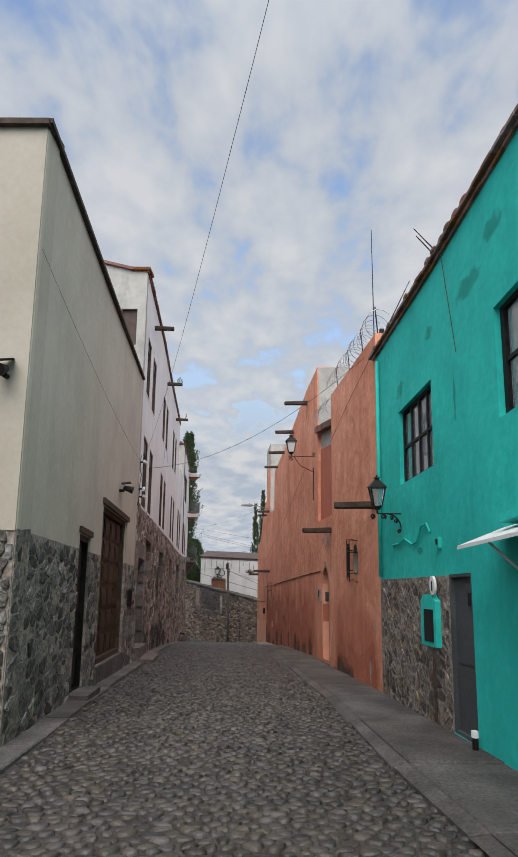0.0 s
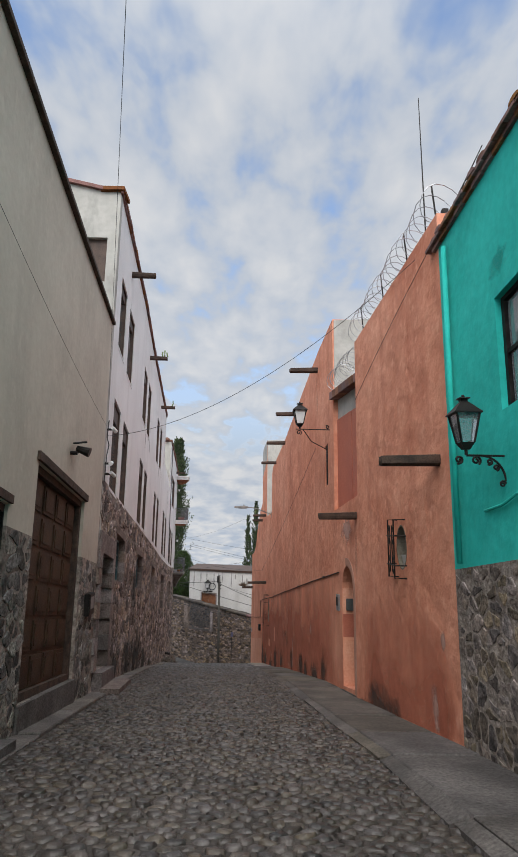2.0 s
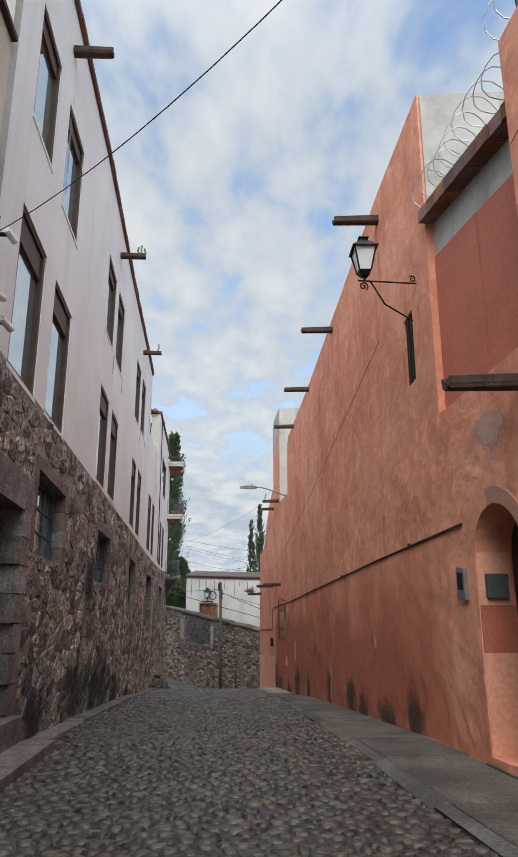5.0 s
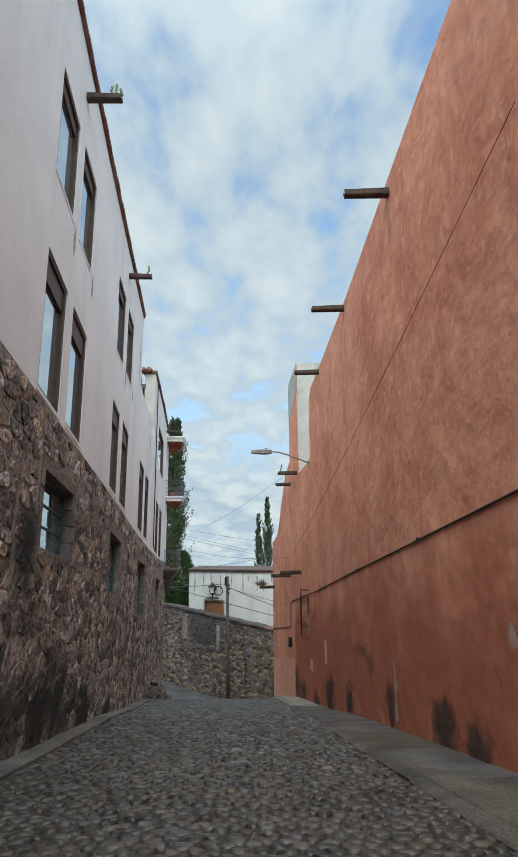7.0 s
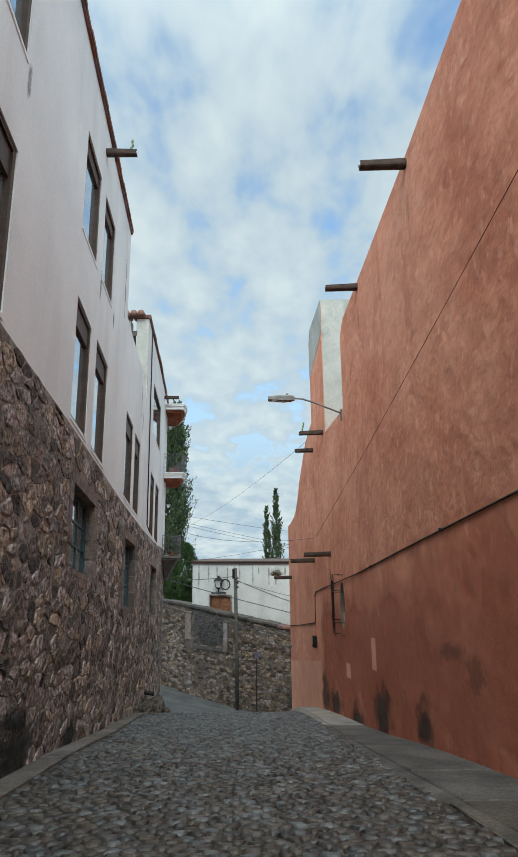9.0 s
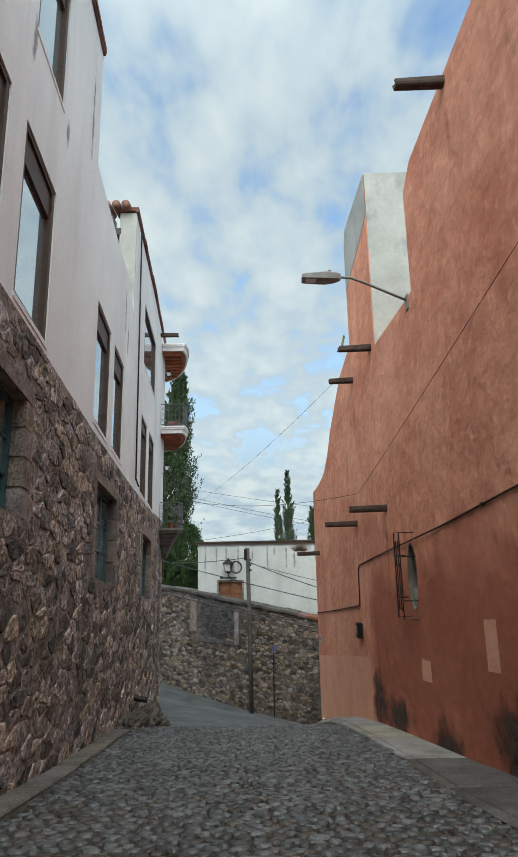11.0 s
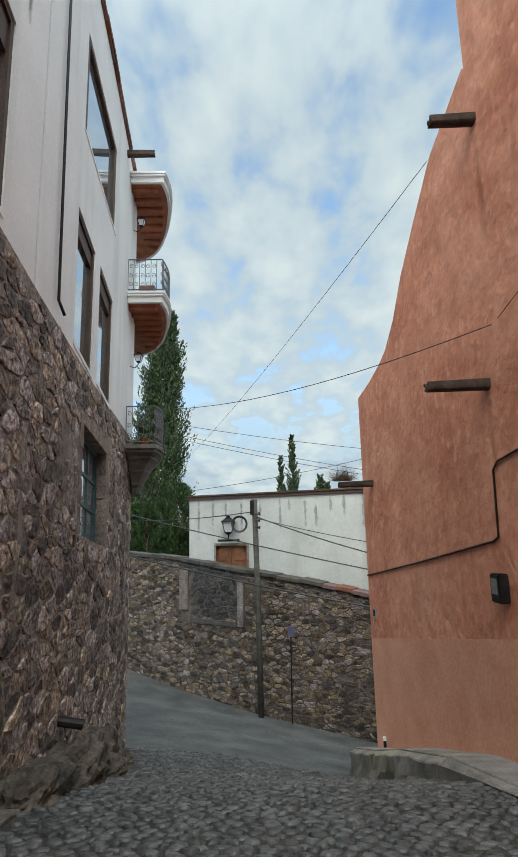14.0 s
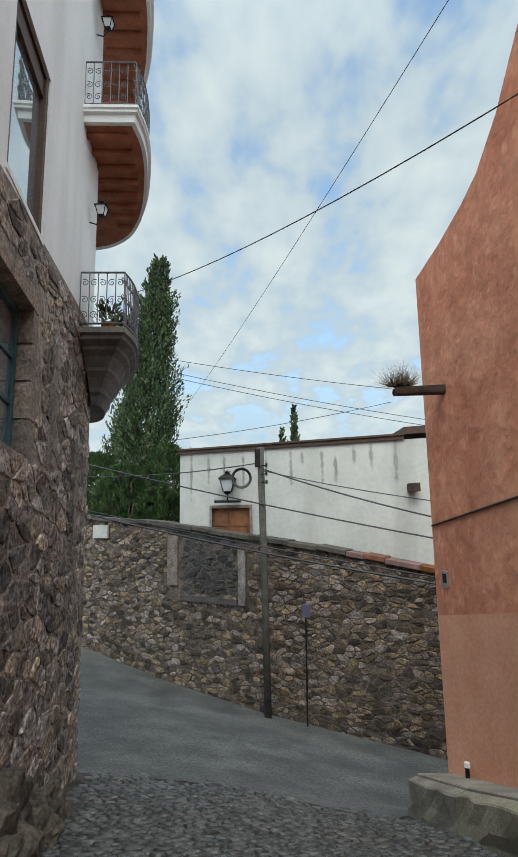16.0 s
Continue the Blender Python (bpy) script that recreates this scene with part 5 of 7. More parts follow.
T_ = "thin black overhead cable"
cable("cable", (-5.65, 44.5, 0.37), (0.2, 37.7, -0.15), 0.3, 0.007, T_)
cable("cable", (0.1, 39.3, 3.5), (-7.5, 62, 1.3), 0.3, 0.0065, T_)
for za, zb in ((1.43, 0.18), (1.0, -0.75), (0.83, -0.95)):
    cable("cable", (-6.05, 52.2, za), (2.4, 52.2, zb), 0.08, 0.010, T_)
cable("cable", (-6.2, 52.2, -1.25), (1.0, 52.2, -0.1), 0.1, 0.010, T_)
cable("cable", (-3.2, 51.2, -2.3), (2.6, 48.6, -4.15), 0.12, 0.022, "heavy black cable from the pole")
cable("cable", (-3.2, 51.2, -2.35), (2.6, 48.6, -3.6), 0.1, 0.014, T_)
cable("cable", (-9.0, 53.0, -1.9), (2.6, 49.5, -4.6), 0.1, 0.022, "heavy black cable passing the pole")
cable("cable", (-9.0, 53.0, -2.3), (-3.3, 51.3, -2.1), 0.12, 0.018, T_)
cable("cable", (-9.5, 53.0, -3.4), (3.0, 48.9, -5.75), 0.15, 0.03, "heavy black cable low along the rubble wall")
cable("cable", (-9.5, 53.0, -3.3), (3.0, 48.9, -5.6), 0.1, 0.018, T_)
cable("cable", (RX(11.3) - 0.02, 11.3, 6.45), (LX(15.4) + 0.05, 15.35, 4.3), 0.62, 0.005, "thin cable with knots across the street")
cable("cable", (RX(14.9) - 0.02, 14.9, 5.1), (RX(10.6) - 0.03, 10.6, 6.35), -0.05, 0.005, T_)
cable("cable", (RX(19.3) - 0.03, 19.3, 4.72), (RX(37.5) - 0.03, 37.5, -0.14), 0.12, 0.005, "thin cable sagging along the wall")
cable("cable", (LX(6.5) + 0.02, 6.5, 6.45), (LX(15.4) + 0.02, 15.4, 4.55), 0.15, 0.003, "thin cable along the beige wall")
cable("cable", (RX(6.95) - 0.05, 6.95, 6.72), (RX(6.65) - 0.02, 6.65, 5.16), 0.0, 0.006, "thin loose wire hanging from the tiled eave", 6)
cable("cable", (1.5, -3.0, 7.3), (LX(15.5) + 0.06, 15.45, 4.45), 0.8, 0.002, T_)


# ---- trees ----
def leaf_crown(rad, height, n, size, r, lean=(0, 0), gaps=0.25, seed=1.0):
    """Many small upright sprays in a spindle of uneven outline. rad(t): radius by share of the height."""
    vs, fs = [], []
    while len(fs) < n:
        t = r.random() ** 0.85
        a = r.uniform(0, 2 * math.pi)
        lump = noise.noise(Vector((math.cos(a) * 1.3 + seed, math.sin(a) * 1.3, t * height * 0.55)))
        fine = noise.noise(Vector((math.cos(a) * 3.5, math.sin(a) * 3.5 + seed, t * height * 1.6)))
        R = rad(t) * (1 + 0.45 * lump + 0.5 * fine)
        q = r.uniform(0.45, 1.0) ** 0.5
        if fine < -gaps and q > 0.7:
            continue
        x, y, z = math.cos(a) * R * q + lean[0] * t, math.sin(a) * R * q + lean[1] * t, t * height
        s = size * r.uniform(0.6, 1.5)
        out = Vector((math.cos(a), math.sin(a), r.uniform(0.6, 2.2))).normalized()
        side = Vector((-math.sin(a) + r.uniform(-0.7, 0.7), math.cos(a) + r.uniform(-0.7, 0.7), r.uniform(-0.5, 0.5))).normalized()
        p = Vector((x, y, z))
        o = len(vs)
        vs += [p - side * s * 0.35, p + side * s * 0.35, p + out * s * 0.7 + side * s * 0.22, p + out * s * 1.3, p + out * s * 0.7 - side * s * 0.22]
        fs.append((o, o + 1, o + 2, o + 3, o + 4))
    return [tuple(v) for v in vs], [], fs


def flame_crown(rad, height, n, size, r, lean):
    """Rising sprays, each a tuft of small leaves, that leave a ragged flame outline."""
    vs, fs = [], []
    per = 46
    for k in range(n // per):
        t = r.random() ** 0.8 * 0.97
        a = r.uniform(0, 2 * math.pi)
        R = rad(t)
        q = r.uniform(0.2, 1.05)
        base = Vector((math.cos(a) * R * q + lean[0] * t, math.sin(a) * R * q + lean[1] * t, t * height))
        reach = min(0.5 + R * 0.5, 0.12 + R * 0.95) * r.uniform(0.5, 1.8)
        d = Vector((math.cos(a) * 0.5, math.sin(a) * 0.5, 1.0)).normalized() * reach * 1.5
        for i in range(per):
            f = r.random()
            w = 0.18 * reach * (1 - 0.85 * f)
            p = base + d * f + Vector((r.gauss(0, w), r.gauss(0, w), r.gauss(0, w)))
            s = size * r.uniform(0.5, 1.3)
            o = len(vs)
            out = (d.normalized() + Vector((r.uniform(-0.7, 0.7), r.uniform(-0.7, 0.7), r.uniform(-0.3, 0.6)))).normalized()
            side = out.cross(Vector((r.uniform(-1, 1), r.uniform(-1, 1), r.uniform(-1, 1)))).normalized()
            vs += [p - side * s * 0.2, p + side * s * 0.2, p + out * s * 0.6 + side * s * 0.16, p + out * s, p + out * s * 0.6 - side * s * 0.16]
            fs.append((o, o + 1, o + 2, o + 3, o + 4))
    return [tuple(v) for v in vs], [], fs


def cypress(at, height, width, n, size, seed, lean=(0, 0), label="tall dark green cypress tree"):
    r = random.Random(seed)
    tree = thing("cypress_tree", at, label, "tree")

    def shape(t):
        return width * (min(1, t / 0.12) ** 0.5) * (1 - max(0, t - 0.30) / 0.70) ** 0.75 * (1 + 0.16 * math.sin(t * 23 + seed)) + 0.02
    c = part("crown", flame_crown(shape, height * 0.94, n, size, r, lean), M_LEAF, tree)
    c.location = Vector((0, 0, height * 0.03))
    bm = bmesh.new()
    add_path(bm, [(0, 0, -0.5), (lean[0] * 0.5, lean[1] * 0.5, height * 0.5), (lean[0], lean[1], height * 0.95)], 0.05, 8)
    for i, v in enumerate(bm.verts):
        ctr = Vector((lean[0] * max(0, v.co.z) / height, lean[1] * max(0, v.co.z) / height, v.co.z))
        v.co = ctr + (v.co - ctr) * (width * 2.2 * (1 - 0.9 * max(0, v.co.z) / height) + 0.3)
    trunk = part("trunk", bm, M_TWIG, tree)
    for o in (c, trunk):
        o.matrix_parent_inverse = Matrix()
    return tree


cypress((-10.9, 68, -8.5), 22.4, 1.45, 64000, 0.20, 3, (1.3, 0))
cypress((-12.6, 71, -8.5), 13.0, 1.2, 20000, 0.2, 4, (0.3, 0))
cypress((-0.1, 84, -8), 14.9, 0.46, 14000, 0.17, 5, label="slim far cypress behind the white house")
cypress((-1.25, 84, -8), 12.9, 0.32, 9000, 0.17, 6, label="slim far cypress behind the white house")
cypress((2.6, 84, -8), 10.7, 0.5, 9000, 0.2, 8, label="short far cypress behind the white house")
cypress((3.5, 86, -8), 10.2, 0.45, 8000, 0.2, 9, label="short far cypress behind the white house")


def shrub(at, rx_, rz_, n, size, seed):
    r = random.Random(seed)
    b = thing("shrub", at, "bright green leafy shrub behind the rubble wall", "shrub", "garden shrubs")
    c = part("foliage", leaf_crown(lambda t: rx_ * math.sqrt(max(0.02, 1 - (2 * t - 0.9) ** 2 * 0.8)), rz_, n, size, r, (0, 0), 0.3, seed), M_BUSH, b)
    bm = bmesh.new()
    for k in range(5):
        a = k * 1.3
        add_path(bm, [(0.1 * math.cos(a), 0.1 * math.sin(a), -1.0), (0.3 * rx_ * math.cos(a), 0.3 * rx_ * math.sin(a), rz_ * 0.5), (0.6 * rx_ * math.cos(a), 0.6 * rx_ * math.sin(a), rz_ * 0.85)], 0.04, 5)
    s = part("stems", bm, M_TWIG, b)
    for o in (c, s):
        o.matrix_parent_inverse = Matrix()


for at, a, b, n, k in (((-7.6, 58, -6.5), 1.3, 4.0, 2600, 21), ((-9.5, 60, -6.5), 1.6, 5.2, 3200, 22), ((-11.5, 62, -7), 1.8, 6.5, 3200, 23), ((-7.9, 62, -6.5), 1.5, 6.4, 2600, 24)):
    shrub(at, a, b, n * 6, 0.11, k)


# ---- waterspouts ----
def waterspout(front, side, y, z, length, label, w=0.15, plant=None):
    """A hollowed timber beam that throws rain off the roof."""
    root = thing("waterspout", (front(y), y, z), label, "waterspout", "timber waterspouts")
    bm = bmesh.new()
    hw, sec = w / 2, []
    for a in range(0, 181, 20):
        sec.append((y - hw * math.cos(radians(a)), z - 0.055 - 0.075 * math.sin(radians(a)) ** 0.7))
    sec += [(y + hw, z + 0.02), (y + hw - 0.012, z + 0.03), (y + hw - 0.04, z + 0.025), (y + hw - 0.05, z - 0.04), (y - hw + 0.05, z - 0.04),
            (y - hw + 0.04, z + 0.025), (y - hw + 0.012, z + 0.03), (y - hw, z + 0.02)]
    prism(bm, front, side, sec, -0.15, length)
    for v in bm.verts:
        if (v.co.x - front(v.co.y)) * side > 0.3:
            v.co.z -= 0.03 + 0.15 * (v.co.z - z)
            v.co.y += 0.12 * (y - v.co.y) + rnd.uniform(-0.006, 0.006)
            v.co.x += rnd.uniform(-0.02, 0.02)
    part("trough", bm, M_BEAM, root)
    tip = Vector((front(y) + side * length * 0.85, y, z))
    if plant == "cactus":
        bm = bmesh.new()
        for dx, hh in ((0, 0.30),) if y > 29 else ((0, 0.28), (0.09 * side, 0.2), (-0.1 * side, 0.22)):
            b0 = tip + Vector((dx, rnd.uniform(-0.03, 0.03), 0))
            for s in range(3):
                bmesh.ops.create_uvsphere(bm, u_segments=8, v_segments=6, radius=1, matrix=Matrix.Translation(b0 + Vector((rnd.uniform(-0.03, 0.03), 0, hh * (0.2 + 0.3 * s)))) @ Matrix.Diagonal((0.028, 0.02, hh * 0.2, 1)))
        smooth(tagged(part("cactus", bm, M_CACTUS), "small green cactus growing in a timber waterspout", "cactus"))
    if plant == "nest":
        vs, fs = [], []
        for k in range(420):
            a, e = rnd.uniform(0, 6.28), rnd.uniform(0.1, 1.5)
            d = Vector((math.cos(a) * math.cos(e), math.sin(a) * math.cos(e), math.sin(e)))
            L_ = rnd.uniform(0.16, 0.5)
            s_ = d.orthogonal().normalized() * 0.006
            o = len(vs)
            p0 = tip + Vector((rnd.uniform(-0.2, 0.16), rnd.uniform(-0.08, 0.08), 0.02))
            vs += [tuple(p0 - s_), tuple(p0 + s_), tuple(p0 + d * L_)]
            fs.append((o, o + 1, o + 2))
        tagged(part("grass_tuft", (vs, [], fs), M_TWIG), "dry brown tuft of grass on the waterspout's end", "plant")


WS = "dark weathered timber waterspout on the wall"
for y, z, n in ((10.85, 3.32, 0.78), (15.1, 2.68, 0.78), (19.16, 7.1, 0.82), (23.35, 6.66, 0.8), (27.17, 6.17, 0.8), (30.9, 5.74, 0.75), (35.86, 3.2, 0.75), (37.63, 2.94, 0.62)):
    waterspout(RX, -1, y, z, n, WS, 0.17, "cactus" if y == 35.86 else None)
waterspout(RX, -1, 35.45, -0.61, 0.78, WS, 0.17)
waterspout(RX, -1, 37.97, -0.85, 0.82, WS, 0.17)
waterspout(RX, -1, 43.5, -1.71, 0.78, "timber waterspout with a dry grass tuft", 0.17, "nest")
for y, z, pl in ((17.84, 9.43, None), (23.35, 8.77, "cactus"), (29.15, 8.16, "cactus"), (42.45, 6.33, None)):
    waterspout(LX, 1, y, z, 0.66, "timber waterspout at the white roof edge", 0.16, pl)


# ---- lanterns and lamps ----
def lantern(at, size, label, parent=None, glass=M_MILK, slim=1.0):
    """A four-sided street lantern, wider at the top, with a cap, a knob and panes."""
    x, y, z = at
    root = parent or thing("wall_lantern", at, label, "lantern", "wall lanterns")
    w, v, h = size * 0.30 * slim, size * 0.17 * slim, size * 0.52

    def P(sx_, sy, k, zz):
        return Vector((x + sx_ * k, y + sy * k, z + zz))
    bm = bmesh.new()
    cs = ((-1, -1), (1, -1), (1, 1), (-1, 1))
    for k0, z0, k1, z1 in ((w * 1.22, h, w * 1.22, h + 0.02 * size), (w * 1.22, h + 0.02 * size, w * 0.3, h + 0.24 * size), (w * 0.3, h + 0.24 * size, w * 0.3, h + 0.29 * size), (w * 0.5, h + 0.29 * size, w * 0.46, h + 0.31 * size)):
        add_hex(bm, [P(a, b, k0, z0) for a, b in cs] + [P(a, b, k1, z1) for a, b in cs])
    part("cap", bm, M_IRON, root)
    bm = bmesh.new()
    bmesh.ops.create_uvsphere(bm, u_segments=8, v_segments=6, radius=0.035 * size, matrix=Matrix.Translation((x, y, z + h + 0.34 * size)))
    part("knob", bm, M_IRON, root)
    for (a, b), (c, d) in zip(cs, cs[1:] + cs[:1]):
        bm = bmesh.new()
        add_tube(bm, P(a, b, v, 0), P(a, b, w, h), 0.014 * size + 0.004, seg=5)
        part("corner_bar", bm, M_IRON, root)
        bm = bmesh.new()
        q = [P(a, b, v * 0.96, 0.01), P(c, d, v * 0.96, 0.01), P(c, d, w * 0.96, h), P(a, b, w * 0.96, h)]
        bm.faces.new([bm.verts.new(p) for p in q])
        part("pane", bm, glass, root)
    bm = bmesh.new()
    add_hex(bm, [P(a, b, v * 0.5, -0.12 * size) for a, b in cs] + [P(a, b, v * 1.1, 0) for a, b in cs])
    add_tube(bm, (x, y, z - 0.22 * size), (x, y, z - 0.1 * size), 0.03 * size)
    part("base", bm, M_IRON, root)
    return root


def bracket(root, wall_pt, lamp_pt, scroll_drop, r=0.012):
    a, b = Vector(wall_pt), Vector(lamp_pt)
    d = (b - a).normalized()
    up_ = Vector((0, 0, 1))
    n = (b - a).length
    reach = min(0.62 * n, 1.3 * scroll_drop)
    arc = [a + d * reach * (1 - math.cos(radians(t_))) - up_ * scroll_drop * (1 - math.sin(radians(t_))) for t_ in range(0, 91, 10)]
    curls = [spiral(arc[k] + d * 0.035 - up_ * 0.03, d, up_, 0.008, 0.032, 1.4, 0.5 + 0.4 * k) for k in (0, 4, 6)]
    for pts in [[a, b], arc, spiral(b - d * 0.1 - up_ * 0.05, d, up_, 0.01, 0.05, 1.5, 1.0), spiral(b + d * 0.08 - up_ * 0.045, d, up_, 0.01, 0.045, 1.5, 2.0)] + curls:
        bm = bmesh.new()
        add_path(bm, pts, r, 6)
        part("bracket_bar", bm, M_IRON, root)


l1 = lantern((1.92, 9.15, 3.23), 0.58, "black iron wall lantern on a scrolled bracket", glass=M_GLASS, slim=0.68)
bracket(l1, (RX(9.15), 9.15, 3.10), (1.92, 9.15, 3.10), 0.26)
l2 = lantern((0.88, 17.45, 5.06), 0.66, "iron wall lantern with milky glass on a long arm", slim=0.78)
for pts in ([(RX(17.6), 17.55, 4.93), (0.78, 17.45, 4.92)], [(0.96, 17.45, 4.92), (1.2, 17.6, 4.62), (RX(17.75) - 0.01, 17.75, 4.42)],
            spiral((0.86, 17.45, 4.83), (-1, 0, 0), (0, 0, 1), 0.01, 0.07, 1.5, 1.0), spiral((RX(17.6) - 0.06, 17.55, 5.0), (1, 0, 0), (0, 0, 1), 0.01, 0.055, 1.3, 0.5)):
    bm = bmesh.new()
    add_path(bm, pts, 0.012, 6)
    part("bracket_bar", bm, M_IRON, l2)
bm = bmesh.new()
prism(bm, RX, -1, cell(H_SLIT, -0.01, 1.01, -0.01, 1.01), -0.10, -0.035)
slit = part("window", bm, M_DARK, orange, "narrow dark slit window")
for f in (0.3, 0.65):
    bm = bmesh.new()
    prism(bm, RX, -1, cell(H_SLIT, f - 0.04, f + 0.04, 0, 1), -0.034, -0.015)
    part("bar", bm, M_IRON, slit)
lantern((LX(43.5) + 0.2, 43.5, 5.0), 0.29, "small white-glass lantern under the balcony")
lantern((LX(43.5) + 0.2, 43.5, 1.35), 0.29, "small white-glass lantern under the balcony")
for k, z in ((0, 5.0), (1, 1.35)):
    bm = bmesh.new()
    add_path(bm, [(LX(43.5), 43.5, z - 0.12), (LX(43.5) + 0.12, 43.5, z - 0.16), (LX(43.5) + 0.2, 43.5, z - 0.06)], 0.012, 6)
    part("bracket_bar", bm, M_IRON, [o for o in scene.objects if o.name.startswith("wall_lantern")][-2 + k])
l5 = lantern((-4.4, house_y(-4.4) - 0.35, -2.85), 0.8, "dark lantern over the shutter of the white house")
bm = bmesh.new()
add_path(bm, [(-4.4, house_y(-4.4) + 0.05, -3.15), (-4.4, house_y(-4.4) - 0.35, -3.12), (-4.4, house_y(-4.4) - 0.35, -2.95)], 0.03, 6)
add_tube(bm, (-4.85, house_y(-4.4) - 0.3, -3.18), (-3.95, house_y(-4.4) - 0.3, -3.18), 0.045)
part("bracket_bar", bm, M_IRON, l5)

lamp = thing("street_lamp", (RX(33.3), 33.3, 3.15), "grey LED street lamp on a curved wall arm", "street lamp")
bm = bmesh.new()
add_path(bm, [(RX(33.3) + 0.05, 33.3, 3.12), (RX(33.3) - 0.35, 33.22, 3.27), (RX(33.3) - 0.8, 33.1, 3.42), (RX(33.3) - 1.1, 33.0, 3.49), (RX(33.3) - 1.32, 32.98, 3.50)], 0.026, 8)
smooth(part("arm", bm, M_LAMPGREY, lamp))
bm = bmesh.new()
xa = RX(33.3) - 1.3
secs = [(0.0, 0.05, 0.05), (-0.1, 0.10, 0.07), (-0.28, 0.14, 0.075), (-0.62, 0.13, 0.055), (-0.72, 0.12, 0.04)]
rings = []
for dx, hw, hh in secs:
    rings.append([bm.verts.new((xa + dx, 32.96 + sy * hw, 3.5 + sz * hh - (0.0 if sz > 0 else 0.01))) for sy, sz in ((-1, -1), (1, -1), (1, 0.4), (0.6, 1), (-0.6, 1), (-1, 0.4))])
for p, q in zip(rings, rings[1:]):
    for k in range(6):
        bm.faces.new((p[k], p[(k + 1) % 6], q[(k + 1) % 6], q[k]))
bm.faces.new(rings[0])
bm.faces.new(rings[-1][::-1])
bmesh.ops.recalc_face_normals(bm, faces=bm.faces)
part("housing", bm, M_LAMPGREY, lamp)
bm = bmesh.new()
add_box(bm, (xa - 0.5, 32.96, 3.436), (0.3, 0.18, 0.02), None, 0.004)
part("lens", bm, M_MILK, lamp)
bm = bmesh.new()
add_tube(bm, (xa - 0.2, 32.96, 3.57), (xa - 0.2, 32.96, 3.63), 0.035)
part("photocell", bm, M_LAMPGREY, lamp)
bm = bmesh.new()
add_box(bm, (RX(33.3) - 0.01, 33.3, 3.1), (0.03, 0.16, 0.3), None, 0.008)
part("wall_plate", bm, M_LAMPGREY, lamp)


# ---- iron window cages ----
def cage(front, side, y, z0, z1, w, out):
    root = thing("window_grille", (front(y), y, z0), "black wrought iron cage over an oval window", "grille", "iron window cages")
    xo = front(y) + side * out
    h = z1 - z0
    for dy in (-w / 2, w / 2):
        bm = bmesh.new()
        add_path(bm, [(front(y + dy), y + dy, z0), (xo, y + dy, z0), (xo, y + dy, z1), (front(y + dy), y + dy, z1)], 0.013, 6)
        part("upright", bm, M_IRON, root)
    for f in (0.22, 0.72):
        bm = bmesh.new()
        zz = z0 + h * f
        add_path(bm, [(front(y), y - w * 0.75, zz), (xo, y - w * 0.75, zz), (xo, y + w * 0.75, zz), (front(y), y + w * 0.75, zz)], 0.012, 6)
        part("crossbar", bm, M_IRON, root)
    for dy in (-w / 6, w / 6):
        bm = bmesh.new()
        add_path(bm, [(xo, y + dy, z0 + h * 0.1), (xo, y + dy, z0 + h * 0.9)], 0.009, 6)
        part("upright", bm, M_IRON, root)
    for f in (0.12, 0.32, 0.62, 0.84):
        for s in (-1, 1):
            bm = bmesh.new()
            add_path(bm, spiral((xo, y + s * w * 0.36, z0 + h * f), (0, s, 0), (0, 0, 1), 0.015, w * 0.17, 1.4, s), 0.008, 5)
            part("scroll", bm, M_IRON, root)


cage(RX, -1, 12.39, 1.60, 2.50, 0.36, 0.17)
cage(RX, -1, 34.13, -2.75, -1.2, 0.42, 0.26)
M_REVEAL = material("olive_grey_render", (0.13, 0.115, 0.09), (0.20, 0.18, 0.14), 0.92, 3, 30, 0.3, dirt=(0.09, 0.08, 0.065), dirt_amount=0.5)
for h in (H_OVAL1, H_OVAL2):
    my, mz, ry_, rz_ = (h.y0 + h.y1) / 2, h.z0 + h.h / 2, (h.y1 - h.y0) / 2, h.h / 2
    ring = [(my + ry_ * math.cos(2 * math.pi * k / 32), mz + rz_ * math.sin(2 * math.pi * k / 32)) for k in range(32)]
    bm = bmesh.new()
    prism(bm, RX, -1, ring, -0.36, -0.33)
    w = part("window", bm, M_DARK, orange, "small oval window behind the cage")
    bm = bmesh.new()
    rows_ = [[bm.verts.new((RX(y) - d, y, z)) for y, z in [(my + (a - my) * q, mz + (b - mz) * q) for a, b in ring]] for d, q in ((-0.33, 0.93), (0.003, 0.97), (0.003, 1.03), (-0.34, 1.03))]
    for p, q in zip(rows_, rows_[1:]):
        for k in range(32):
            bm.faces.new((p[k], p[(k + 1) % 32], q[(k + 1) % 32], q[k]))
    bmesh.ops.recalc_face_normals(bm, faces=bm.faces)
    part("reveal", bm, M_REVEAL, w, "bare grey render round the oval")
    bm = bmesh.new()
    prism(bm, RX, -1, [(my + ry_ * 0.86 * math.cos(a), mz + rz_ * 0.86 * math.sin(a)) for a in [radians(205 + 130 * k / 12) for k in range(13)]], -0.31, -0.05)
    part("sill", bm, M_OLDWHITE, w)
bm = bmesh.new()
prism(bm, RX, -1, cell(H_SLIT, 0, 1, 0, 1), -0.4, -0.3)
part("shutter", bm, M_DARK, orange)

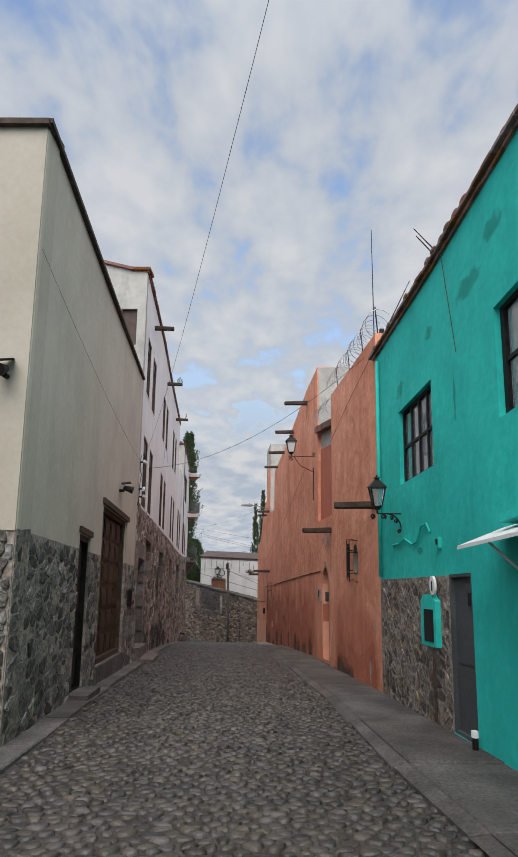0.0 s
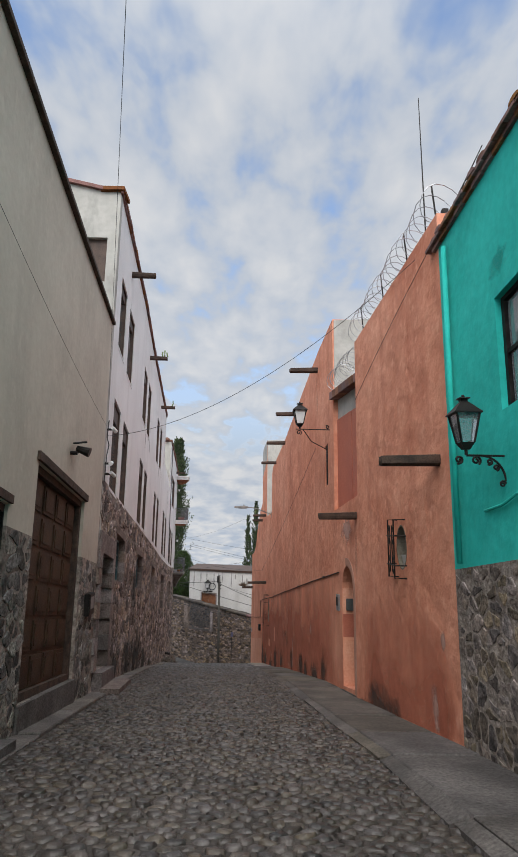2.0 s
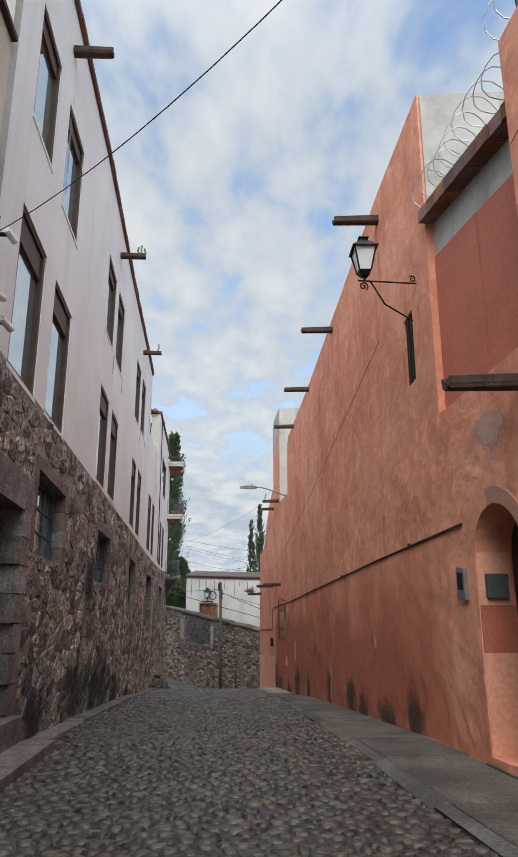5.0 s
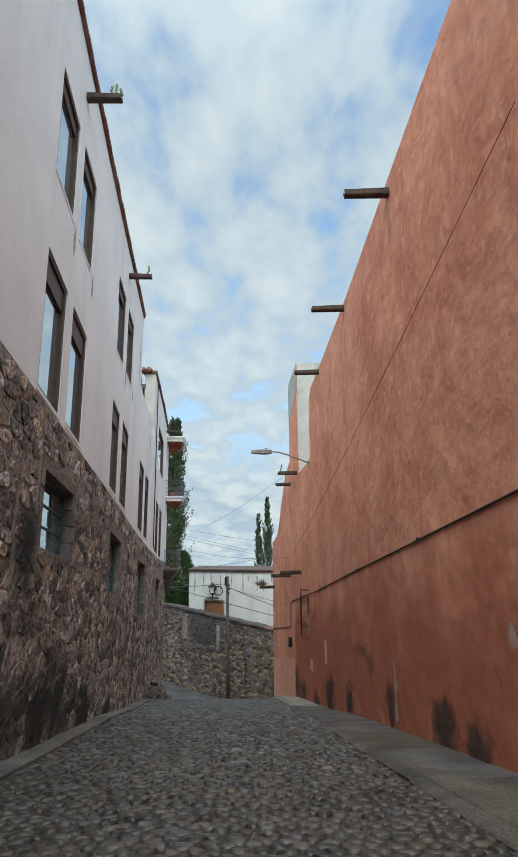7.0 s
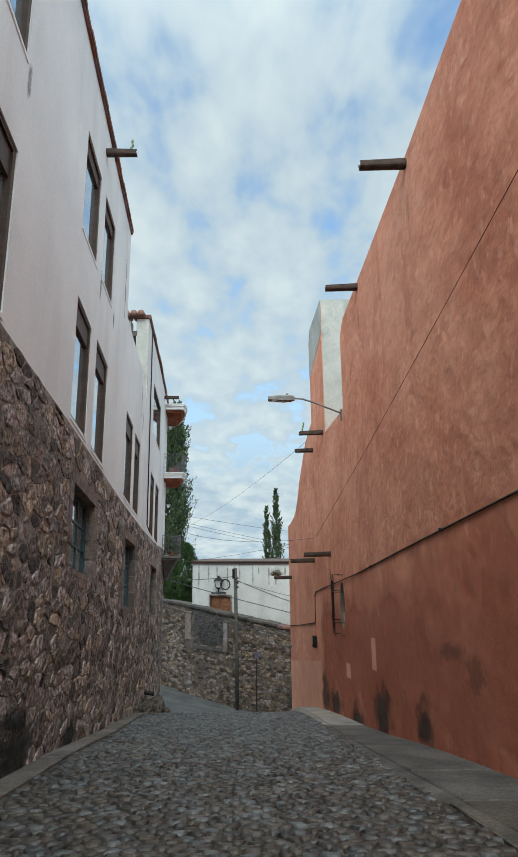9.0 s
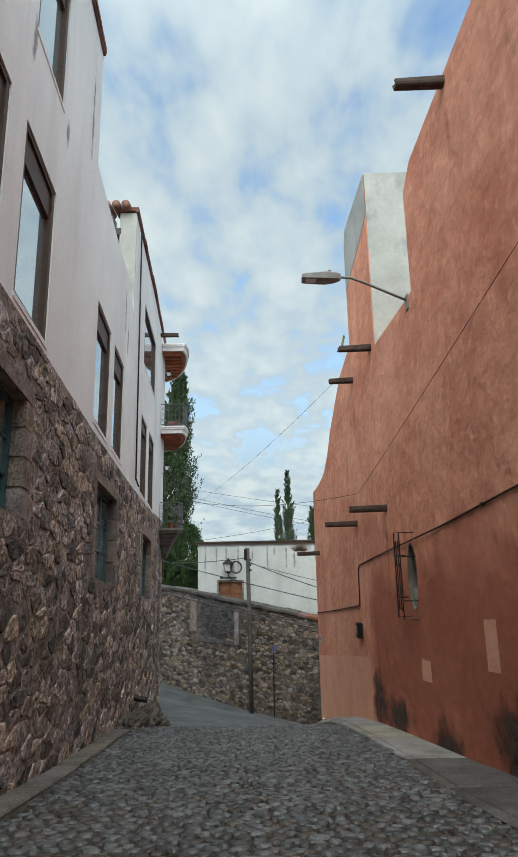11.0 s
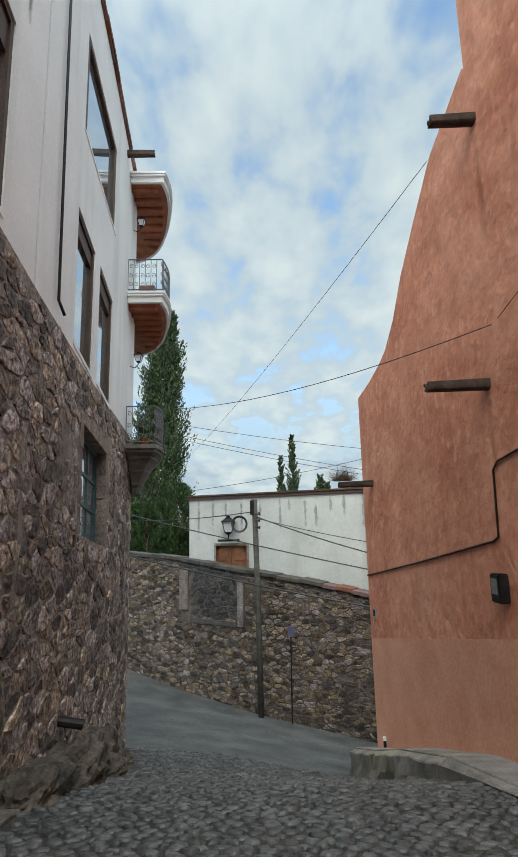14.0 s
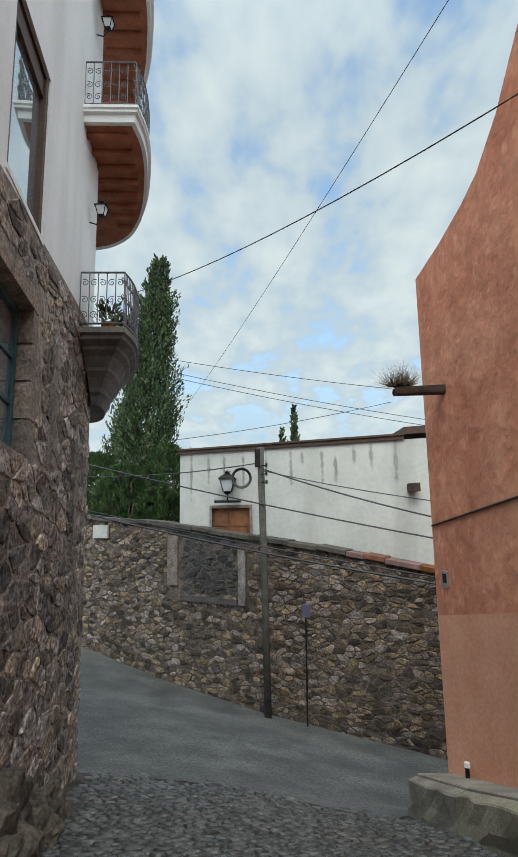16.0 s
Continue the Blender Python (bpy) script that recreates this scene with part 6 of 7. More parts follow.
# ---- pipes, boxes and small fittings on the terracotta wall ----
pipe = thing("conduit", (RX(27), 27, 0.0), "rusty conduit pipe clipped along the terracotta wall", "pipe")
runs = [(16.66, 1.35), (20.1, 0.83), (24.0, 0.22), (28.0, -0.40), (32.5, -1.12), (36.5, -1.72), (37.9, -1.95), (38.02, -2.05), (38.06, -2.92), (38.2, -2.98), (41.0, -3.42), (44.25, -3.9)]
bm = bmesh.new()
add_path(bm, [(RX(y) - 0.018, y, z) for y, z in runs], 0.015, 7)
smooth(part("tube", bm, M_BEAM, pipe))
for y, z in ((18.4, 1.10), (23.0, 0.39), (26.9, -0.22), (31.0, -0.88), (35.0, -1.49)):
    bm = bmesh.new()
    add_box(bm, (RX(y) - 0.02, y, z), (0.05, 0.06, 0.05), None, 0.008)
    part("clip", bm, M_IRON, pipe)


def wall_box(name, front, side, y, z, w, h, d, mat, label, category):
    root = thing(name, (front(y), y, z), label, category)
    bm = bmesh.new()
    prism(bm, front, side, [(y - w / 2, z - h / 2), (y + w / 2, z - h / 2), (y + w / 2, z + h / 2), (y - w / 2, z + h / 2)], -0.01, d)
    bmesh.ops.bevel(bm, geom=list(bm.edges), offset=min(w, h, d) * 0.12, segments=2, affect="EDGES")
    part("case", bm, mat, root)
    bm = bmesh.new()
    prism(bm, front, side, [(y - w * 0.32, z - h * 0.2), (y + w * 0.32, z - h * 0.2), (y + w * 0.32, z + h * 0.34), (y - w * 0.32, z + h * 0.34)], d - 0.002, d + 0.006)
    part("face", bm, M_DARK if mat is not M_IRON else M_LAMPGREY, root)


wall_box("meter_box", RX, -1, 38.05, -3.56, 0.22, 0.36, 0.14, M_IRON, "small rusty meter box on the wall", "box")
wall_box("address_plate", RX, -1, 43.9, -4.73, 0.2, 0.26, 0.02, M_GALV, "small pale metal plate on the wall", "plate")
wall_box("intercom", RX, -1, 16.74, 0.66, 0.2, 0.36, 0.05, M_GALV, "grey intercom plate beside the arched door", "intercom")
wall_box("mailbox", LX, 1, 14.74, 0.82, 0.42, 0.42, 0.12, M_IRON, "black mailbox on the stone jamb", "mailbox")
wall_box("bell_box", RX, -1, 7.47, 2.72, 0.10, 0.14, 0.05, M_TEAL, "small teal junction box on the wall", "box")
cab = tagged(part("cable", (lambda b: (add_path(b, [(RX(9.6) - 0.02, 9.6, 2.55), (RX(9.2) - 0.03, 9.2, 2.60), (RX(8.9) - 0.03, 8.9, 2.70), (RX(8.55) - 0.03, 8.55, 2.63), (RX(8.3) - 0.04, 8.3, 2.68), (RX(8.1) - 0.04, 8.1, 2.92), (RX(7.9) - 0.03, 7.9, 2.97), (RX(7.8) - 0.02, 7.8, 2.85)], 0.016, 6), b)[1])(bmesh.new()), M_TEAL), "teal painted cable looping over the wall", "cable")


def standpipe(x, y, z, label):
    root = thing("standpipe", (x, y, z), label, "pipe")
    bm = bmesh.new()
    add_tube(bm, (x, y, z - 0.05), (x, y, z + 0.15), 0.034, 0.03, 10)
    part("tube", bm, M_IRON, root)
    bm = bmesh.new()
    add_tube(bm, (x, y, z + 0.14), (x, y, z + 0.20), 0.042, 0.038, 12)
    part("cap", bm, M_WHITEPAINT, root, "white plastic cap")


standpipe(RX(6.45) - 0.09, 6.45, WALK(6.45), "short black standpipe with a white cap")
standpipe(RX(43.45) - 0.08, 43.45, WALK(43.45), "short rusty standpipe with a pale cap")

awning = thing("awning", (RX(5.5), 5.5, 2.8), "small white sheet awning over a service hatch", "awning")
bm = bmesh.new()
add_hex(bm, [(RX(5.7) - 0.5, 5.72, 2.74), (RX(5.7) + 0.05, 5.72, 2.96), (RX(3.6) + 0.05, 3.6, 3.30), (RX(3.6) - 0.5, 3.6, 3.08), (RX(5.7) - 0.5, 5.72, 2.775), (RX(5.7) + 0.05, 5.72, 2.995), (RX(3.6) + 0.05, 3.6, 3.335), (RX(3.6) - 0.5, 3.6, 3.115)])
part("sheet", bm, M_WHITEPAINT, awning)
for y in (5.2, 3.9):
    bm = bmesh.new()
    add_path(bm, [(RX(y) + 0.02, y, 2.45), (RX(y) - 0.42, y, 2.85 + (5.2 - y) * 0.17)], 0.014, 6)
    part("stay", bm, M_WHITEPAINT, awning)
bm = bmesh.new()
add_hex(bm, [(RX(5.3) - 0.3, 5.3, 3.02), (RX(5.3) - 0.02, 5.3, 3.02), (RX(4.5) - 0.02, 4.5, 3.16), (RX(4.5) - 0.3, 4.5, 3.16), (RX(5.3) - 0.3, 5.3, 3.10), (RX(5.3) - 0.02, 5.3, 3.10), (RX(4.5) - 0.02, 4.5, 3.24), (RX(4.5) - 0.3, 4.5, 3.24)])
part("tray", bm, M_TEAL, awning)


def floodlight(at, out, label):
    root = thing("floodlight", at, label, "lamp", "wall floodlights")
    x, y, z = at
    o = Vector(out)
    bm = bmesh.new()
    add_tube(bm, (x, y, z - 0.06), Vector((x, y, z - 0.06)) + o * 0.12, 0.035)
    add_tube(bm, Vector((x, y, z - 0.06)) + o * 0.12, Vector((x, y, z)) + o * 0.16, 0.02)
    part("mount", bm, M_IRON, root)
    bm = bmesh.new()
    add_tube(bm, Vector((x, y, z + 0.02)) + o * 0.10, Vector((x, y, z - 0.05)) + o * 0.32, 0.05, 0.085, 10)
    part("head", bm, M_IRON, root)
    bm = bmesh.new()
    add_box(bm, Vector((x, y, z + 0.12)) + o * 0.15, (0.22, 0.22, 0.02), pose(0, 0, 0, 12, -10, 20), 0.004)
    part("solar_panel", bm, M_DARK, root)


floodlight((LX(12.75), 12.75, 3.62), (1, 0.1, 0), "black solar floodlight on the beige wall")
floodlight((-3.2, 6.44, 4.78), (0.1, -1, 0), "black solar floodlight on the cream end wall")
cctv = thing("security_camera", (LX(15.6), 15.6, 3.7), "white security cameras with loose cables at the house corner", "camera")
for y, z, dy in ((15.6, 3.72, -0.25), (15.75, 3.5, 0.18), (15.62, 4.5, 0.15)):
    bm = bmesh.new()
    add_tube(bm, (LX(y), y, z), (LX(y) + 0.14, y, z), 0.025)
    part("mount", bm, M_IRON, cctv)
    bm = bmesh.new()
    add_tube(bm, (LX(y) + 0.14, y - dy * 0.3, z + 0.03), (LX(y) + 0.18, y + dy * 0.7, z - 0.03), 0.04, 0.045, 10)
    part("barrel", bm, M_WHITEPAINT, cctv)
bm = bmesh.new()
add_path(bm, [(LX(15.55) + 0.03, 15.55, 3.3), (LX(15.55) + 0.04, 15.57, 3.9), (LX(15.55) + 0.05, 15.66, 4.15), (LX(15.55) + 0.03, 15.55, 4.3), (LX(15.55) + 0.04, 15.58, 4.7)], 0.012, 5)
part("cable", bm, M_WIRE, cctv)

# ---- razor wire, masts ----
wire = thing("razor_wire", (RX(13), 13, 6.6), "coils of galvanised razor wire on the wall top", "wire")
bm = bmesh.new()
pts = []
for i in range(420):
    a = i * 2 * math.pi / 14
    y = 10.6 + 6.6 * i / 420
    zc = A_TOP(y) + 0.28 if y < 14.95 else 6.15
    rr = 0.27 + 0.03 * math.sin(i * 0.37)
    pts.append((RX(y) + 0.14 + rr * math.cos(a), y + 0.05 * math.sin(i * 0.9), zc + rr * math.sin(a)))
add_path(bm, pts, 0.007, 4)
part("coil", bm, M_GALV, wire)
for y in (10.9, 12.1, 13.4, 14.8):
    bm = bmesh.new()
    add_tube(bm, (RX(y) + 0.2, y, A_TOP(y) - 0.2), (RX(y) + 0.12, y, A_TOP(y) + 0.75), 0.014)
    part("stake", bm, M_IRON, wire)
for p, q, lab in (((2.45, 11.6, 6.0), (2.43, 11.6, 9.62), "thin tall antenna mast on the roof"), ((2.39, 10.6, 6.66), (3.0, 10.6, 7.92), "slanting metal rod on the roof"), ((2.52, 7.2, 6.72), (2.12, 7.2, 7.17), "thin slanting aerial rod on the tiled eave"), ((2.50, 7.25, 6.70), (2.15, 7.2, 7.06), "thin slanting aerial rod on the tiled eave")):
    root = thing("antenna_mast", p, lab, "antenna", "roof masts")
    bm = bmesh.new()
    add_tube(bm, p, q, 0.010 if p[1] < 10 else 0.016, 0.007)
    part("rod", bm, M_IRON, root)
    bm = bmesh.new()
    add_box(bm, Vector(p) + Vector((0, 0, 0.1)), (0.09, 0.09, 0.2), None, 0.01)
    part("foot", bm, M_IRON, root)

# ---- balconies at the rounded corner ----
M_CORBEL = material("grey_moulded_stone", (0.10, 0.092, 0.085), (0.18, 0.165, 0.15), 0.85, 2.5, 30, 0.3, dirt=(0.04, 0.037, 0.034), dirt_amount=0.6, dirt_scale=1.2)
PLAN = [(-6.04, 42.83), (-5.16, 42.86), (-5.12, 43.4), (-5.19, 44.05), (-5.36, 44.8), (-5.55, 45.45), (-5.82, 46.1), (-6.2, 46.7), (-6.8, 47.15), (-7.6, 47.3), (-7.6, 44.1), (-6.13, 43.95)]
REF = Vector((-6.5, 44.4))


def rounded(pts, n=3):
    """More points between the given ones, on a smooth curve."""
    out = []
    for i in range(len(pts) - 1):
        p0, p1, p2, p3 = (Vector(pts[max(0, min(len(pts) - 1, i + k))]) for k in (-1, 0, 1, 2))
        for q in range(n):
            t = q / n
            out.append(tuple(0.5 * (2 * p1 + (p2 - p0) * t + (2 * p0 - 5 * p1 + 4 * p2 - p3) * t * t + (3 * p1 - p0 - 3 * p2 + p3) * t ** 3)))
    return out + [pts[-1]]


PLAN = PLAN[:1] + rounded(PLAN[1:10]) + PLAN[10:]


def plan_at(k):
    """The plan drawn in by k; the points inside the wall stay, and the end face tapers with the rest."""
    last = len(PLAN) - 1
    out = []
    for i, p in enumerate(PLAN):
        q = REF + (Vector(p) - REF) * k
        out.append(Vector((p[0], q.y)) if i == 0 else (Vector(p) if i >= last - 1 else q))
    return out


def stacked(bm, levels):
    """A moulded block: outlines of the plan, scaled, one over the other."""
    rings = [[bm.verts.new((p.x, p.y, z)) for p in plan_at(k)] for k, z in levels]
    n = len(PLAN)
    for a, b in zip(rings, rings[1:]):
        for i in range(n):
            bm.faces.new((a[i], a[(i + 1) % n], b[(i + 1) % n], b[i]))
    bm.faces.new(rings[0][::-1])
    bm.faces.new(rings[-1])
    bmesh.ops.recalc_face_normals(bm, faces=bm.faces)


def railing(root, z, h, k_):
    pts = [Vector((p.x, p.y, z)) for p in plan_at(k_)[0:20]]
    for dz in (0.06, h):
        bm = bmesh.new()
        add_path(bm, [p + Vector((0, 0, dz)) for p in pts], 0.016, 6)
        part("rail", bm, M_RAIL, root)
    for a, b in zip(pts, pts[1:]):
        n = max(2, round((b - a).length / 0.13))
        for k in range(n):
            p = a.lerp(b, k / n)
            bm = bmesh.new()
            add_tube(bm, p + Vector((0, 0, 0.06)), p + Vector((0, 0, h)), 0.009, seg=5)
            part("baluster", bm, M_RAIL, root)
            if k % 2 == 0:
                d = (b - a).normalized()
                for zz in (0.2, 0.5 * h, h - 0.17):
                    for s in (-1, 1):
                        bm = bmesh.new()
                        add_path(bm, spiral(p + Vector((0, 0, zz)) + d * s * 0.065, d * s, (0, 0, 1), 0.01, 0.062, 1.3, 0.3, 12), 0.007, 4)
                        part("scroll", bm, M_RAIL, root)


for z, lab in ((6.10, "white curved balcony with a terracotta soffit"), (2.90, "white curved balcony with an iron railing")):
    root = thing("balcony", (-6.0, 43.6, z), lab, "balcony", "curved balconies")
    bm = bmesh.new()
    stacked(bm, [(0.95, z - 0.26), (0.955, z - 0.13), (0.985, z - 0.11), (0.985, z - 0.07), (1.0, z - 0.05), (1.0, z)])
    part("slab", bm, M_WHITEPAINT, root)
    bm = bmesh.new()
    stacked(bm, [(0.80, z - 0.30), (0.90, z - 0.262)])
    part("soffit", bm, M_SOFFIT, root, "terracotta soffit")
    for k in range(8):
        bm = bmesh.new()
        y = 43.15 + 0.40 * k
        add_tube(bm, (-6.3, y, z - 0.31), (-5.40 - 0.012 * k * k, y + 0.03, z - 0.33), 0.07, 0.06, 8)
        smooth(part("joist", bm, M_SOFFIT, root))
    if z < 5:
        railing(root, z, 0.84, 0.955)
        for (xa, ya), (xb, yb) in (((-5.95, 42.9), (-5.3, 42.93)),):
            bm = bmesh.new()
            add_box(bm, ((xa + xb) / 2, ya + 0.3, z + 0.12), (0.4, 0.3, 0.24), None, 0.03)
            part("planter", bm, M_COPING, root)
root = thing("balcony", (-6.0, 43.6, -0.6), "grey moulded stone balcony with an iron railing", "balcony", "curved balconies")
bm = bmesh.new()
stacked(bm, [(0.40, -1.85), (0.44, -1.72), (0.47, -1.66), (0.48, -1.60), (0.55, -1.44), (0.60, -1.36), (0.61, -1.31), (0.68, -1.16), (0.74, -1.08), (0.75, -1.03), (0.83, -0.95), (0.84, -0.90), (0.87, -0.87), (0.87, -0.78)])
part("slab", bm, M_CORBEL, root)
railing(root, -0.78, 0.9, 0.85)
r_ = random.Random(31)
for p in ((-5.70, 43.4), (-5.60, 43.9)):
    pot = thing("potted_plant", (p[0], p[1], -0.78), "small potted plant on the stone balcony", "plant", "balcony plants")
    bm = bmesh.new()
    add_tube(bm, (p[0], p[1], -0.78), (p[0], p[1], -0.60), 0.08, 0.11, 12)
    part("pot", bm, M_COPING, pot)
    lv = leaf_crown(lambda t: 0.16, 0.3, 140, 0.07, r_, (0, 0), 0.4, 2)
    f_ = part("foliage", ([(x + p[0], y + p[1], z - 0.61) for x, y, z in lv[0]], [], lv[2]), M_BUSH, pot)

# lower paint band, patches and stains on the terracotta wall
bm = bmesh.new()
prism(bm, RX, -1, [(37.4, -5.6), (44.28, -7.7), (44.28, -5.34), (37.4, -4.06)], 0.0, 0.006)
part("paint_band", bm, M_PEACH, orange, "lighter peach paint band at the foot")
bm = bmesh.new()
prism(bm, RX, -1, [(33.55, -3.72), (34.0, -3.78), (33.98, -3.42), (33.57, -3.38)], 0.0, 0.005)
part("paint_patch", bm, M_PEACH, orange, "square patch of lighter paint")
bm = bmesh.new()
prism(bm, RX, -1, [(31.0, -3.0), (31.35, -3.05), (31.35, -2.4), (31.0, -2.35)], 0.0, 0.005)
part("paint_patch", bm, M_PEACH, orange, "square patch of lighter paint")


def stain_material(name, mat_low, mat_high, edge=0.5, sharp=0.25, sc=3.0, most=0.85):
    """Paint, mould or shade put in as colour, thinning out to nothing at an uneven edge."""
    m = material(name, mat_low, mat_high, 0.95, 5, 40, 0.2)
    nd, ln = m.node_tree.nodes, m.node_tree.links
    at = nd.new("ShaderNodeAttribute")
    at.attribute_name = "spread"
    geo = nd.new("ShaderNodeNewGeometry")
    t = nd.new("ShaderNodeTexNoise")
    t.inputs["Scale"].default_value, t.inputs["Detail"].default_value = sc, 6
    ln.new(geo.outputs["Position"], t.inputs["Vector"])
    s = nd.new("ShaderNodeMath")
    s.operation = "MULTIPLY_ADD"
    s.inputs[1].default_value = 1.3
    ln.new(t.outputs[0], s.inputs[0])
    ln.new(at.outputs["Fac"], s.inputs[2])
    r = nd.new("ShaderNodeMapRange")
    r.inputs["From Min"].default_value, r.inputs["From Max"].default_value = edge + 0.5, edge + 0.5 + sharp
    r.inputs["To Max"].default_value = most
    ln.new(s.outputs[0], r.inputs["Value"])
    ln.new(r.outputs[0], nd["Principled BSDF"].inputs["Alpha"])
    return m


M_MOULDSTAIN = stain_material("mould_stain", (0.028, 0.026, 0.024), (0.07, 0.05, 0.04), 0.45, 0.4, 2.6)
M_PALESTAIN = stain_material("pale_lime_stain", (0.40, 0.25, 0.21), (0.50, 0.36, 0.31), 0.5, 0.4, 4)
M_DAMP = stain_material("damp_streak", (0.22, 0.075, 0.045), (0.28, 0.10, 0.06), 0.5, 0.6, 2, 0.3)
M_GREYDAMP = stain_material("grey_water_streak", (0.24, 0.23, 0.23), (0.32, 0.31, 0.31), 0.5, 0.6, 4)
M_TEALSTAIN = stain_material("peeled_teal", (0.012, 0.19, 0.16), (0.02, 0.24, 0.20), 0.5, 0.3, 6, 0.4)


M_SMUDGE = stain_material("dark_smudge", (0.05, 0.035, 0.03), (0.11, 0.06, 0.045), 0.5, 0.3, 9.0, 0.42)


def stain(parent, front, side, y, z, ry_, rz_, mat, tilt=0.0, d=0.008, label="", across=False):
    n, vs, fs, val = 14, [], [], []
    for ring, q in enumerate((0.0, 0.5, 1.0)):
        for i in range(n):
            a = 2 * math.pi * i / n
            yy, zz = y + ry_ * q * math.cos(a), z + rz_ * q * math.sin(a) + tilt * ry_ * q * math.cos(a)
            vs.append((yy, front(yy) + side * d, zz) if across else (front(yy) + side * d, yy, zz))
            val.append(1 - q)
    for ring in (0, 1):
        for i in range(n):
            j = (i + 1) % n
            fs.append((ring * n + i, ring * n + j, ring * n + n + j, ring * n + n + i))
    ob = part("stain", (vs, [], fs), mat, parent, label)
    ob.data.attributes.new("spread", "FLOAT", "POINT").data.foreach_set("value", val)
    ob.visible_shadow = False


# deeper red under the conduit, thinning upwards: part paint, part the street's shade in colour
M_REDSHADE = stain_material("deep_red_paint_and_shade", (0.34, 0.100, 0.057), (0.44, 0.142, 0.084), 0.48, 0.75, 0.8, 0.82)


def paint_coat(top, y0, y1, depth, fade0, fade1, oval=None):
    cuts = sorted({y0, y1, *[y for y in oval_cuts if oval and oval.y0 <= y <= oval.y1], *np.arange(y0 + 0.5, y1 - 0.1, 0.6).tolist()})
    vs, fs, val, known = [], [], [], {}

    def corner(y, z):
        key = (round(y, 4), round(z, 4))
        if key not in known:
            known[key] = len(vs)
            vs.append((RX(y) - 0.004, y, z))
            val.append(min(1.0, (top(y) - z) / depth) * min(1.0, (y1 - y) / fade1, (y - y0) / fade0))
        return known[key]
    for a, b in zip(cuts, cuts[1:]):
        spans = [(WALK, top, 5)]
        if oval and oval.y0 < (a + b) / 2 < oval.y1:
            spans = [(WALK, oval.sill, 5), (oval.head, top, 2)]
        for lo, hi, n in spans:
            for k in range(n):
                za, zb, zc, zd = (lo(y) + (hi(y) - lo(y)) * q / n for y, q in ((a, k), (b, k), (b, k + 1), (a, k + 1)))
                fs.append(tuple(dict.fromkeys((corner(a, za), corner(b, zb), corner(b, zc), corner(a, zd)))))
    coat = part("paint_coat", (vs, [], fs), M_REDSHADE, orange, "deeper red low on the wall, part paint, part painted shade")
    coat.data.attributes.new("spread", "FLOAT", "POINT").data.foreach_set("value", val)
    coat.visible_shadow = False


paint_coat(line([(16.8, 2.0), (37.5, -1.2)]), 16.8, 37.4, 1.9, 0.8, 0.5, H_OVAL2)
# no conduit here: the same red darkens the wall's foot
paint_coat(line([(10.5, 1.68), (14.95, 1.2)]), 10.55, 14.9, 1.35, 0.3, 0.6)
M_ALGAE = stain_material("black_algae", (0.014, 0.014, 0.013), (0.035, 0.034, 0.03), 0.45, 0.5, 2.2, 0.85)
for y, z, a, b in ((18.6, -1.2, 1.6, 0.7), (21.2, -1.6, 2.2, 1.0), (23.6, -2.1, 2.4, 1.3), (26.0, -2.8, 2.0, 1.1), (28.8, -3.5, 1.2, 0.5), (22.0, 0.4, 0.7, 1.0)):
    stain(stone_white, LX, 1, y, z, a, b, M_ALGAE, -0.17, 0.034)
M_LIMERUN = stain_material("pale_mortar_run", (0.20, 0.168, 0.148), (0.29, 0.25, 0.22), 0.5, 0.45, 5, 0.6)
for y, z, a, b in ((21.4, 0.4, 0.16, 2.3), (25.6, -0.7, 0.15, 2.2), (27.1, -0.6, 0.2, 2.0), (31.6, -2.0, 0.16, 2.6), (36.8, -2.6, 0.22, 2.4), (20.3, 1.9, 0.9, 0.45), (26.0, 1.2, 1.2, 0.4), (33.0, 0.1, 1.3, 0.35), (38.4, -1.6, 0.9, 1.4), (42.0, -2.2, 0.5, 2.4), (43.2, -3.5, 0.3, 2.6)):
    stain(stone_white, LX, 1, y, z, a, b, M_LIMERUN, -0.15, 0.036)
for k in range(13):
    x, drop = -5.7 + 0.55 * k + rnd.uniform(-0.2, 0.2), rnd.uniform(0.4, 1.3)
    stain(far_house, lambda v: house_y(v), -1, x, -1.5 - drop * 0.55, 0.10, drop, M_GREYDAMP, 0, 0.004, across=True)
for y, z, a, b in ((13.6, -0.75, 1.7, 0.75), (15.0, -1.1, 0.5, 0.3), (18.6, -1.3, 0.6, 0.7), (19.9, -1.75, 1.0, 0.6), (21.5, -2.0, 0.6, 0.7), (22.5, -2.15, 0.8, 0.7), (24.9, -2.5, 0.5, 0.8), (28.2, -3.2, 0.6, 0.7),
                   (30.7, -3.75, 1.1, 0.95), (33.0, -4.5, 1.0, 0.5), (35.5, -4.8, 1.5, 0.6), (36.7, -4.9, 0.9, 1.0)):
    stain(orange, RX, -1, y, z, a, b, M_MOULDSTAIN, -0.17)
for y, z, a, b in ((24.6, -2.1, 0.22, 0.9), (10.95, 0.95, 0.12, 0.22), (11.3, 0.0, 0.2, 0.5), (20.5, -0.6, 0.2, 0.3), (15.9, 2.3, 0.7, 0.5)):
    stain(orange, RX, -1, y, z, a, b, M_PALESTAIN)
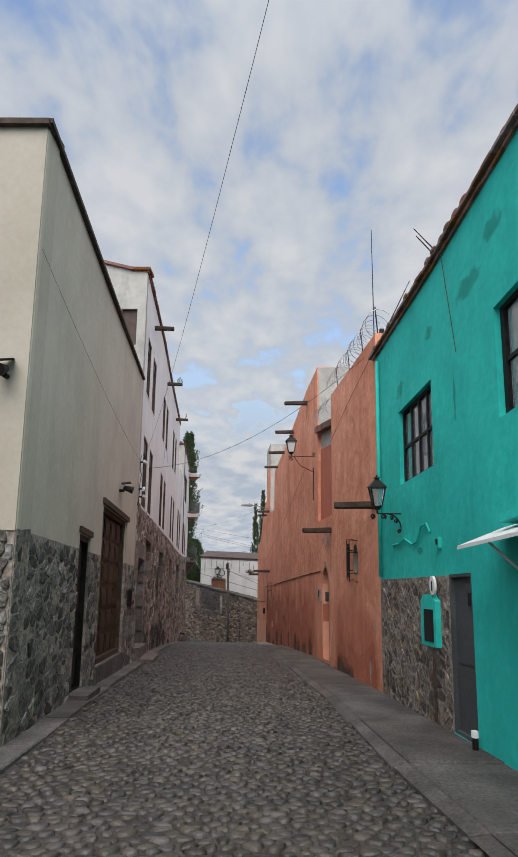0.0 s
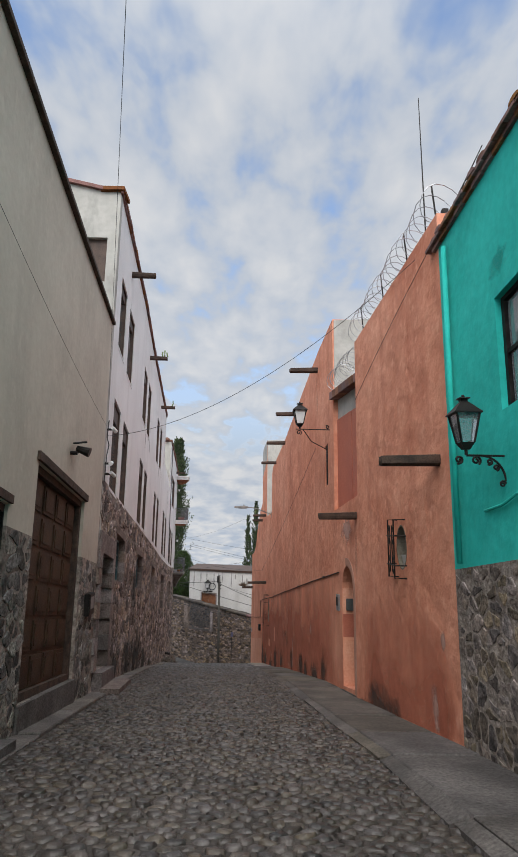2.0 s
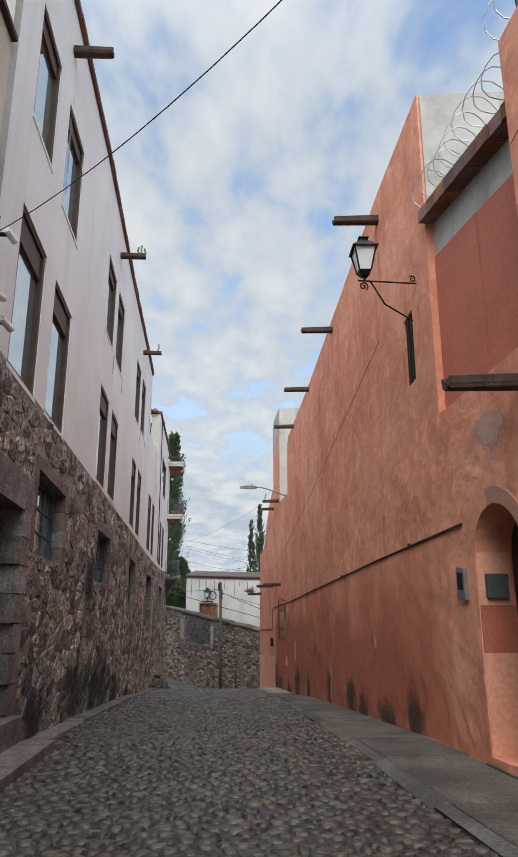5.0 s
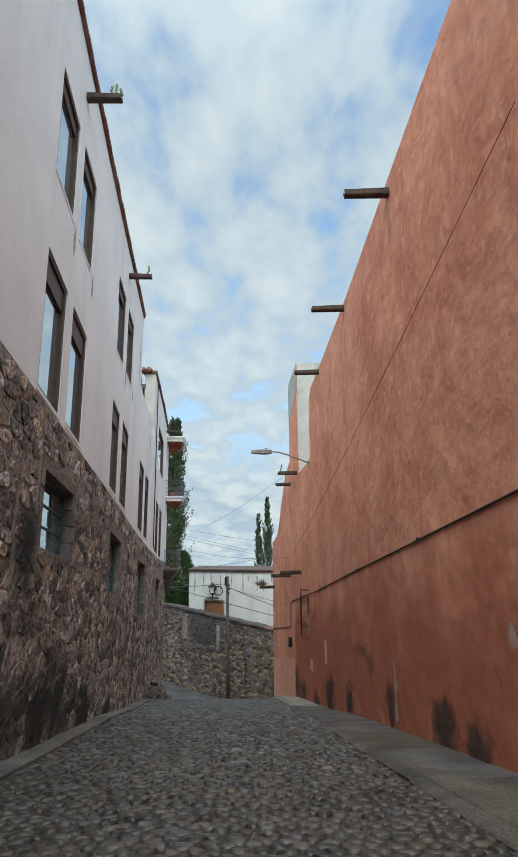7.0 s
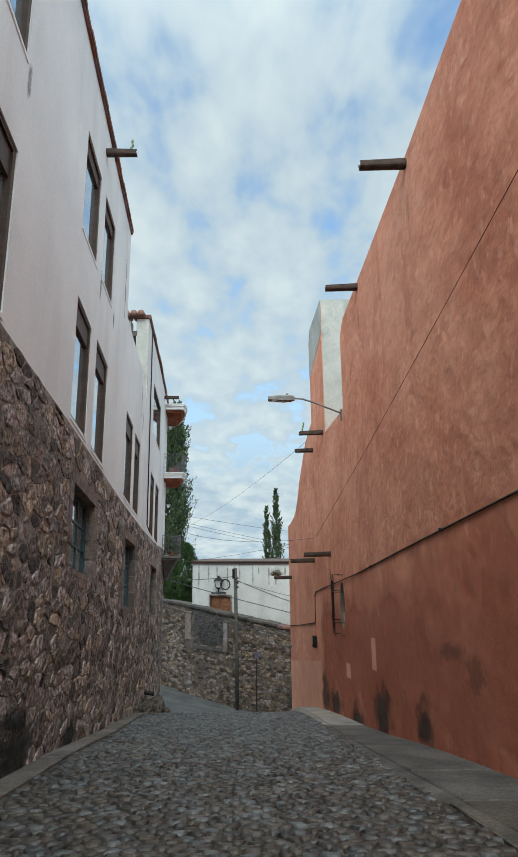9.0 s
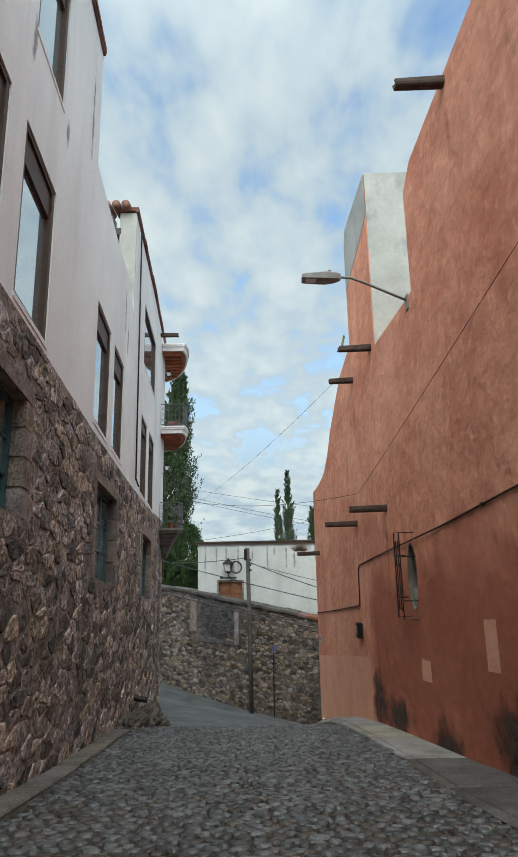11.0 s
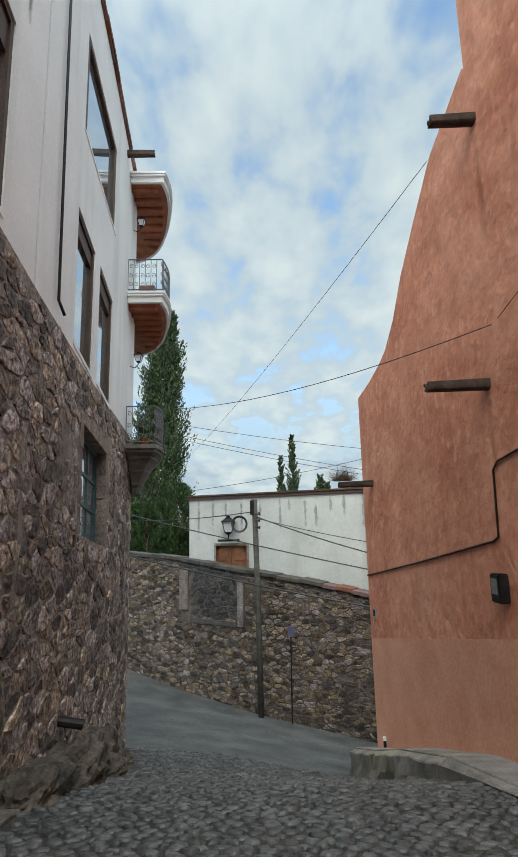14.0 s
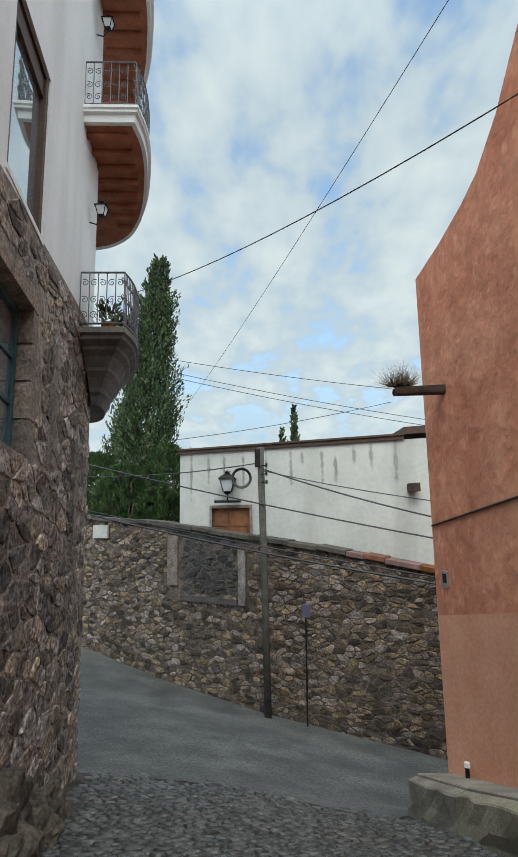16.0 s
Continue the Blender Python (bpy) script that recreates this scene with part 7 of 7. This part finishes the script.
for y, z, b in ((23.4, 5.8, 1.0), (27.2, 5.3, 1.0), (30.9, 4.9, 1.0), (37.63, 1.9, 1.3), (35.5, -1.5, 1.2), (37.97, -1.7, 1.0), (15.1, 1.9, 0.9), (19.2, 6.2, 1.1)):
    stain(orange, RX, -1, y, z, 0.16, b, M_DAMP)
for y, z, b in ((18.0, 7.6, 1.6), (23.2, 5.6, 0.6), (32.2, 6.6, 1.9), (30.8, 4.9, 0.5), (35.9, 4.3, 0.9), (24.7, 5.5, 0.5), (29.3, 4.9, 0.6), (36.25, 3.6, 0.7)):
    stain(white, LX, 1, y, z, 0.12, b, M_GREYDAMP, 0, 0.004)
for y, z, a, b in ((6.3, 5.9, 0.6, 0.25), (7.6, 5.75, 0.2, 0.2), (9.0, 5.2, 0.3, 0.25), (5.6, 6.3, 0.4, 0.2), (8.3, 2.55, 0.25, 0.1), (6.8, 4.6, 0.06, 0.5)):
    stain(teal, RX, -1, y, z, a, b, M_TEALSTAIN, -0.17, 0.004)
for y, z, a, b in ((26.9, -1.9, 0.75, 0.24), (26.2, -2.05, 0.5, 0.42)):
    stain(orange, RX, -1, y, z, a, b, M_SMUDGE, -0.17)

M_BOULDER = material("boulder_rock", (0.035, 0.032, 0.027), (0.115, 0.094, 0.076), 0.95, 3.5, 22, 1.0, grainy=0.8)
# rock outcrop at the foot of the stone wall
for k, (x, y, sx_, sy, sz) in enumerate(((0.28, 36.9, 0.34, 0.6, 0.28), (0.36, 38.2, 0.42, 0.8, 0.42), (0.30, 39.6, 0.40, 0.75, 0.48), (0.25, 40.7, 0.34, 0.6, 0.45), (0.22, 41.6, 0.26, 0.45, 0.30), (0.62, 39.0, 0.26, 0.35, 0.2), (0.55, 40.3, 0.2, 0.3, 0.2))):
    bm = bmesh.new()
    bmesh.ops.create_icosphere(bm, subdivisions=4, radius=1.0)
    for v in bm.verts:
        f = 1 + 0.45 * noise.noise(v.co * 1.4 + Vector((k * 3.1, 0, 0))) + 0.25 * noise.noise(v.co * 3.7 + Vector((0, k, 0))) + 0.16 * noise.noise(v.co * 8)
        v.co = Vector((v.co.x * sx_, v.co.y * sy, v.co.z * sz)) * f + Vector((LX(y) + x, y, ground_z(LX(y) + x, y) + 0.02))
    (tagged(part("boulder", bm, M_BOULDER), "weathered brown boulder at the foot of the stone wall", "rock", "boulders at the wall foot"))
bm = bmesh.new()
add_tube(bm, (LX(38.7) - 0.1, 38.7, -5.22), (LX(38.7) + 0.32, 38.8, -5.32), 0.07, 0.07, 10, False)
tagged(part("drainpipe", bm, M_IRON), "black plastic drain pipe in the stone wall", "pipe")

# ---- stones, cobbles: pieces last ----
rs_ = random.Random(11)
m_ = wall_stones(LX, 1, BASE_L, STONE_L, 6.45, 15.45, [H_NARROW, H_BROWN], 0.185, 0.145, rs_, 0.013, 0.008)
lay_stones("stone", m_, M_GREYRUBBLE, stone_base, lambda i: i % max(1, len(m_) // 290) == 0, "rubble")
vs, fs = [], []


def end_place(u, v, d):
    return (u, 6.435 - d, v)


em = [stone_mesh(clip(p, 1, 0, -2.955), end_place, 0.03, 0.012, rs_, 0.2, 0.02, 0.13, 0.16) for c, p in stone_cells(-8.0, -2.98, -0.5, 2.9, 0.26, 0.2, rs_)]
lay_stones("stone", [s for s in em if s], M_GREYRUBBLE, stone_base, lambda i: False, "rubble")
doorframe = Hole(15.55, 17.62, -0.9, -1.2, 3.1)
cells_ = [Hole(h.y0 - 0.12 * (h.y1 - h.y0), h.y1 + 0.12 * (h.y1 - h.y0), h.z0, h.z1, h.h + 0.22) for h in CELLAR]
mw = wall_stones(LX, 1, line([(15, -1.6), (44, -7.8)]), STONE_W, 15.45, 44.0, cells_ + [doorframe], 0.275, 0.175, rs_, 0.017, 0.009)
near_ = sorted(range(len(mw)), key=lambda i: abs(mw[i][0][0][1] - 22.5))[:300]
near_ = set(near_)
lay_stones("stone", mw, M_RUBBLE, stone_white, lambda i: i in near_, "rubble")
niche_ = Hole(7.52, 8.15, 1.31, 1.22, 0.72)
mt = wall_stones(RX, -1, line([(7, 0.3), (10.6, -0.25)]), STONE_T, 7.26, 10.48, [niche_], 0.16, 0.14, rs_, 0.010)
lay_stones("stone", mt, M_WARMRUBBLE, teal_stone, lambda i: i < 300, "rubble")
ff, dark_ = [], []
for c, poly in stone_cells(-12, 7, -11.6, -3.4, 0.20, 0.125, rs_, 0.56, 0.3):
    if not (CROSS_Z(c[0]) - 0.05 < c[1] < FAR_TOP(c[0]) - 0.06):
        continue
    if -6.58 < c[0] < -3.7 and -6.45 < c[1] and not -6.0 < c[0] < -4.05:
        continue
    sm = stone_mesh(poly, far_point, rs_.uniform(0.004, 0.04), rs_.uniform(0.004, 0.014) + 0.05 * rs_.random() ** 4, rs_, 0.1, 0.06, 0.22, 0.16)
    if sm:
        (dark_ if -6.0 < c[0] < -4.05 and c[1] > -6.2 else ff).append(sm)
near_f = set(sorted(range(len(ff)), key=lambda i: abs(ff[i][0][0][0] + 2.0))[:300])
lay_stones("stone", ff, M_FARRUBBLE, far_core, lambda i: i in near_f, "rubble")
lay_stones("basalt_block", dark_, M_DARKRUBBLE, far_core, lambda i: True, "rubble")

cobbles = thing("cobbles", (-0.5, 20, ROAD(20)), "worn rounded cobbles set in dusty mortar", "cobbles", kind="structure")


def road_place(u, v, d):
    return (u, v, ground_z(u, v) - 0.035 + d)


cm = []
for y0_ in np.arange(1.2, 44.9, 0.95).tolist():
    y1_ = y0_ + 0.95
    xl, xr = max(-4.6 if y0_ < 6 else -9, LX(y0_) + (0.32 if y0_ < 36.4 else 0.1)), RX(min(y0_, 44)) - KERB(y0_) - 0.02
    for c, poly in stone_cells(xl, xr, y0_, y1_, 0.150, 0.106, rs_, 0.31):
        if c[1] > 44.5 - 0.15 * (c[0] + 6.2) + 0.25 * math.sin(c[0] * 3) + rs_.uniform(-0.25, 0.15):
            continue
        sm = stone_mesh(poly, road_place, rs_.uniform(0.029, 0.049), rs_.uniform(0.010, 0.022), rs_, 0.15, 0.10, 0.36, 0.0)
        if sm:
            cm.append(sm)
near_c = [i for i in range(len(cm)) if 2.6 < cm[i][0][0][1] < 3.6 and -1.6 < cm[i][0][0][0] < 1.5]
near_c = set(near_c[:: max(1, len(near_c) // 300 + 1)])
low_ = [sm[0][0][1] + rs_.uniform(-6, 6) > 27 for sm in cm]
lay_stones("cobble", [sm for i, sm in enumerate(cm) if not low_[i] and i not in near_c] + [cm[i] for i in sorted(near_c)], M_COBBLE, cobbles, lambda i, n=sum(1 for i, v in enumerate(low_) if not v and i not in near_c): i >= n, "cobblestones", True)
lay_stones("cobble", [sm for i, sm in enumerate(cm) if low_[i] and i not in near_c], M_COBBLEGREY, cobbles, lambda i: False, "cobblestones", True)
